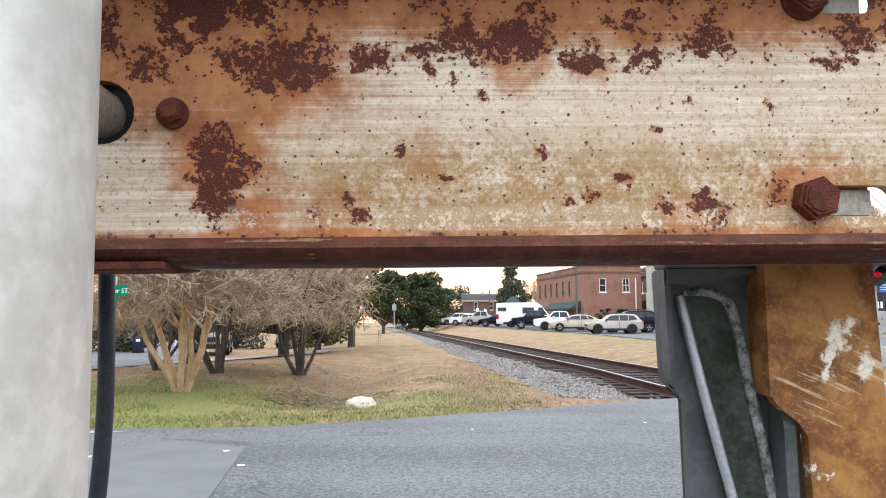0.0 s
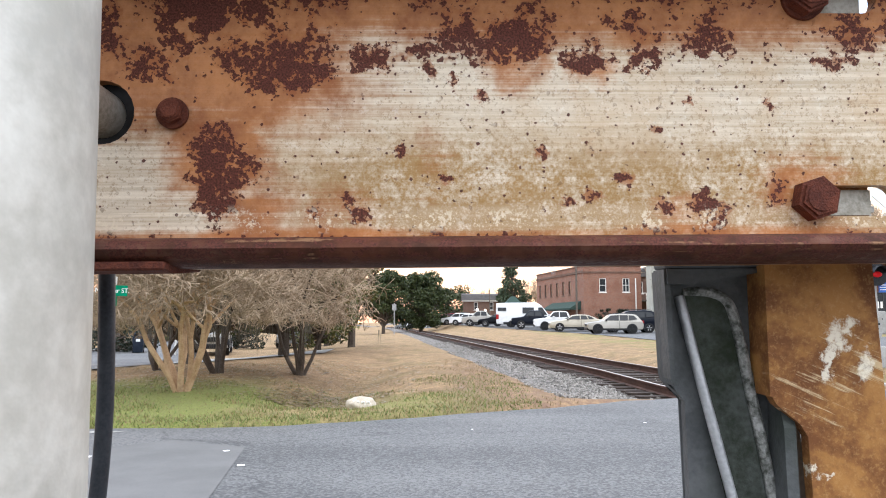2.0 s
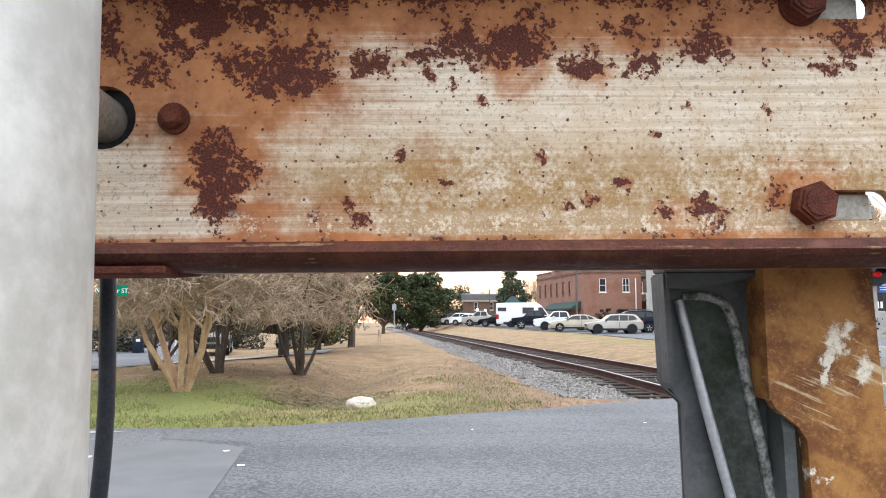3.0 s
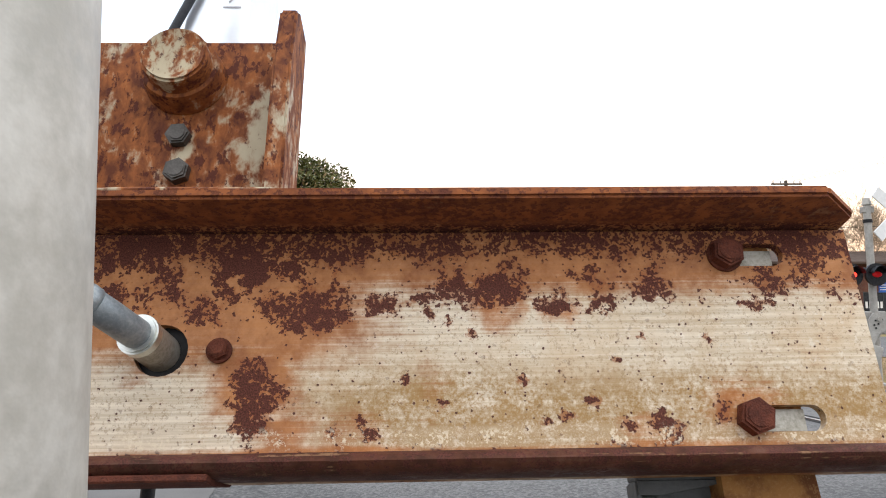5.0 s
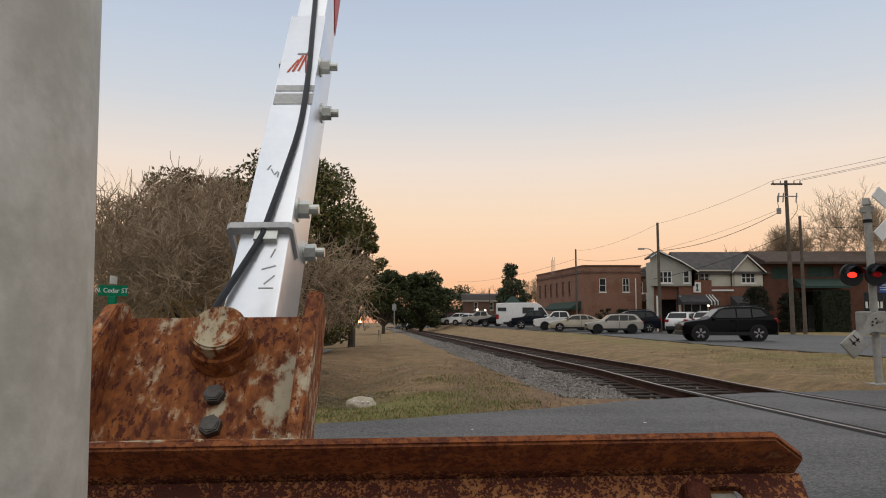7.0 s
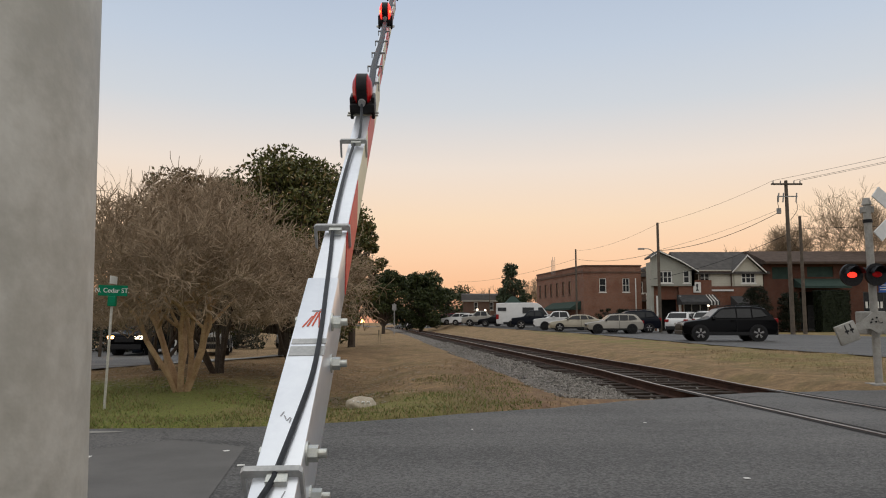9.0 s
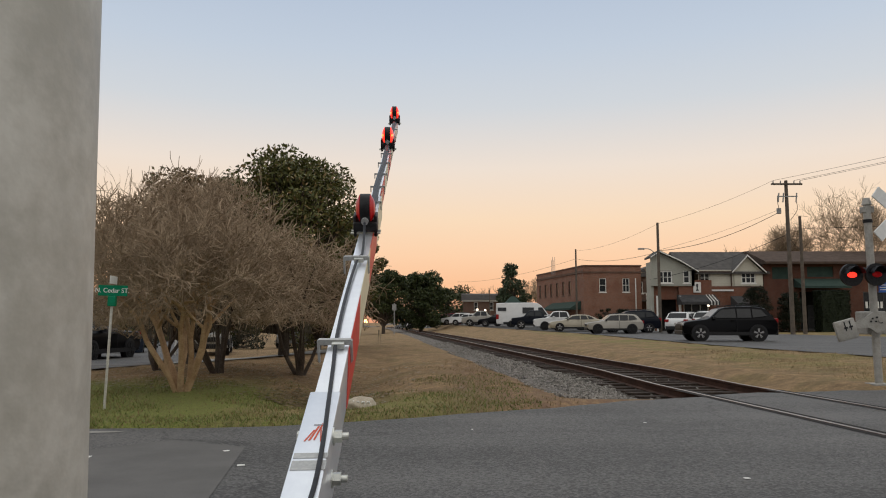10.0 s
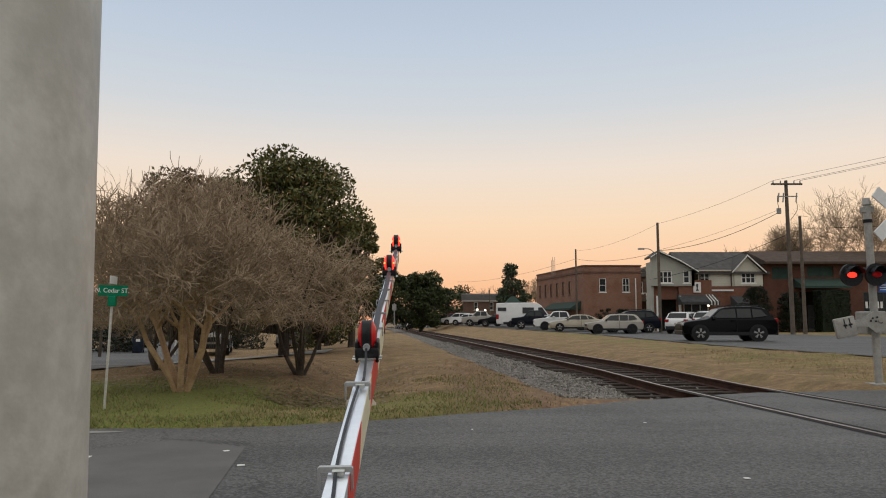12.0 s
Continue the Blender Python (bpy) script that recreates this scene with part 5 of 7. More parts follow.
def turf(name, count, x0, x1, y0, y1, h, material, seed, label, power=1.6):
    rng = np.random.default_rng(seed)
    v, f = [], []
    for k in range(count):
        x = x0 + (x1 - x0) * rng.random()
        y = float(road_edge(x)) + 0.05 + (y1 - y0) * rng.random() ** power
        if math.sin(x * 2.3 + 1.1 * math.sin(y * 1.9)) + 0.5 * rng.normal() < -0.35 and y > road_edge(x) + 0.7:
            continue
        if abs(x - float(track(y))) < 3.0:
            continue
        z = float(rough_land(np.array(x), np.array(y))) - 0.005
        a, s = rng.random() * math.tau, h * (0.4 + 0.9 * rng.random())
        w = 0.004 + 0.004 * rng.random()
        i = len(v)
        v += [(x - w * math.cos(a), y - w * math.sin(a), z), (x + w * math.cos(a), y + w * math.sin(a), z), (x + rng.normal() * s * 0.5, y + rng.normal() * s * 0.5, z + s)]
        f.append((i, i + 1, i + 2))
    tagged(raw(name, v, f, material), label, "grass", kind="stuff")


turf("grass", 26000, -9, 1.3, 0, 6, 0.045, M["blade"], 81, "short green grass along the road edge")
turf("dry_grass", 26000, -9, 2.4, 0, 12, 0.04, M["straw_blade"], 82, "dry straw-coloured winter grass", 1.2)
turf("dry_grass", 12000, 7.0, 13, 0, 14, 0.05, M["straw_blade"], 83, "dry straw-coloured winter grass", 1.0)

# fallen leaves in the ditch and under the trees
rng = np.random.default_rng(90)
v, f = [], []
for k in range(3600):
    if k % 3 == 0:
        x, y = -2.0 + 0.5 * rng.normal(), 11.0 + 2.2 * rng.random() ** 1.3
    else:
        x, y = -4.3 + 1.9 * rng.normal(), 12.0 + 9 * rng.random()
    if y < road_edge(x) + 0.3:
        continue
    z = float(rough_land(np.array(x), np.array(y))) + 0.012
    a, s = rng.random() * math.tau, 0.03 + 0.035 * rng.random()
    i = len(v)
    c, n = math.cos(a) * s, math.sin(a) * s
    v += [(x - c, y - n, z), (x + n * 0.5, y - c * 0.5, z + 0.008 * rng.random()), (x + c, y + n, z + 0.008 * rng.random()), (x - n * 0.5, y + c * 0.5, z)]
    f.append((i, i + 1, i + 2, i + 3))
tagged(raw("fallen_leaves", v, f, M["brown_leaf"]), "brown fallen leaves in the ditch and under trees", "leaves", kind="stuff")


# ---- buildings across the street ----
def brick_material(name, a, b, mortar):
    n = Net(name)
    x, y, z = n.axes()
    cmb = n.t.nodes.new("ShaderNodeCombineXYZ")
    n.put(cmb.inputs[0], n.math("ADD", x, y)), n.put(cmb.inputs[1], z)
    br = n.t.nodes.new("ShaderNodeTexBrick")
    n.put(br.inputs["Vector"], cmb.outputs[0])
    br.inputs["Color1"].default_value, br.inputs["Color2"].default_value, br.inputs["Mortar"].default_value = (*a, 1), (*b, 1), (*mortar, 1)
    br.inputs["Scale"].default_value, br.inputs["Brick Width"].default_value, br.inputs["Row Height"].default_value, br.inputs["Mortar Size"].default_value = 1.0, 0.21, 0.073, 0.010
    st = n.noise(0.5, 6, 0.65)
    col = n.mix(n.math("MULTIPLY", n.step(st, 0.42, 0.7), 0.55), br.outputs["Color"], tuple(c * 0.55 for c in a))
    n.bump(br.outputs["Fac"], 0.4, 0.01)
    return n.done(col, 0.85)


M["brick"] = brick_material("red_brown_brick", (0.29, 0.125, 0.078), (0.21, 0.090, 0.060), (0.25, 0.20, 0.16))
M["brick2"] = brick_material("orange_brick", (0.215, 0.075, 0.042), (0.16, 0.056, 0.034), (0.18, 0.14, 0.11))
# the orange brick again at 0.6, its shade put into the colour
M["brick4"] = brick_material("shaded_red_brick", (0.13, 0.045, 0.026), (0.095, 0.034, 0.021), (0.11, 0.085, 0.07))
M["brick3"] = brick_material("brown_brick", (0.16, 0.088, 0.06), (0.12, 0.066, 0.048), (0.15, 0.12, 0.10))
M["siding"] = surf("cream_lap_siding", (0.50, 0.47, 0.39), (0.58, 0.55, 0.46), 1.0, 0.7, 0, 0.1, 0.004, 12)
M["siding2"] = surf("grey_green_siding", (0.31, 0.31, 0.27), (0.37, 0.37, 0.32), 1.0, 0.7, 0, 0.1, 0.004, 12)
M["trim"] = surf("white_painted_trim", (0.66, 0.65, 0.61), (0.74, 0.73, 0.69), 2.0, 0.6, 0, 0.1, 0.002)
M["shingle"] = surf("dark_grey_shingles", (0.060, 0.056, 0.054), (0.105, 0.098, 0.092), 2.0, 0.9, 0, 0.5, 0.02, 10)
M["brown_roof"] = surf("brown_roof_shingles", (0.060, 0.042, 0.034), (0.10, 0.072, 0.056), 2.0, 0.9, 0, 0.5, 0.02, 10)
M["glass"] = surf("dark_window_glass", (0.020, 0.022, 0.024), (0.040, 0.042, 0.044), 0.8, 0.12, 0, 0.02, 0.001)
M["awning_dark"] = surf("charcoal_awning_canvas", (0.040, 0.040, 0.042), (0.075, 0.074, 0.074), 3, 0.9, 0, 0.2, 0.01)
M["awning_green"] = surf("green_awning", (0.028, 0.050, 0.042), (0.045, 0.070, 0.058), 3, 0.85, 0, 0.2, 0.01)
# near-black colour that stands for the shade inside the porches
M["dark_hole"] = surf("painted_porch_shade", (0.014, 0.013, 0.012), (0.028, 0.025, 0.022), 2, 0.9, 0, 0.1, 0.01)
M["shop_light"] = glow("shop_lamp", (1.0, 0.85, 0.65), 4.0)
M["pole"] = surf("weathered_utility_pole", (0.085, 0.070, 0.058), (0.15, 0.125, 0.10), 3, 0.9, 0, 0.4, 0.01)
M["wire"] = surf("black_overhead_wire", (0.03, 0.03, 0.03), (0.05, 0.05, 0.05), 3, 0.7)
M["insulator"] = surf("grey_line_hardware", (0.22, 0.22, 0.22), (0.34, 0.34, 0.33), 6, 0.6)
M["sign_green"] = surf("green_street_sign", (0.0, 0.16, 0.075), (0.0, 0.20, 0.10), 8, 0.45, 0, 0.05, 0.001)
M["sign_white"] = surf("white_sign_sheeting", (0.70, 0.70, 0.68), (0.78, 0.78, 0.76), 8, 0.45, 0, 0.05, 0.001)
M["sign_blue"] = surf("blue_sign", (0.04, 0.12, 0.42), (0.06, 0.16, 0.50), 8, 0.45, 0, 0.05, 0.001)
M["rock"] = surf("pale_limestone", (0.36, 0.31, 0.24), (0.52, 0.46, 0.37), 9, 0.85, 0, 0.6, 0.01, 6, (0.30, 0.27, 0.22))
M["bin"] = surf("dark_blue_bin_plastic", (0.012, 0.018, 0.030), (0.022, 0.030, 0.045), 4, 0.5)
M["signal_grey"] = surf("weathered_signal_steel", (0.30, 0.29, 0.265), (0.42, 0.405, 0.37), 9, 0.6, 0.3, 0.2, 0.002, 5, (0.22, 0.19, 0.15))


def wall(name, parent, w, h, openings, material, thick=0.25, label=""):
    """A wall along x from 0 to w, face at y 0, cut through at each (x0, x1, z0, z1)."""
    xs_ = sorted({0.0, w, *[o[0] for o in openings], *[o[1] for o in openings]})
    zs_ = sorted({0.0, h, *[o[2] for o in openings], *[o[3] for o in openings]})
    bm = bmesh.new()
    hole = lambda i, j: any(o[0] - 1e-6 <= xs_[i] and xs_[i + 1] <= o[1] + 1e-6 and o[2] - 1e-6 <= zs_[j] and zs_[j + 1] <= o[3] + 1e-6 for o in openings)
    V = {}
    def vert(i, j):
        if (i, j) not in V:
            V[i, j] = bm.verts.new((xs_[i], 0, zs_[j]))
        return V[i, j]
    for i in range(len(xs_) - 1):
        for j in range(len(zs_) - 1):
            if not hole(i, j):
                bm.faces.new((vert(i, j), vert(i + 1, j), vert(i + 1, j + 1), vert(i, j + 1)))
    r = bmesh.ops.extrude_face_region(bm, geom=list(bm.faces))
    bmesh.ops.translate(bm, verts=[v for v in r["geom"] if isinstance(v, bmesh.types.BMVert)], vec=(0, thick, 0))
    return part(name, bm, material, parent, label)


def window(parent, m, x0, x1, z0, z1, bars=1, frame_mat=None, blind=0.0):
    """A framed pane set back in an opening; m is the wall's pose in its building."""
    fm = frame_mat or M["trim"]
    bm = bmesh.new()
    t = 0.09
    add_box(bm, x0, x0 + t, 0.06, 0.16, z0, z1), add_box(bm, x1 - t, x1, 0.06, 0.16, z0, z1)
    add_box(bm, x0 + t, x1 - t, 0.06, 0.16, z0, z0 + t), add_box(bm, x0 + t, x1 - t, 0.06, 0.16, z1 - t, z1)
    for k in range(bars):
        x = x0 + (x1 - x0) * (k + 1) / (bars + 1)
        add_box(bm, x - 0.035, x + 0.035, 0.07, 0.15, z0 + t, z1 - t)
    add_box(bm, x0 + t, x1 - t, 0.075, 0.145, (z0 + z1) / 2 - 0.03, (z0 + z1) / 2 + 0.03)
    w = part("window", bm, fm, parent)
    w.matrix_basis = m
    part("pane", box(x0 + t, x1 - t, 0.115, 0.125, z0 + t, z1 - t), M["glass"], w)
    if blind:
        part("blind", box(x0 + t, x1 - t, 0.17, 0.18, z1 - (z1 - z0) * blind, z1 - t), M["trim"], w)
    part("sill", box(x0 - 0.08, x1 + 0.08, -0.06, 0.2, z0 - 0.1, z0 - 0.004), fm, w)


def gz(x, y):
    return float(land(x, y))


def brick_block():
    z0 = gz(20, 95)
    b = thing("brick_building", pose(18.1, 93.0, z0 - 0.1), "two-storey red brick commercial building with flat parapet", "building")
    W, H, D = 7.4, 7.75, 19.5
    ops = [(2.0, 2.9, 4.4, 6.2), (5.0, 5.9, 4.4, 6.2)]
    wall("wall", b, W, H, ops, M["brick"], 0.3)
    for k, o in enumerate(ops):
        window(b, pose(0, 0, 0), *o, bars=0 if k == 0 else 1, blind=0.5 if k == 0 else 0.0)
    side = wall("wall", b, D, H, [(1.2 + 2.55 * k, 2.1 + 2.55 * k, 4.2, 6.1) for k in range(7)], M["brick"], 0.3)
    m = pose(-3.55, 19.2, 0, 0, 0, math.degrees(math.atan2(-19.2, 3.55)))
    side.matrix_basis = m
    for k in range(7):
        window(b, m, 1.2 + 2.55 * k, 2.1 + 2.55 * k, 4.2, 6.1, 0, M["brick3"])
    part("roof", add_prism(bmesh.new(), [(0.1, 0.32), (W, 0.32), (W, 19.0), (-3.3, 19.0)], H - 0.5, H - 0.35, "z"), M["shingle"], b)
    part("back_wall", box(W - 0.3, W, 0.3, 19, 0, H - 0.2), M["brick"], b)
    part("cornice", box(-0.08, W + 0.08, -0.10, 0.32, H - 0.85, H - 0.68), M["brick3"], b)
    part("coping", box(-0.08, W + 0.08, -0.10, 0.36, H, H + 0.16), M["brick3"], b)
    c = part("coping", box(0, D, -0.08, 0.34, H, H + 0.16), M["brick3"], b)
    c.matrix_basis = m
    c = part("cornice", box(0, D, -0.10, -0.004, H - 0.85, H - 0.55), M["brick3"], b)
    c.matrix_basis = m
    part("downpipe", add_rod(bmesh.new(), (6.65, -0.12, 0), (6.65, -0.12, 6.2), 0.08, seg=8), M["trim"], b, "white downpipe")
    for k, (x, w, h, z) in enumerate(((6.1, 0.5, 0.55, 1.3), (7.1, 0.6, 0.8, 0.6), (7.9, 0.5, 0.9, 1.0), (8.4, 0.7, 1.0, 0.3))):
        part("meter_box", box(x, x + w, -0.35, -0.08, z, z + h, bevel=0.02), M["insulator"], b, "grey utility box")
    a = part("awning", add_prism(bmesh.new(), [(0, 0), (-1.5, -0.9), (-1.5, -1.1), (0, -1.1)], 0.6, 12.0, "x"), M["awning_green"], b, "faded green awning")
    a.matrix_basis = m @ pose(6.5, 0, 3.3)
    for k in range(4):
        part("roof_post", add_rod(bmesh.new(), (-2.6 + k * 0.16, 10, H - 0.4), (-2.6 + k * 0.16, 10, H + 1.6 + 0.5 * (k % 2)), 0.03, seg=6), M["insulator"], b)


def gable(pts, y0, y1):
    return add_prism(bmesh.new(), pts, y0, y1, "y")


def white_building():
    Y = 66.0
    z0 = gz(22, Y)
    b = thing("gabled_shop_building", pose(19.2, Y, z0 - 0.1), "two-storey cream sided shop building with gables and dark awnings", "building")
    # ground floor in brick, upper floor in siding; the left bay projects
    lo = [(2.7, 5.0, 0.1, 2.7), (7.4, 9.0, 0.1, 2.8)]
    w = wall("wall", b, 10.0, 4.2, [(0.6, 2.1, 0.1, 3.0), *lo], M["brick2"], 0.3, "orange brick ground floor")
    # dark sheet behind the openings, painted as the shade inside
    part("porch_back", box(0.4, 9.6, 1.2, 1.3, 0, 4.2), M["dark_hole"], b)
    for o in lo:
        window(b, pose(0, 0, 0), *o, bars=2)
    up = wall("upper_wall", b, 3.2, 1.5, [(0.1, 1.0, 0.25, 1.25)], M["siding"], 0.25, "cream lap siding")
    up.matrix_basis = pose(4.2, 0.02, 4.205)
    window(b, pose(4.2, 0.02, 4.205), 0.1, 1.0, 0.25, 1.25, 1)
    ups = [(0.7, 1.9, 0.25, 1.35), (2.9, 3.5, 0.25, 1.4)]
    lw = wall("upper_wall", b, 3.9, 1.45, ups, M["siding2"], 0.25, "grey green lap siding")
    lw.matrix_basis = pose(-0.3, -0.5, 4.205)
    for o in ups:
        window(b, pose(-0.3, -0.5, 4.205), *o, bars=2 if o[1] - o[0] > 1 else 0)
    part("side_cheek", box(3.35, 3.6, -0.5, 0.02, 4.205, 5.65), M["siding2"], b)
    part("side_wall", box(-0.28, -0.05, -0.25, 1.2, 0.0, 6.4), M["siding2"], b)
    part("gable_wall", gable([(-0.3, 5.66), (3.6, 5.66), (2.3, 6.37), (0.4, 7.24), (-0.3, 6.75)], -0.48, -0.26), M["siding2"], b)
    part("gable_wall", gable([(7.4, 5.62), (10.0, 5.62), (8.55, 6.95)], -0.05, 0.2), M["siding"], b)
    fw = wall("upper_wall", b, 2.6, 1.4, [(0.65, 1.95, 0.25, 1.30)], M["siding"], 0.25, "cream lap siding")
    fw.matrix_basis = pose(7.4, -0.06, 4.208)
    window(b, pose(7.4, -0.06, 4.208), 0.65, 1.95, 0.25, 1.30, 2)
    # courses of the lap siding
    for k in range(8):
        part("siding_board", box(4.3, 7.4, 0.004, 0.018, 4.25 + 0.17 * k, 4.262 + 0.17 * k), M["siding2"], b)
    # roofs
    part("roof", add_prism(bmesh.new(), [(-0.25, 5.45), (4.2, 7.75), (9.5, 5.45), (9.5, 5.3), (4.2, 7.55), (-0.25, 5.3)], 2.9, 10.6, "x"), M["shingle"], b, "dark grey shingle roof")
    part("gable_roof", gable([(-0.42, 6.85), (0.4, 7.42), (2.3, 6.55), (3.9, 5.55), (3.9, 5.40), (2.25, 6.38), (0.4, 7.26), (-0.42, 6.68)], -0.85, 1.2), M["shingle"], b)
    part("barge_board", gable([(-0.42, 6.82), (0.4, 7.38), (2.3, 6.52), (3.9, 5.52), (3.9, 5.42), (2.25, 6.42), (0.4, 7.28), (-0.42, 6.72)], -0.90, -0.853), M["trim"], b, "white barge boards")
    part("gable_roof", gable([(7.1, 5.55), (8.55, 7.12), (10.2, 5.55), (10.2, 5.35), (8.55, 6.94), (7.1, 5.35)], -0.4, 4), M["shingle"], b)
    part("barge_board", gable([(7.1, 5.51), (8.55, 7.06), (10.2, 5.51), (10.2, 5.38), (8.55, 6.92), (7.1, 5.38)], -0.46, -0.403), M["trim"], b, "white barge boards")
    part("gutter", box(3.95, 7.3, -0.28, -0.12, 5.45, 5.57), M["brown_roof"], b)
    for x in (4.25, 7.1):
        part("downpipe", add_rod(bmesh.new(), (x, -0.12, 4.2), (x, -0.12, 5.5), 0.06, seg=8), M["brown_roof"], b)
    part("band", box(5.3, 7.3, -0.08, -0.004, 3.75, 3.9), M["trim"], b, "white fascia board")
    part("parapet", box(2.2, 5.2, -0.35, -0.05, 2.9, 4.75), M["brick2"], b)
    # awnings and posts
    part("awning", add_prism(bmesh.new(), [(-0.36, 3.4), (-1.7, 2.75), (-1.7, 2.5), (-0.36, 2.5)], 2.0, 4.6, "x"), M["awning_dark"], b, "charcoal canvas awning")
    for k in range(6):
        part("awning_stripe", add_prism(bmesh.new(), [(-0.36, 3.43), (-1.73, 2.77), (-1.73, 2.45), (-0.36, 2.45)], 4.62 + 0.14 * k, 4.69 + 0.14 * k, "x"), M["trim"] if k % 2 == 0 else M["awning_dark"], b)
    part("awning", add_prism(bmesh.new(), [(-0.02, 3.3), (-1.6, 2.6), (-1.6, 2.45), (-0.02, 2.45)], 7.0, 9.4, "x"), M["awning_dark"], b, "black canvas awning")
    for x in (0.2, 2.2):
        part("porch_post", add_rod(bmesh.new(), (x, -0.55, 0), (x, -0.55, 3.3), 0.13, seg=12), M["trim"], b)
    s = part("sign_board", box(3.5, 4.2, -0.43, -0.36, 3.6, 4.55, bevel=0.02), M["trim"], b, "white hanging sign with a dark emblem")
    part("emblem", add_prism(bmesh.new(), [(3.72, 3.75), (3.98, 3.75), (3.9, 4.0), (3.95, 4.3), (3.85, 4.45), (3.75, 4.3), (3.8, 4.0)], -0.445, -0.432, "y"), M["awning_dark"], s)
    part("porch_lamp", add_rod(bmesh.new(), (4.65, -0.9, 2.35), (4.65, -0.9, 2.5), 0.09, seg=10), M["shop_light"], b, "lit white porch lamp")


def right_building():
    Y = 66.0
    b = thing("brick_shop_building", pose(29.3, Y, gz(33, Y) - 0.1), "low brown brick shop building with broad dark roof", "building")
    ops = [(0.8, 2.4, 4.85, 5.95), (4.0, 6.4, 5.05, 6.0), (3.2, 6.8, 0.1, 3.7), (9.0, 11.8, 0.1, 3.7)]
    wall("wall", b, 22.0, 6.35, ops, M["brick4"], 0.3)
    for o in ops[:2]:
        part("green_panel", box(o[0], o[1], 0.1, 0.2, o[2], o[3]), M["awning_green"], b, "dull green window panel")
    # the same shade-coloured sheet closes these openings
    part("porch_back", box(0.3, 21.7, 2.0, 2.1, 0, 5.8), M["dark_hole"], b)
    for x in (3.3, 4.5, 5.7):
        window(b, pose(0, 1.2, 0), x, x + 1.0, 0.3, 2.5, 0, M["awning_dark"])
    window(b, pose(0, 0, 0), 9.0, 11.8, 0.1, 3.7, 2, M["awning_dark"])
    for k in range(5):
        part("lettering_bar", box(9.2 + 0.34 * k, 9.42 + 0.34 * k, 0.050, 0.058, 2.2, 2.8), M["trim"], b)
    part("lettering_bar", box(9.2, 10.6, 0.050, 0.058, 1.7, 1.85), M["trim"], b)
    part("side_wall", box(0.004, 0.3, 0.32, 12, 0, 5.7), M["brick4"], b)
    part("canopy", add_prism(bmesh.new(), [(-0.02, 4.9), (-1.8, 4.15), (-1.8, 3.95), (-0.02, 4.1)], 2.7, 7.0, "x"), M["awning_green"], b, "weathered green metal canopy")
    part("roof", add_prism(bmesh.new(), [(-0.8, 6.2), (-0.8, 6.4), (3.5, 7.75), (12, 7.75), (12, 6.3)], -0.1, 22.3, "x"), M["brown_roof"], b, "dark brown shingle roof")
    part("shop_lamp", add_rod(bmesh.new(), (9.6, -0.5, 3.9), (9.6, -0.5, 4.05), 0.14, seg=10), M["shop_light"], b, "lit shop lamp")


def far_house():
    b = thing("long_brown_building", pose(4.2, 150.0, gz(8, 150) - 0.2), "long low brown brick building with dark roof", "building")
    ops = [(2.2, 3.0, 3.0, 4.6), (5.4, 6.2, 3.0, 4.6), (8.0, 8.8, 3.0, 4.6)]
    wall("wall", b, 9.8, 5.0, ops, M["brick3"], 0.3)
    for o in ops:
        window(b, pose(0, 0, 0), *o, bars=0, blind=0.8)
    part("fascia", box(-0.2, 10.0, -0.3, -0.004, 4.75, 5.05), M["trim"], b)
    part("roof", add_prism(bmesh.new(), [(-0.5, 5.05), (0.2, 6.2), (5, 6.6), (9, 5.05)], -0.3, 10.2, "x"), M["shingle"], b)
    part("door", box(1.6, 2.6, -0.05, -0.004, 0.1, 2.3), M["trim"], b)
    k = thing("green_kiosk", pose(13.0, 135.0, gz(13, 135)), "small pavilion with a green hipped roof", "pavilion")
    bm = bmesh.new()
    bmesh.ops.create_cone(bm, cap_ends=True, segments=4, radius1=2.6, radius2=0.5, depth=1.6, matrix=pose(0, 0, 4.3, 0, 0, 45))
    part("roof", bm, M["awning_green"], k)
    for x, y in ((-1.5, -1.5), (1.5, -1.5), (-1.5, 1.5), (1.5, 1.5)):
        part("post", add_rod(bmesh.new(), (x, y, 0), (x, y, 3.6), 0.1, seg=8), M["trim"], k)


def back_building():
    """The rear of a two-storey house between the brick block and the shops, with its outside stair."""
    x, y = 25.4, 98.0
    b = thing("rear_house", pose(x, y, gz(x, y) - 0.1), "dark two-storey house rear with an outside stair", "building")
    ops = [(0.8, 1.7, 4.4, 6.0), (2.9, 3.8, 4.4, 6.0), (0.9, 1.9, 0.2, 2.3), (3.0, 4.0, 1.0, 2.4)]
    wall("wall", b, 6.0, 6.9, ops, M["brick3"], 0.3)
    for o in ops:
        window(b, pose(0, 0, 0), *o, bars=1)
    part("roof", add_prism(bmesh.new(), [(-0.5, 6.8), (3.0, 8.3), (6.5, 6.8), (6.5, 6.65), (-0.5, 6.65)], -0.4, 6.0, "y"), M["shingle"], b)
    part("balcony", box(-0.2, 5.6, -1.5, -0.004, 3.3, 3.5), M["pole"], b)
    for px in (-0.1, 1.75, 3.6, 5.5):
        part("balcony_post", box(px - 0.06, px + 0.06, -1.5, -1.38, 0.0, 4.4), M["trim"], b)
    part("handrail", box(-0.1, 5.5, -1.48, -1.40, 4.35, 4.45), M["trim"], b)
    for k in range(12):
        part("stair_tread", box(0.2 + 0.28 * k, 0.5 + 0.28 * k, -2.4, -1.52, 0.26 * (k + 1), 0.26 * (k + 1) + 0.05), M["pole"], b)


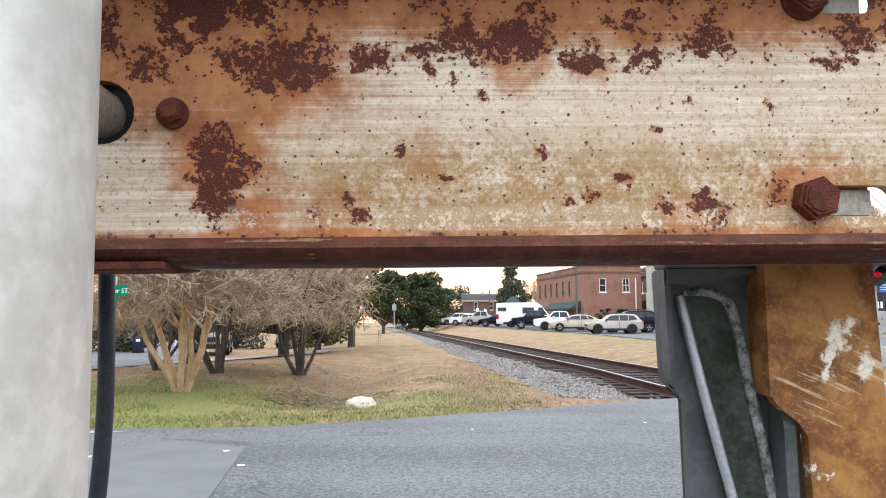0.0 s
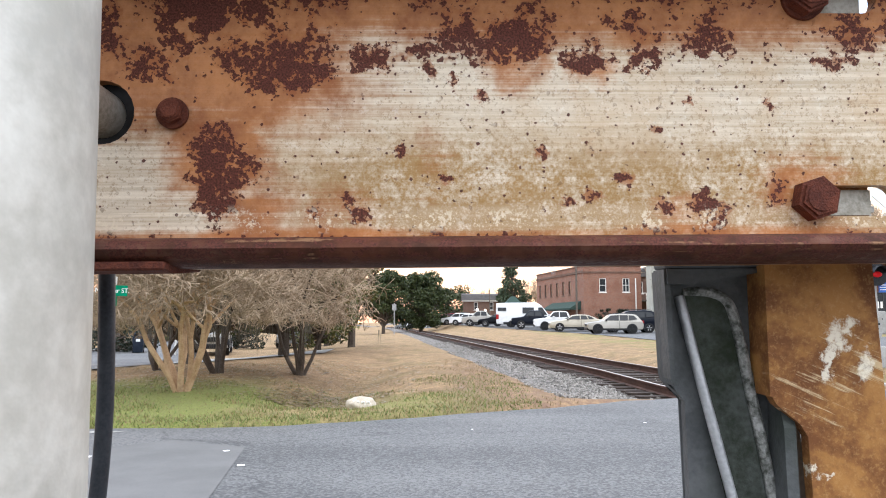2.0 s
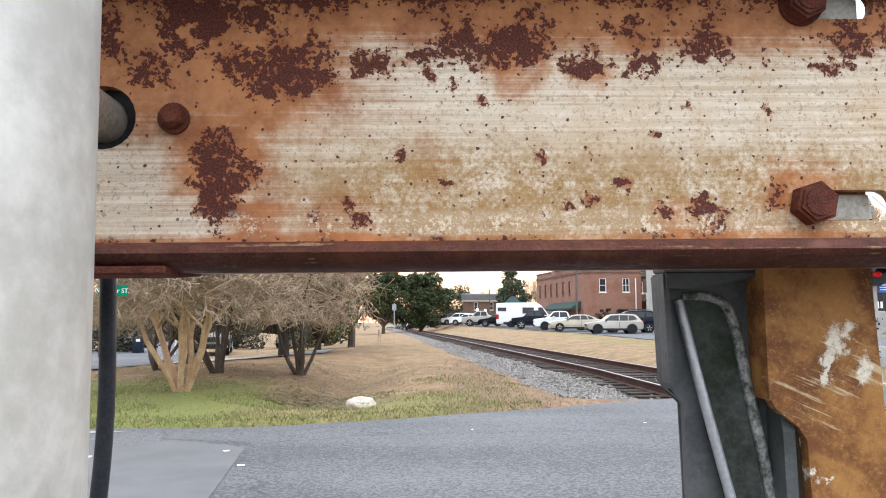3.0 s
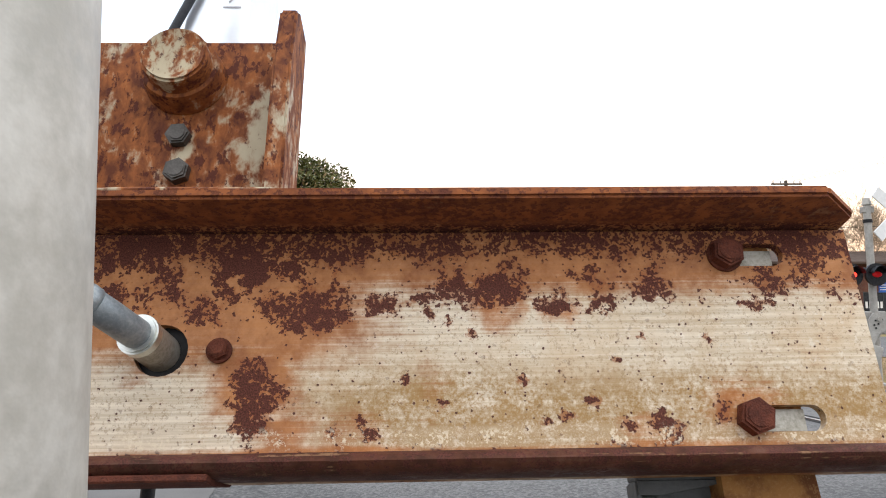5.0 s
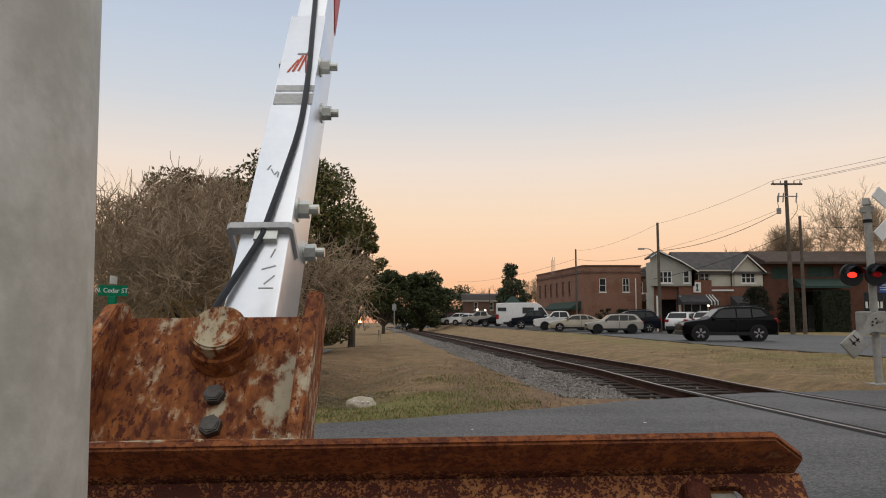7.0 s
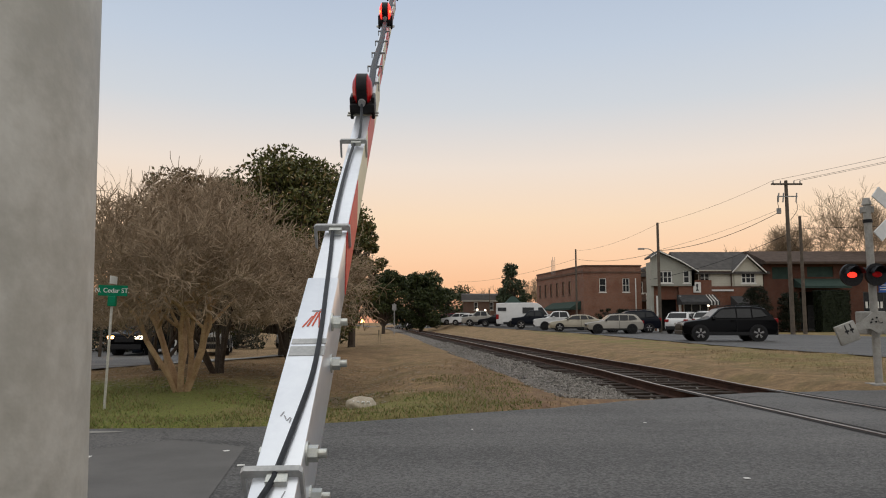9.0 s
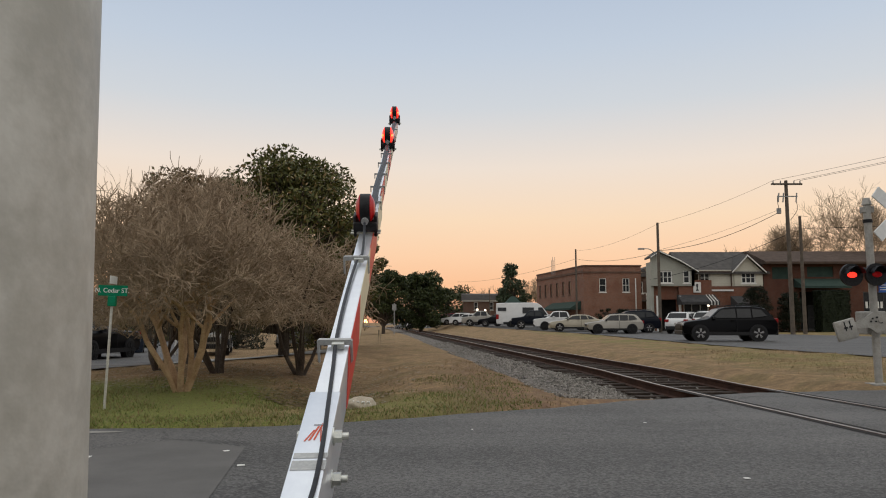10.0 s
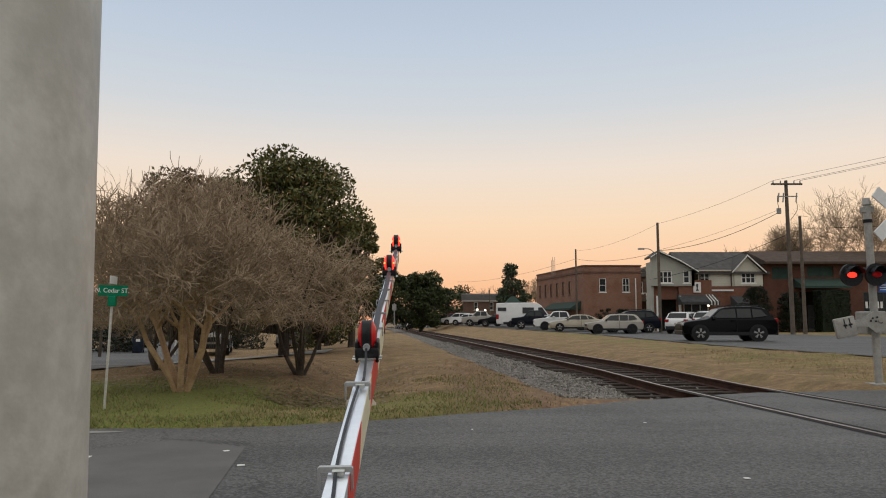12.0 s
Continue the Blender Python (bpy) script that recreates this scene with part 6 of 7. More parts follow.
brick_block(), white_building(), right_building(), far_house(), back_building()
for x, y, h, w, s, d in ((27.0, 62.5, 4.1, 2.5, 91, 2.2), (29.9, 62.5, 3.6, 2.2, 92, 2.0), (21.9, 88.0, 2.2, 2.2, 95, 2)):
    leafy_tree("round_bush", x, y, s, h, w, "dark clipped round bush before the shops", M["hedge"], 14000, 0.11, 170, 0.06, 0.1, depth=d)


def block_hedge(x, y, w, d, h, seed):
    rng = np.random.default_rng(seed)
    t = thing("hedge", pose(x, y, gz(x, y)), "tall dark clipped hedge before the shop", "hedge")
    n = 5200
    p = rng.random((n, 3)) * (w, d, h)
    side = rng.integers(0, 4, n)
    p[side == 0, 1] = 0
    p[side == 1, 2] = h
    p[side == 2, 0] = 0
    p[side == 3, 0] = w
    v, f = leaf_cloud(rng, p.tolist(), [np.array((0.07, 0.07, 0.07))] * n, n, 0.12, 0.6)
    raw("leaves", v, f, M["hedge"], t)
    part("core", box(0.05, w - 0.05, 0.05, d, 0, h - 0.05), M["hedge"], t)


block_hedge(32.8, 62.8, 2.5, 1.4, 3.6, 93)
strip("sidewalk", [(20.0, 64.2), (52, 64.2)], [(20.0, 65.9), (52, 65.9)], M["concrete"], 0.14, "concrete sidewalk before the shops", "sidewalk", 6)
leafy_tree("shrub", 20.5, 91.5, 94, 2.3, 2.6, "dark shrub against the brick wall", M["hedge"], 2500, 0.14, 25, 0.05, 0.08)
bare_tree("bare_tree", 26.8, 82, 46, 1, 1.5, 5, "small leafless tree before the brick wall", M["bark"], M["twig"], 0.5, 0.15, 0.06, (3, 3), 0.72, 0.1, 0, 0.012)


# ---- poles and wires ----
def utility_pole(x, y, h, r, label, arm=False, lamp=False):
    t = thing("utility_pole", pose(x, y, gz(x, y)), label, "utility pole")
    part("pole", add_rod(bmesh.new(), (0, 0, -0.1), (0, 0, h), r, r * 0.7, 12), M["pole"], t, "", True)
    if arm:
        part("crossarm", box(-1.15, 1.15, -0.16, -0.06, h - 0.35, h - 0.22), M["pole"], t)
        for k in (-1.0, -0.45, 0.55, 1.0):
            part("insulator", add_rod(bmesh.new(), (k, -0.11, h - 0.22), (k, -0.11, h - 0.02), 0.05, 0.035, 8), M["insulator"], t)
        part("bracket", box(-0.75, 0.75, -0.16, -0.1, h - 1.25, h - 1.17), M["insulator"], t)
        for k in (-0.7, -0.35, 0.62):
            part("fuse", add_rod(bmesh.new(), (k, -0.14, h - 1.65), (k + 0.08, -0.14, h - 0.95), 0.05, seg=8), M["insulator"], t)
        part("transformer", add_rod(bmesh.new(), (-0.66, -0.1, h - 2.5), (-0.66, -0.1, h - 2.1), 0.16, seg=12), M["insulator"], t)
        part("lead", add_tube(bmesh.new(), bend([(-0.66, -0.12, h - 2.1), (-0.75, -0.12, h - 1.5), (-0.65, -0.12, h - 1.0)], 4), 0.02, 5), M["wire"], t)
        part("lead", add_tube(bmesh.new(), bend([(0.62, -0.12, h - 1.5), (0.7, -0.12, h - 2.2), (0.15, -0.12, h - 3.0)], 4), 0.02, 5), M["wire"], t)
    if lamp:
        part("lamp_arm", add_tube(bmesh.new(), bend([(0, 0, h - 2.9), (-0.7, -0.1, h - 2.3), (-1.3, -0.1, h - 2.25)], 4), 0.035, 6), M["insulator"], t)
        part("lamp_head", box(-1.75, -1.2, -0.18, -0.02, h - 2.32, h - 2.18, bevel=0.03), M["insulator"], t)
    return t


utility_pole(18.25, 61.0, 9.3, 0.15, "brown wooden utility pole with a street lamp", lamp=True)
utility_pole(25.5, 53.0, 11.4, 0.17, "tall wooden utility pole with crossarm and transformer", arm=True)
utility_pole(27.9, 56.0, 9.15, 0.15, "short weathered wooden utility pole")
utility_pole(16.6, 90.0, 9.6, 0.14, "brown wooden utility pole by the brick building")
utility_pole(7.6, 118.0, 5.6, 0.10, "thin grey pole by the far street")
for k, (x, y, h) in enumerate(((5.3, 112.0, 2.0), (6.75, 116.0, 2.0))):
    t = thing("street_lamp", pose(x, y, gz(x, y)), "post lamp with a lit globe", "street lamp")
    part("post", add_rod(bmesh.new(), (0, 0, 0), (0, 0, h), 0.06, 0.05, 8), M["black"], t)
    bm = bmesh.new()
    bmesh.ops.create_uvsphere(bm, u_segments=12, v_segments=8, radius=0.15, matrix=Matrix.Translation((0, 0, h + 0.3)))
    part("globe", bm, M["shop_light"], t, "", True)


def wire(p, q, sag, r=0.016):
    p, q = Vector(p), Vector(q)
    pts = [p.lerp(q, k / 14) - Vector((0, 0, sag * 4 * (k / 14) * (1 - k / 14))) for k in range(15)]
    tagged(mesh_object("overhead_wire", add_tube(bmesh.new(), pts, r, 5), M["wire"]), "thin black overhead wire between poles", "wire", "overhead wires")


za, zb, zc = gz(18.25, 61), gz(25.5, 53), gz(16.6, 90)
for dx in (-1.0, 0.55, 1.0):
    wire((25.5 + dx, 52.9, zb + 11.38), (62 + dx, 30, 19.0), 0.6, 0.012)
wire((24.5, 52.9, zb + 11.38), (18.25, 61, za + 9.2), 0.25, 0.010)
wire((24.84, 52.9, zb + 9.0), (18.25, 61, za + 6.9), 0.55, 0.022)
wire((24.84, 52.9, zb + 9.2), (18.25, 61, za + 6.95), 0.2, 0.010)
wire((25.5, 53, zb + 7.4), (18.9, 65.9, 5.0), 0.4, 0.022)
wire((18.25, 61, za + 6.8), (16.6, 90, zc + 8.4), 0.5)
wire((18.25, 61, za + 9.2), (16.6, 90, zc + 9.4), 0.5, 0.010)
wire((16.6, 90, zc + 8.4), (3, 150, 9.5), 0.8)
wire((27.9, 56, gz(27.9, 56) + 8.2), (60, 50, 9.5), 0.3)
wire((27.9, 56, gz(27.9, 56) + 6.5), (25.5, 53, zb + 7.2), 0.1)

# ---- vehicles ----
def paint(name, c, metal=0.2):
    n = Net(name)
    n.b.inputs["Coat Weight"].default_value = 0.14
    n.b.inputs["Specular IOR Level"].default_value = 0.04
    n.b.inputs["Coat Roughness"].default_value = 0.08
    f = n.noise(2.5, 5)
    return n.done(n.mix(f, c, tuple(v * 0.8 for v in c)), n.math("ADD", 0.28, n.math("MULTIPLY", f, 0.15)), metal)


PAINT = {"black": paint("black_car_paint", (0.0018, 0.002, 0.0028), 0.0), "silver": paint("champagne_car_paint", (0.36, 0.34, 0.30), 0.5), "beige": paint("beige_car_paint", (0.42, 0.38, 0.30), 0.4),
         "white": paint("white_car_paint", (0.74, 0.74, 0.73), 0.0), "navy": paint("dark_blue_car_paint", (0.006, 0.008, 0.014), 0.0), "red": paint("dark_red_car_paint", (0.15, 0.012, 0.014)), "grey": paint("grey_car_paint", (0.20, 0.20, 0.20), 0.4)}
M["car_glass"] = surf("car_window_glass", (0.010, 0.011, 0.012), (0.016, 0.017, 0.018), 2.0, 0.08, 0, 0.0, 0.001)
M["car_glass"].node_tree.nodes["Principled BSDF"].inputs["Specular IOR Level"].default_value = 0.35
M["tyre"] = surf("black_tyre_rubber", (0.012, 0.012, 0.012), (0.022, 0.022, 0.022), 20, 0.85)
M["alloy"] = surf("silver_alloy_rim", (0.45, 0.45, 0.46), (0.58, 0.58, 0.58), 20, 0.35, 0.8)
M["dark_rim"] = surf("black_alloy_rim", (0.016, 0.016, 0.017), (0.03, 0.03, 0.03), 20, 0.4, 0.3)
M["headlamp"] = surf("clear_headlamp_glass", (0.45, 0.46, 0.47), (0.62, 0.63, 0.64), 20, 0.15, 0.3)
M["head_on"] = glow("lit_headlamp", (1.0, 0.86, 0.62), 9.0)
M["head_amber"] = glow("lit_amber_lamp", (1.0, 0.50, 0.16), 7.0)
M["taillamp"] = surf("red_tail_lamp", (0.22, 0.010, 0.012), (0.32, 0.02, 0.02), 20, 0.2)
M["tail_on"] = glow("glowing_tail_lamp", (1.0, 0.04, 0.03), 0.6, (0.4, 0.02, 0.02))
SHAPE = {
    "suv": ([(0.0, 0.30), (0.0, 0.46), (0.03, 0.55), (0.20, 0.61), (0.285, 0.645), (0.41, 0.945), (0.50, 0.99), (0.72, 1.0), (0.87, 0.965), (0.955, 0.68), (0.985, 0.60), (1.0, 0.42), (0.99, 0.28)], 0.63, [(0.315, 0.665), (0.415, 0.905), (0.56, 0.93), (0.56, 0.665)], [(0.575, 0.665), (0.575, 0.93), (0.72, 0.93), (0.72, 0.67)], [(0.735, 0.67), (0.735, 0.925), (0.83, 0.90), (0.885, 0.72)]),
    "sedan": ([(0.0, 0.30), (0.0, 0.48), (0.04, 0.56), (0.20, 0.64), (0.29, 0.69), (0.40, 0.93), (0.50, 1.0), (0.66, 0.99), (0.76, 0.90), (0.87, 0.72), (0.975, 0.70), (1.0, 0.55), (0.995, 0.30)], 0.68, [(0.325, 0.715), (0.415, 0.905), (0.545, 0.945), (0.545, 0.71)], [(0.56, 0.71), (0.56, 0.945), (0.655, 0.94), (0.69, 0.72)], [(0.705, 0.72), (0.675, 0.93), (0.745, 0.87), (0.80, 0.735)]),
    "pickup": ([(0.0, 0.30), (0.0, 0.50), (0.02, 0.58), (0.16, 0.63), (0.235, 0.65), (0.32, 0.96), (0.40, 1.0), (0.56, 0.99), (0.605, 0.66), (0.98, 0.65), (1.0, 0.60), (1.0, 0.34)], 0.645, [(0.265, 0.68), (0.335, 0.93), (0.42, 0.95), (0.42, 0.68)], [(0.435, 0.68), (0.435, 0.95), (0.545, 0.94), (0.57, 0.68)], None),
    "van": ([(0.0, 0.18), (0.0, 0.34), (0.03, 0.40), (0.12, 0.47), (0.24, 0.86), (0.30, 0.97), (0.36, 1.0), (0.985, 0.985), (1.0, 0.93), (1.0, 0.17)], 0.45, [(0.15, 0.50), (0.235, 0.80), (0.30, 0.80), (0.30, 0.50)], [(0.37, 0.56), (0.37, 0.80), (0.56, 0.80), (0.56, 0.56)], [(0.83, 0.66), (0.83, 0.80), (0.97, 0.80), (0.97, 0.66)])}


def vehicle(name, style, m, L, W, H, colour, label, category, rim="alloy", wheel=0.34, lit=False, group="parked cars", axles=(0.185, 0.79), braked=False):
    """A car with its nose at local x 0, its tail at x L, wheels on z 0."""
    t = thing(name, m, label, category, group)
    pts, belt, *sides = SHAPE[style]
    half = W / 2
    def wide(z, x=0.5):
        nose = 1 - 0.10 * max(0, 0.10 - x) / 0.10 - 0.06 * max(0, x - 0.92) / 0.08
        return half * nose * (1 - 0.20 * max(0.0, z - belt) / (1 - belt))
    bm = bmesh.new()
    lo = 0.17 if style != "van" else 0.12
    base = [(0.03, lo)] + pts + [(0.97, lo)]
    line = base
    for cut in (0.16, 0.25):  # round the corners of the outline
        nxt = []
        for (xa, za), (xb, zb_) in zip(line, line[1:] + line[:1]):
            nxt += [(xa + (xb - xa) * cut, za + (zb_ - za) * cut), (xb - (xb - xa) * cut, zb_ - (zb_ - za) * cut)]
        line = nxt
    line = [p if abs(p[1] - belt) > 1e-4 else (p[0], belt + 2e-4) for p in line]
    out, cross = [], []
    for (xa, za), (xb, zb_) in zip(line, line[1:] + line[:1]):
        out.append((xa, za))
        if (za - belt) * (zb_ - belt) < 0:
            cross.append(len(out))
            out.append((xa + (xb - xa) * (belt - za) / (zb_ - za), belt))
    rows = []
    for s in (-1, -0.985, -0.93, -0.8, 0, 0.8, 0.93, 0.985, 1):
        inset = {1: 0.030, 0.985: 0.014, 0.93: 0.004}.get(abs(s), 0.0)
        ring = []
        for x, z in out:
            zz = z - inset * (1 if z > 0.5 else -0.6) + 0.008 * (1 - s * s) * (z > belt)
            xx = min(max(x, inset * 0.5), 1 - inset * 0.5)
            ring.append(bm.verts.new((xx * L, s * wide(z, x), zz * H)))
        rows.append(ring)
    n = len(out)
    for a, b in zip(rows, rows[1:]):
        for k in range(n):
            bm.faces.new((a[k], a[(k + 1) % n], b[(k + 1) % n], b[k]))
    c0, c1 = cross[0], cross[-1]
    for ring in (rows[0], rows[-1]):
        bm.faces.new(ring[c0:c1 + 1]), bm.faces.new(ring[c1:] + ring[:c0 + 1])
    body = part("body", bm, PAINT[colour], t, "", True)
    for s in (-1, 1):
        for poly in sides:
            if not poly:
                continue
            bm = bmesh.new()
            a = [bm.verts.new((x * L, s * (wide(z, x) + 0.022), z * H)) for x, z in poly]
            b = [bm.verts.new((x * L, s * (wide(z, x) - 0.02), z * H)) for x, z in poly]
            bm.faces.new(a), bm.faces.new(b[::-1])
            for k in range(len(a)):
                bm.faces.new((a[k], a[(k + 1) % len(a)], b[(k + 1) % len(a)], b[k]))
            part("side_window", bm, M["car_glass"], body)
        part("door_handle", box(0.50 * L, 0.54 * L, s * (half + 0.012) - 0.012, s * (half + 0.012) + 0.012, (belt - 0.06) * H, (belt - 0.035) * H), PAINT[colour], body)
        part("mirror", box(0.315 * L, 0.345 * L, s * (half + 0.08) - 0.08, s * (half + 0.08) + 0.06, belt * H, (belt + 0.085) * H, bevel=0.02), M["black"] if colour != "white" else PAINT[colour], body)
        part("sill", box(0.12 * L, 0.88 * L, s * half - 0.03, s * half + 0.012, lo * H - 0.02, lo * H + 0.09 * H), M["black"], body, "black lower cladding")
        part("door_seam", box(0.565 * L, 0.569 * L, s * (half + 0.001) - 0.003, s * (half + 0.001) + 0.003, 0.26 * H, belt * H), M["black"], body)
    # screens, front and back
    iw = 4 if style in ("suv", "sedan", "pickup") else 3
    def screen(i, j, nm):
        (xa, za), (xb, zb_) = base[i], base[j]
        bm = bmesh.new()
        off = 0.012
        e = Vector((zb_ * H - za * H, 0, -(xb - xa) * L)).normalized() * (-off if nm == "windscreen" else off)
        if nm == "rear_window":
            e = Vector((abs(e.x), 0, abs(e.z)))
        q = []
        for f_, (x, z) in ((0.08, (xa, za)), (0.92, (xb, zb_))):
            x, z = xa + (xb - xa) * f_, za + (zb_ - za) * f_
            q += [Vector((x * L, -0.84 * wide(z), z * H)), Vector((x * L, 0.84 * wide(z), z * H))]
        e = Vector((-abs(e.x), 0, abs(e.z))) if nm == "windscreen" else e
        vs = [bm.verts.new(p + e) for p in (q[0], q[1], q[3], q[2])]
        ws = [bm.verts.new(p - e) for p in (q[0], q[1], q[3], q[2])]
        bm.faces.new(vs), bm.faces.new(ws[::-1])
        for k in range(4):
            bm.faces.new((vs[k], vs[(k + 1) % 4], ws[(k + 1) % 4], ws[k]))
        part(nm, bm, M["car_glass"], body)
    screen(iw + 1, iw + 2, "windscreen")
    if style in ("suv", "sedan", "pickup"):
        k = {"suv": 9, "sedan": 9, "pickup": 8}[style]
        screen(k + 1, k, "rear_window")
    for s in (-1, 1):
        z = 0.50 if style != "van" else 0.34
        part("headlamp", box(-0.01, 0.11 * L * 0.6, s * half * 0.72 - half * 0.18, s * half * 0.72 + half * 0.18, (z - 0.06) * H, (z + 0.02) * H, bevel=0.02), M["head_on" if lit and s < 0 else "head_amber" if lit else "headlamp"], body, "bright headlamp" if lit else "")
        zt = 0.58 if style != "van" else 0.38
        part("tail_lamp", box(L * 0.955, L + 0.008, s * half * 0.80 - half * 0.15, s * half * 0.80 + half * 0.17, (zt - 0.05) * H, (zt + (0.07 if style != "van" else 0.14)) * H, bevel=0.015), M["tail_on" if braked else "taillamp"], body)
    part("grille", box(-0.014, 0.05, -half * 0.5, half * 0.5, 0.36 * H if style != "van" else 0.2 * H, 0.49 * H if style != "van" else 0.3 * H, bevel=0.01), M["black"], body)
    part("bumper", box(-0.02, 0.12, -half * 0.86, half * 0.86, lo * H, 0.30 * H if style != "van" else 0.19 * H, bevel=0.03), M["black"] if style != "sedan" else PAINT[colour], body)
    part("rear_bumper", box(L - 0.12, L + 0.02, -half * 0.88, half * 0.88, lo * H, 0.33 * H if style != "van" else 0.18 * H, bevel=0.03), M["black"] if style != "sedan" else PAINT[colour], body)
    if style == "suv":
        for s in (-1, 1):
            part("roof_rail", add_tube(bmesh.new(), bend([(0.46 * L, s * half * 0.72, 0.98 * H), (0.5 * L, s * half * 0.72, 1.03 * H), (0.8 * L, s * half * 0.72, 1.02 * H), (0.85 * L, s * half * 0.72, 0.96 * H)], 3), 0.02, 6), M["black"], body)
    if style == "pickup":
        part("bed_floor", box(0.62 * L, 0.97 * L, -half * 0.85, half * 0.85, 0.652 * H, 0.664 * H), M["black"], body, "dark load bed")
    for ax in axles:
        for s in (-1, 1):
            y = s * (half - 0.10)
            part("wheel_arch", add_rod(bmesh.new(), (ax * L, s * (half - 0.25), wheel * 1.02), (ax * L, s * (half + 0.006), wheel * 1.02), wheel * 1.17, seg=24), M["black"], body, "dark wheel arch")
            bm = add_rod(bmesh.new(), (ax * L, y - 0.11 * s, wheel), (ax * L, y + 0.125 * s, wheel), wheel, seg=28)
            bmesh.ops.bevel(bm, geom=[e for e in bm.edges if len(e.link_faces) == 2 and e.calc_face_angle() > 1.0], offset=0.03, segments=2, affect="EDGES")
            w = part("wheel", bm, M["tyre"], t, "", True)
            bm = add_rod(bmesh.new(), (ax * L, y + 0.10 * s, wheel), (ax * L, y + 0.129 * s, wheel), wheel * 0.24, seg=12)
            for k in range(5):
                a = k * math.tau / 5 + 0.3
                for da in (-0.16, 0.16):
                    add_tube(bm, [(ax * L + wheel * 0.15 * math.cos(a), y + 0.13 * s, wheel + wheel * 0.15 * math.sin(a)), (ax * L + wheel * 0.66 * math.cos(a + da), y + 0.128 * s, wheel + wheel * 0.66 * math.sin(a + da))], wheel * 0.065, 4)
            part("rim", bm, M[rim], w)
    return t


def parked(style, x, y, L, W, H, colour, label, category, rim="alloy", turn=0.0, wheel=0.34, **k):
    name = {"suv": "suv", "sedan": "sedan", "pickup": "pickup_truck", "van": "camper_van"}[style]
    return vehicle(name, style, pose(x, y, gz(x + 2, y) + 0.055, 0, 0, turn), L, W, H, colour, label, category, rim, wheel, **k)


parked("suv", 11.72, 36.2, 4.5, 1.84, 1.66, "black", "black suv with silver alloy wheels at the grass edge", "car", turn=-5, wheel=0.36)
parked("suv", 11.1, 56.5, 4.28, 1.8, 1.50, "silver", "champagne grey compact car with black wheels", "car", "dark_rim", turn=-3, wheel=0.34)
parked("suv", 13.2, 60.5, 4.7, 1.85, 1.80, "navy", "dark suv with roof rails behind a compact car", "car", turn=-3)
parked("sedan", 9.45, 65.0, 4.9, 1.83, 1.47, "beige", "beige sedan with bright alloy wheels", "car", turn=-4)
parked("pickup", 8.7, 70.0, 5.7, 1.95, 1.78, "white", "white pickup truck parked between cars", "truck", "dark_rim", turn=-5, wheel=0.37)
parked("pickup", 7.0, 75.0, 5.6, 1.98, 1.85, "navy", "dark blue pickup truck with chrome front", "truck", turn=-5, wheel=0.38)
vehicle("camper_van", "van", pose(12.7, 81.5, gz(8, 81) + 0.05, 0, 0, 174), 6.7, 2.1, 2.75, "white", "tall white camper van showing its red tail lamp", "van", "dark_rim", 0.36, axles=(0.16, 0.74))
parked("pickup", 2.4, 91.0, 5.6, 1.95, 1.85, "silver", "silver pickup truck parked by the grass", "truck", turn=-8, wheel=0.38)
parked("sedan", 4.2, 86.5, 4.8, 1.83, 1.5, "black", "black sedan in the shade of a camper van", "car", turn=-8)
parked("sedan", 0.9, 97.0, 4.7, 1.83, 1.48, "white", "white sedan parked by the grass", "car", turn=-8)
parked("suv", -0.2, 103.0, 4.7, 1.85, 1.65, "white", "white suv parked by the grass", "car", turn=-8)
parked("pickup", -2.6, 112.0, 5.6, 1.95, 1.85, "red", "dark red pickup truck parked far off", "truck", turn=-10, wheel=0.38)
parked("suv", -1.5, 118.0, 4.7, 1.85, 1.75, "red", "dark red suv parked far off", "car", turn=-10)
parked("suv", -6.8, 140.0, 4.6, 1.85, 1.7, "white", "white suv far down the street", "car", turn=-20)
parked("suv", -9.6, 150.0, 4.6, 1.85, 1.7, "grey", "grey suv far down the street", "car", turn=-20)
parked("suv", 20.4, 58.6, 4.5, 1.84, 1.62, "white", "white suv parked nose-in before the shops", "car", turn=232)
parked("suv", 22.6, 58.2, 4.6, 1.84, 1.68, "white", "white suv parked nose-in before the shops", "car", turn=228)
parked("sedan", 25.2, 56.5, 4.6, 1.84, 1.5, "black", "black sedan parked before the brick shop", "car", turn=200)
vehicle("pickup_truck", "pickup", pose(-11.3, 35.0, gz(-11.3, 37) + 0.06, 0, 0, 104), 5.4, 1.9, 1.75, "silver", "silver pickup truck parked in the driveway behind trees", "truck")
vehicle("sedan", "sedan", pose(-9.3, 44.5, gz(-9, 45) + 0.06, 0, 0, 98), 4.6, 1.8, 1.45, "grey", "grey sedan parked under the magnolia", "car")
vehicle("sedan", "sedan", pose(-10.6, 58.0, gz(-10, 58) + 0.06, 0, 0, 75), 4.6, 1.8, 1.45, "white", "white sedan parked under far trees", "car")


def pickup_pose(x, y, turn):
    return pose(x, y, -0.55 + 0.05, 0, 0, turn)


STREET_PICKUP = vehicle("pickup_truck", "pickup", pickup_pose(-38, 110, 74), 5.4, 1.95, 1.85, "black", "black pickup truck driving with headlamps lit", "truck", "dark_rim", 0.40, True, "moving traffic")


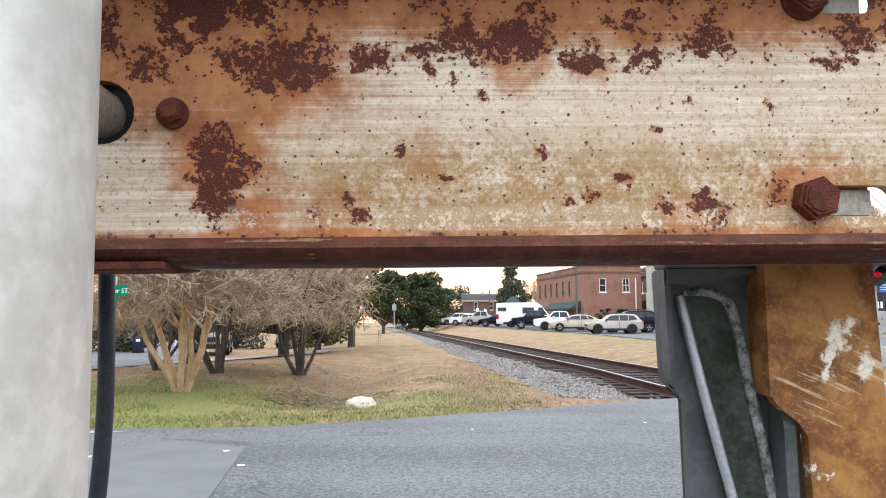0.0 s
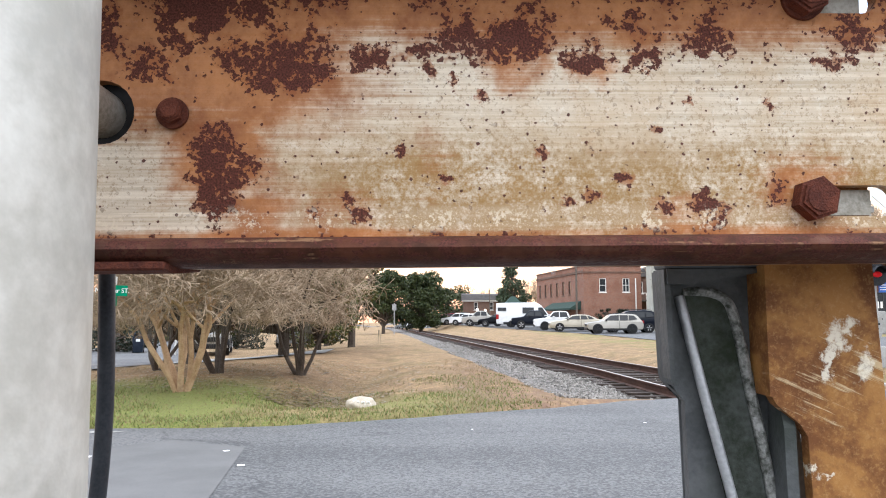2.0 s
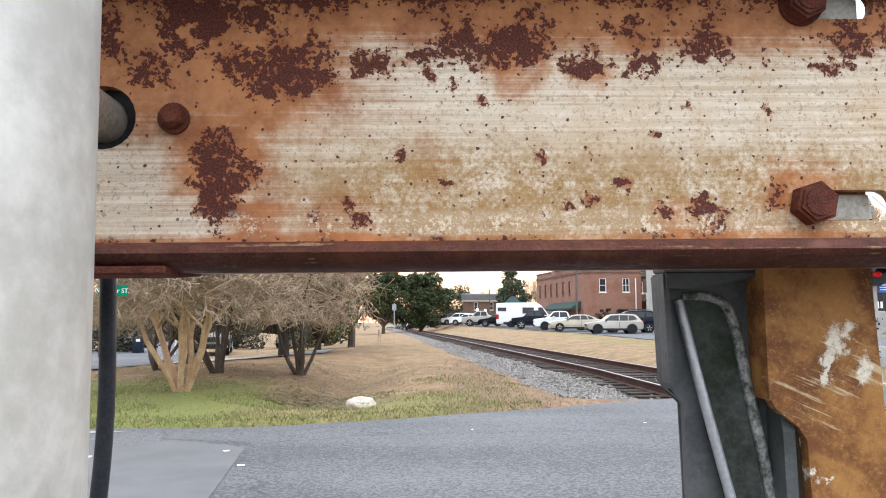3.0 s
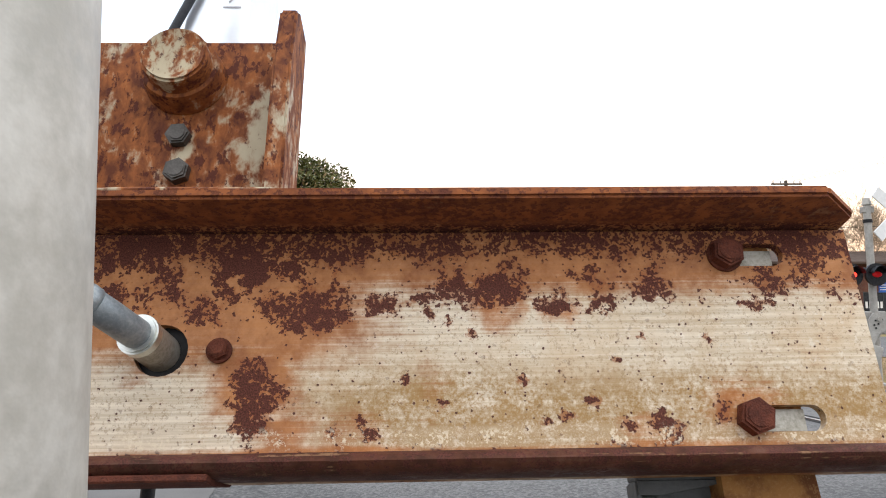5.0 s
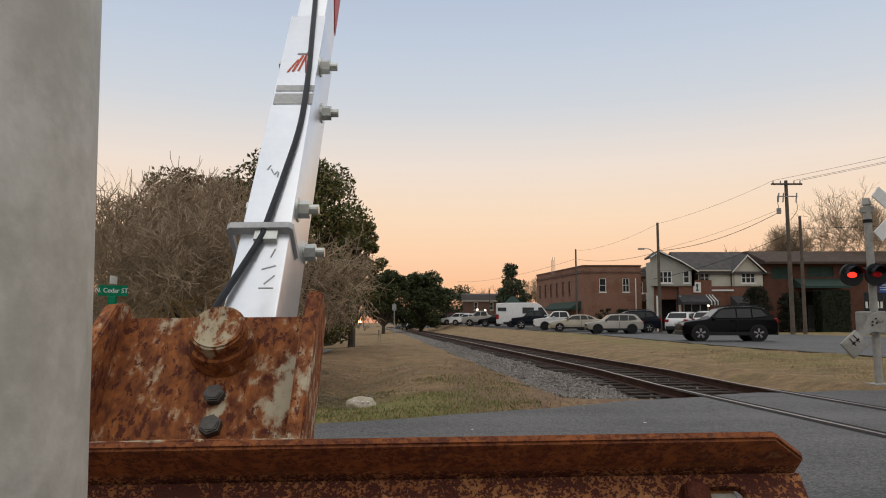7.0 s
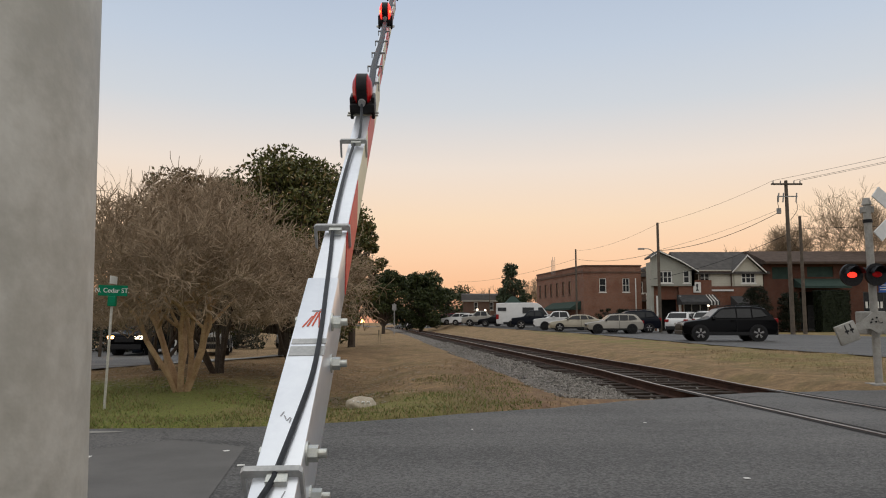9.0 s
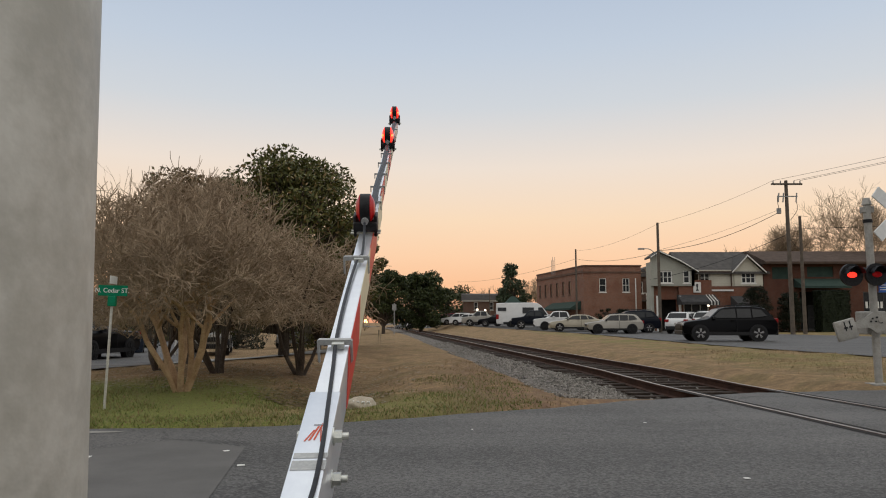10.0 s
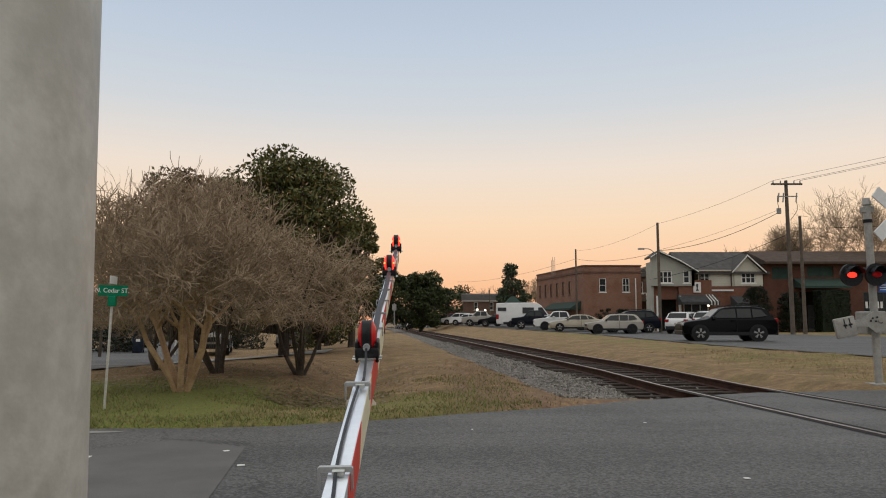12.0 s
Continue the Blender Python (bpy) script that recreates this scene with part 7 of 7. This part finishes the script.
# ---- signs, signal and small things ----
def letters(name, text, size, m, material, parent):
    cu = bpy.data.curves.new(name, "FONT")
    cu.body, cu.size, cu.extrude, cu.align_x, cu.align_y = text, size, 0.002, "CENTER", "CENTER"
    ob = new("tmp", cu)
    dg = bpy.context.evaluated_depsgraph_get()
    me = bpy.data.meshes.new_from_object(ob.evaluated_get(dg))
    bpy.data.objects.remove(ob)
    o = new(name, me)
    me.materials.clear()
    me.materials.append(material)
    o.parent = parent
    o.matrix_basis = m
    return o


def street_sign():
    t = thing("street_sign", pose(-4.22, 9.15, gz(-4.22, 9.15) - 0.15, 0, 1.6, 0), "green street name sign on a thin galvanised post", "street sign")
    part("post", add_rod(bmesh.new(), (0, 0, 0), (0, 0, 1.52), 0.016, seg=12), M["mast"], t)
    part("socket", box(-0.05, 0.05, -0.03, 0.03, 1.42, 1.55, bevel=0.01), M["sign_green"], t)
    b = part("name_blade", box(-0.185, 0.185, -0.006, 0.006, 1.55, 1.685, bevel=0.003), M["sign_green"], t, "green blade with white lettering")
    letters("lettering", "N. Cedar ST.", 0.082, pose(-0.005, -0.008, 1.617, 90, 0, 0), M["sign_white"], b)
    s = part("cross_blade", box(-0.16, 0.16, -0.005, 0.005, 1.70, 1.80, bevel=0.003), M["sign_white"], t, "white blade seen edge-on")
    s.matrix_basis = pose(0, 0, 0, 0, 0, 100)


street_sign()


def crossing_signal():
    t = thing("crossing_signal", pose(7.47, 12.55, gz(7.5, 12.6), 0, -0.6, 0), "weathered steel crossing signal with twin red lamps", "crossing signal")
    part("mast", add_rod(bmesh.new(), (0, 0, -0.05), (0, 0, 3.12), 0.063, seg=24), M["signal_grey"], t, "", True)
    part("mast_cap", add_rod(bmesh.new(), (0, 0, 3.12), (0, 0, 3.24), 0.085, 0.05, 20), M["signal_grey"], t)
    part("junction_box", box(-0.08, 0.10, -0.05, 0.09, 2.98, 3.09, bevel=0.01), M["signal_grey"], t)
    part("collar", add_rod(bmesh.new(), (0, 0, 2.80), (0, 0, 2.86), 0.078, seg=20), M["black"], t)
    for a in (40, -42):
        bm = box(-0.60, 0.60, -0.012, 0.012, -0.11, 0.11, bevel=0.004)
        c = part("crossbuck_board", bm, M["sign_white"], t, "white crossbuck board")
        c.matrix_basis = pose(0.50, -0.10 - 0.03 * (a > 0), 2.94, 0, a, 8)
    part("lamp_arm", add_rod(bmesh.new(), (-0.40, -0.08, 1.98), (0.16, -0.08, 1.98), 0.03, seg=10), M["black"], t)
    for x, m, y in ((-0.41, "lens_on", -0.10), (-0.015, "lens_dim", -0.16)):
        bm = add_rod(bmesh.new(), (x, y - 0.03, 1.885), (x, y + 0.02, 1.885), 0.195, seg=36)
        k = part("lamp_backboard", bm, M["black"], t, "round black lamp backboard")
        part("lamp_body", add_rod(bmesh.new(), (x, y + 0.02, 1.885), (x, y + 0.16, 1.885), 0.13, 0.10, 20), M["black"], k)
        bm = bmesh.new()
        bmesh.ops.create_uvsphere(bm, u_segments=20, v_segments=10, radius=0.10, matrix=pose(x, y - 0.03, 1.885) @ Matrix.Diagonal((0.85, 0.25, 0.5, 1)))
        part("lens", bm, M[m], k, "lit red lens" if m == "lens_on" else "dull red lens", True)
        # hood over the lens
        bm = bmesh.new()
        r, n = 0.150, 20
        lo_ = [bm.verts.new((x + r * math.cos(radians(10 + 160 * i / n)), y - 0.03, 1.885 + r * math.sin(radians(10 + 160 * i / n)))) for i in range(n + 1)]
        hi_ = [bm.verts.new((x - 0.04 + r * math.cos(radians(10 + 160 * i / n)), y - 0.27, 1.87 + r * math.sin(radians(10 + 160 * i / n)))) for i in range(n + 1)]
        for i in range(n):
            bm.faces.new((lo_[i], lo_[i + 1], hi_[i + 1], hi_[i]))
        bmesh.ops.solidify(bm, geom=list(bm.faces), thickness=0.006)
        part("hood", bm, M["black"], k)
    b = part("notice_plate", box(0.06, 0.20, -0.085, -0.07, 1.58, 1.76, bevel=0.004), M["sign_blue"], t, "small blue notice plate")
    for i in range(3):
        part("lettering_bar", box(0.075, 0.185, -0.090, -0.0855, 1.62 + 0.04 * i, 1.635 + 0.04 * i), M["sign_white"], b)
    part("mechanism_case", box(-0.16, 0.20, -0.02, 0.32, 0.86, 1.26, bevel=0.02), M["signal_grey"], t, "grey gate mechanism case")
    for z in (0.88, 1.2):
        part("clamp", add_rod(bmesh.new(), (0, 0, z - 0.03), (0, 0, z + 0.03), 0.085, seg=20), M["signal_grey"], t)
    for z in (0.98, 1.1):
        part("clamp_bolt", add_rod(bmesh.new(), (-0.10, -0.09, z), (-0.04, -0.09, z), 0.03, seg=10), M["black"], t)
    part("foot_plate", box(-0.16, 0.16, -0.16, 0.16, -0.02, 0.03, bevel=0.006), M["signal_grey"], t)


crossing_signal()
WEIGHT_PIVOT = (7.42, 12.42, 1.10 + gz(7.5, 12.6))


def weight_pose(a):
    return pose(*WEIGHT_PIVOT, 0, -a, 0)


def counterweight():
    t = thing("gate_counterweight", weight_pose(80), "grey cast counterweight plate on its lever arm", "counterweight")
    bm = add_prism(bmesh.new(), [(0.12, -0.16), (0.10, 0.12), (-0.05, 0.17), (-0.22, 0.10), (-0.44, 0.07), (-0.44, -0.03), (-0.2, -0.06), (-0.1, -0.2)], -0.06, -0.02)
    bmesh.ops.bevel(bm, geom=list(bm.edges), offset=0.008, segments=2, affect="EDGES")
    arm = part("lever", bm, M["signal_grey"], t, "", True)
    for x, z in ((-0.02, 0.06), (-0.1, 0.06), (-0.06, 0.0), (-0.14, 0.02), (0.03, -0.04)):
        part("bolt", add_rod(bmesh.new(), (x, -0.075, z), (x, -0.055, z), 0.016, seg=6), M["black"], arm)
    w = part("weight_plate", box(-0.79, -0.43, -0.12, -0.055, -0.17, 0.17, bevel=0.02), M["signal_grey"], t, "flat grey weight plate", True)
    for x in (-0.62, -0.53):
        part("slot", box(x - 0.008, x + 0.008, -0.126, -0.119, -0.02, 0.14), M["black"], w)
        part("slot_bolt", box(x - 0.03, x + 0.03, -0.135, -0.1265, 0.02, 0.05), M["black"], w)
    part("shaft", add_rod(bmesh.new(), (0.02, -0.08, 0), (0.02, 0.12, 0), 0.04, seg=14), M["signal_grey"], t)
    return t


WEIGHT = counterweight()


def boulder():
    rng = np.random.default_rng(7)
    bm = bmesh.new()
    bmesh.ops.create_icosphere(bm, subdivisions=4, radius=1.0)
    for v in bm.verts:
        p = v.co.copy()
        s = 1 + 0.16 * noise.noise(p * 1.6) + 0.06 * noise.noise(p * 5)
        v.co = Vector((p.x * 0.215 * s, p.y * 0.16 * s, max(p.z, -0.35) * 0.125 * s + 0.035))
    o = mesh_object("boulder", bm, M["rock"], None, "", True)
    o.matrix_world = pose(-1.12, 10.15, gz(-1.12, 10.15) + 0.02, 0, 4, 10)
    tagged(o, "pale rounded limestone boulder with worn white lettering", "rock")
    for k in range(7):
        x = -0.125 + 0.036 * k
        bm = box(-0.008, 0.008, -0.006, 0.014, -0.024, 0.024, bevel=0.003)
        y = -0.155 * math.sqrt(1 - (x / 0.215) ** 2 - 0.16)
        bmesh.ops.transform(bm, matrix=pose(x, y, 0.085, 22, 24 if k % 2 else -24, -x * 150), verts=bm.verts)
        part("lettering_bar", bm, M["white_paint"], o)


boulder()


def wheelie_bin():
    x, y = -16.1, 38.5
    t = thing("rubbish_bin", pose(x, y, gz(x, y), 0, 0, 20), "dark blue wheeled rubbish bin with a pale label", "bin")
    bm = box(-0.29, 0.29, -0.33, 0.33, 0.05, 0.98, bevel=0.03)
    for v in bm.verts:
        f = 0.80 + 0.20 * v.co.z
        v.co.x, v.co.y = v.co.x * f, v.co.y * f
    part("tub", bm, M["bin"], t, "", True)
    part("lid", box(-0.32, 0.32, -0.37, 0.35, 0.985, 1.06, bevel=0.03), M["bin"], t, "", True)
    part("label", box(-0.10, 0.10, -0.338, -0.334, 0.62, 0.76), M["sign_white"], t)
    for s in (-1, 1):
        part("wheel", add_rod(bmesh.new(), (0.29 * s, 0.27, 0.1), (0.24 * s, 0.27, 0.1), 0.1, seg=14), M["tyre"], t)


wheelie_bin()
# mailbox post and porch columns at the far side of the side street
for x, y, h, r in ((-13.2, 36.0, 1.35, 0.05), (-22.0, 47.0, 3.0, 0.13), (-23.6, 47.0, 3.0, 0.13)):
    t = thing("white_post", pose(x, y, gz(x, y)), "white painted post by the side street", "post")
    part("shaft", add_rod(bmesh.new(), (0, 0, 0), (0, 0, h), r, seg=10), M["trim"], t)
    part("cap", box(-r * 1.3, r * 1.3, -r * 1.3, r * 1.3, h, h + 0.06, bevel=0.01), M["trim"], t)

# marker post and relay cabinet far along the track
for x, y in ((-4.7, 70.0),):
    t = thing("track_marker", pose(x, y, gz(x, y)), "grey trackside marker post with small plates", "track marker")
    part("post", add_rod(bmesh.new(), (0, 0, 0), (0, 0, 3.0), 0.045, seg=8), M["insulator"], t)
    part("plate", box(-0.2, 0.2, -0.08, -0.06, 2.3, 2.9, bevel=0.01), M["insulator"], t)


# ---- the train, far down the line ----
def train_pose(d, px):
    return pose(px * d, d, 0.0, 0, 0, 7.5)


def locomotive():
    t = thing("locomotive", train_pose(1160, -0.120), "dark diesel locomotive with lit headlamps far off", "train")
    part("hull", box(-1.5, 1.5, 0, 18, 0.6, 3.9, bevel=0.15), PAINT["black"], t)
    part("cab", box(-1.55, 1.55, 2.2, 5.5, 3.0, 4.6, bevel=0.12), PAINT["navy"], t)
    # lamp discs far over true size, so their width includes the glare
    for x, z, r in ((-0.0, 3.6, 2.2), (-1.6, 1.7, 1.2), (1.6, 1.7, 1.2)):
        part("headlamp", add_rod(bmesh.new(), (x, -0.1, z), (x, -0.25, z), r, seg=16), M["train_lamp"], t, "warm headlamp disc enlarged to include its glare")
    return t


M["train_lamp"] = glow("locomotive_headlamp", (1.0, 0.52, 0.20), 4.5)
TRAIN = locomotive()


# ---- what moves ----
def motions():
    lean = ((0.0, 0.0), (2.7, 0.0), (3.0, 0.35), (3.3, 2.2), (3.6, 5.0), (4.0, 8.9), (4.3, 11.92), (4.5, 14.02), (5.0, 18.46), (5.5, 23.54), (6.0, 28.87), (6.5, 34.03), (7.0, 39.02), (7.2, 41.06),
            (8.0, 48.9), (8.8, 56.61), (9.0, 58.62), (9.5, 63.25), (10.0, 67.73), (10.5, 72.03), (11.0, 75.93), (11.15, 76.35), (11.5, 76.91), (12.0, 77.72))
    walk(GATE, [(t, gate_pose(a - 1.13)) for t, a in lean])
    walk(WEIGHT, [(t, weight_pose(a)) for t, a in ((0.0, 84), (2.7, 84), (4.3, 78), (5.5, 66), (6.5, 48), (7.2, 39), (8.8, 22), (10.0, 15), (12.0, 11))])
    walk(STREET_PICKUP, [(t, pickup_pose(x, y, r)) for t, x, y, r in ((0.0, -40, 118, 72), (4.3, -26.5, 68, 73), (7.2, -19.4, 45, 78), (8.8, -15.5, 36.0, 83), (9.5, -15.1, 32.2, 86), (10.2, -15.6, 28.0, 88), (12.0, -15.4, 16.5, 90))])
    walk(TRAIN, [(t, train_pose(d, p)) for t, d, p in ((0.0, 1160, -0.123), (1.5, 1140, -0.1185), (6.5, 1080, -0.1150), (8.8, 1050, -0.1115), (9.5, 1042, -0.1085), (12.0, 1010, -0.103))])


motions()
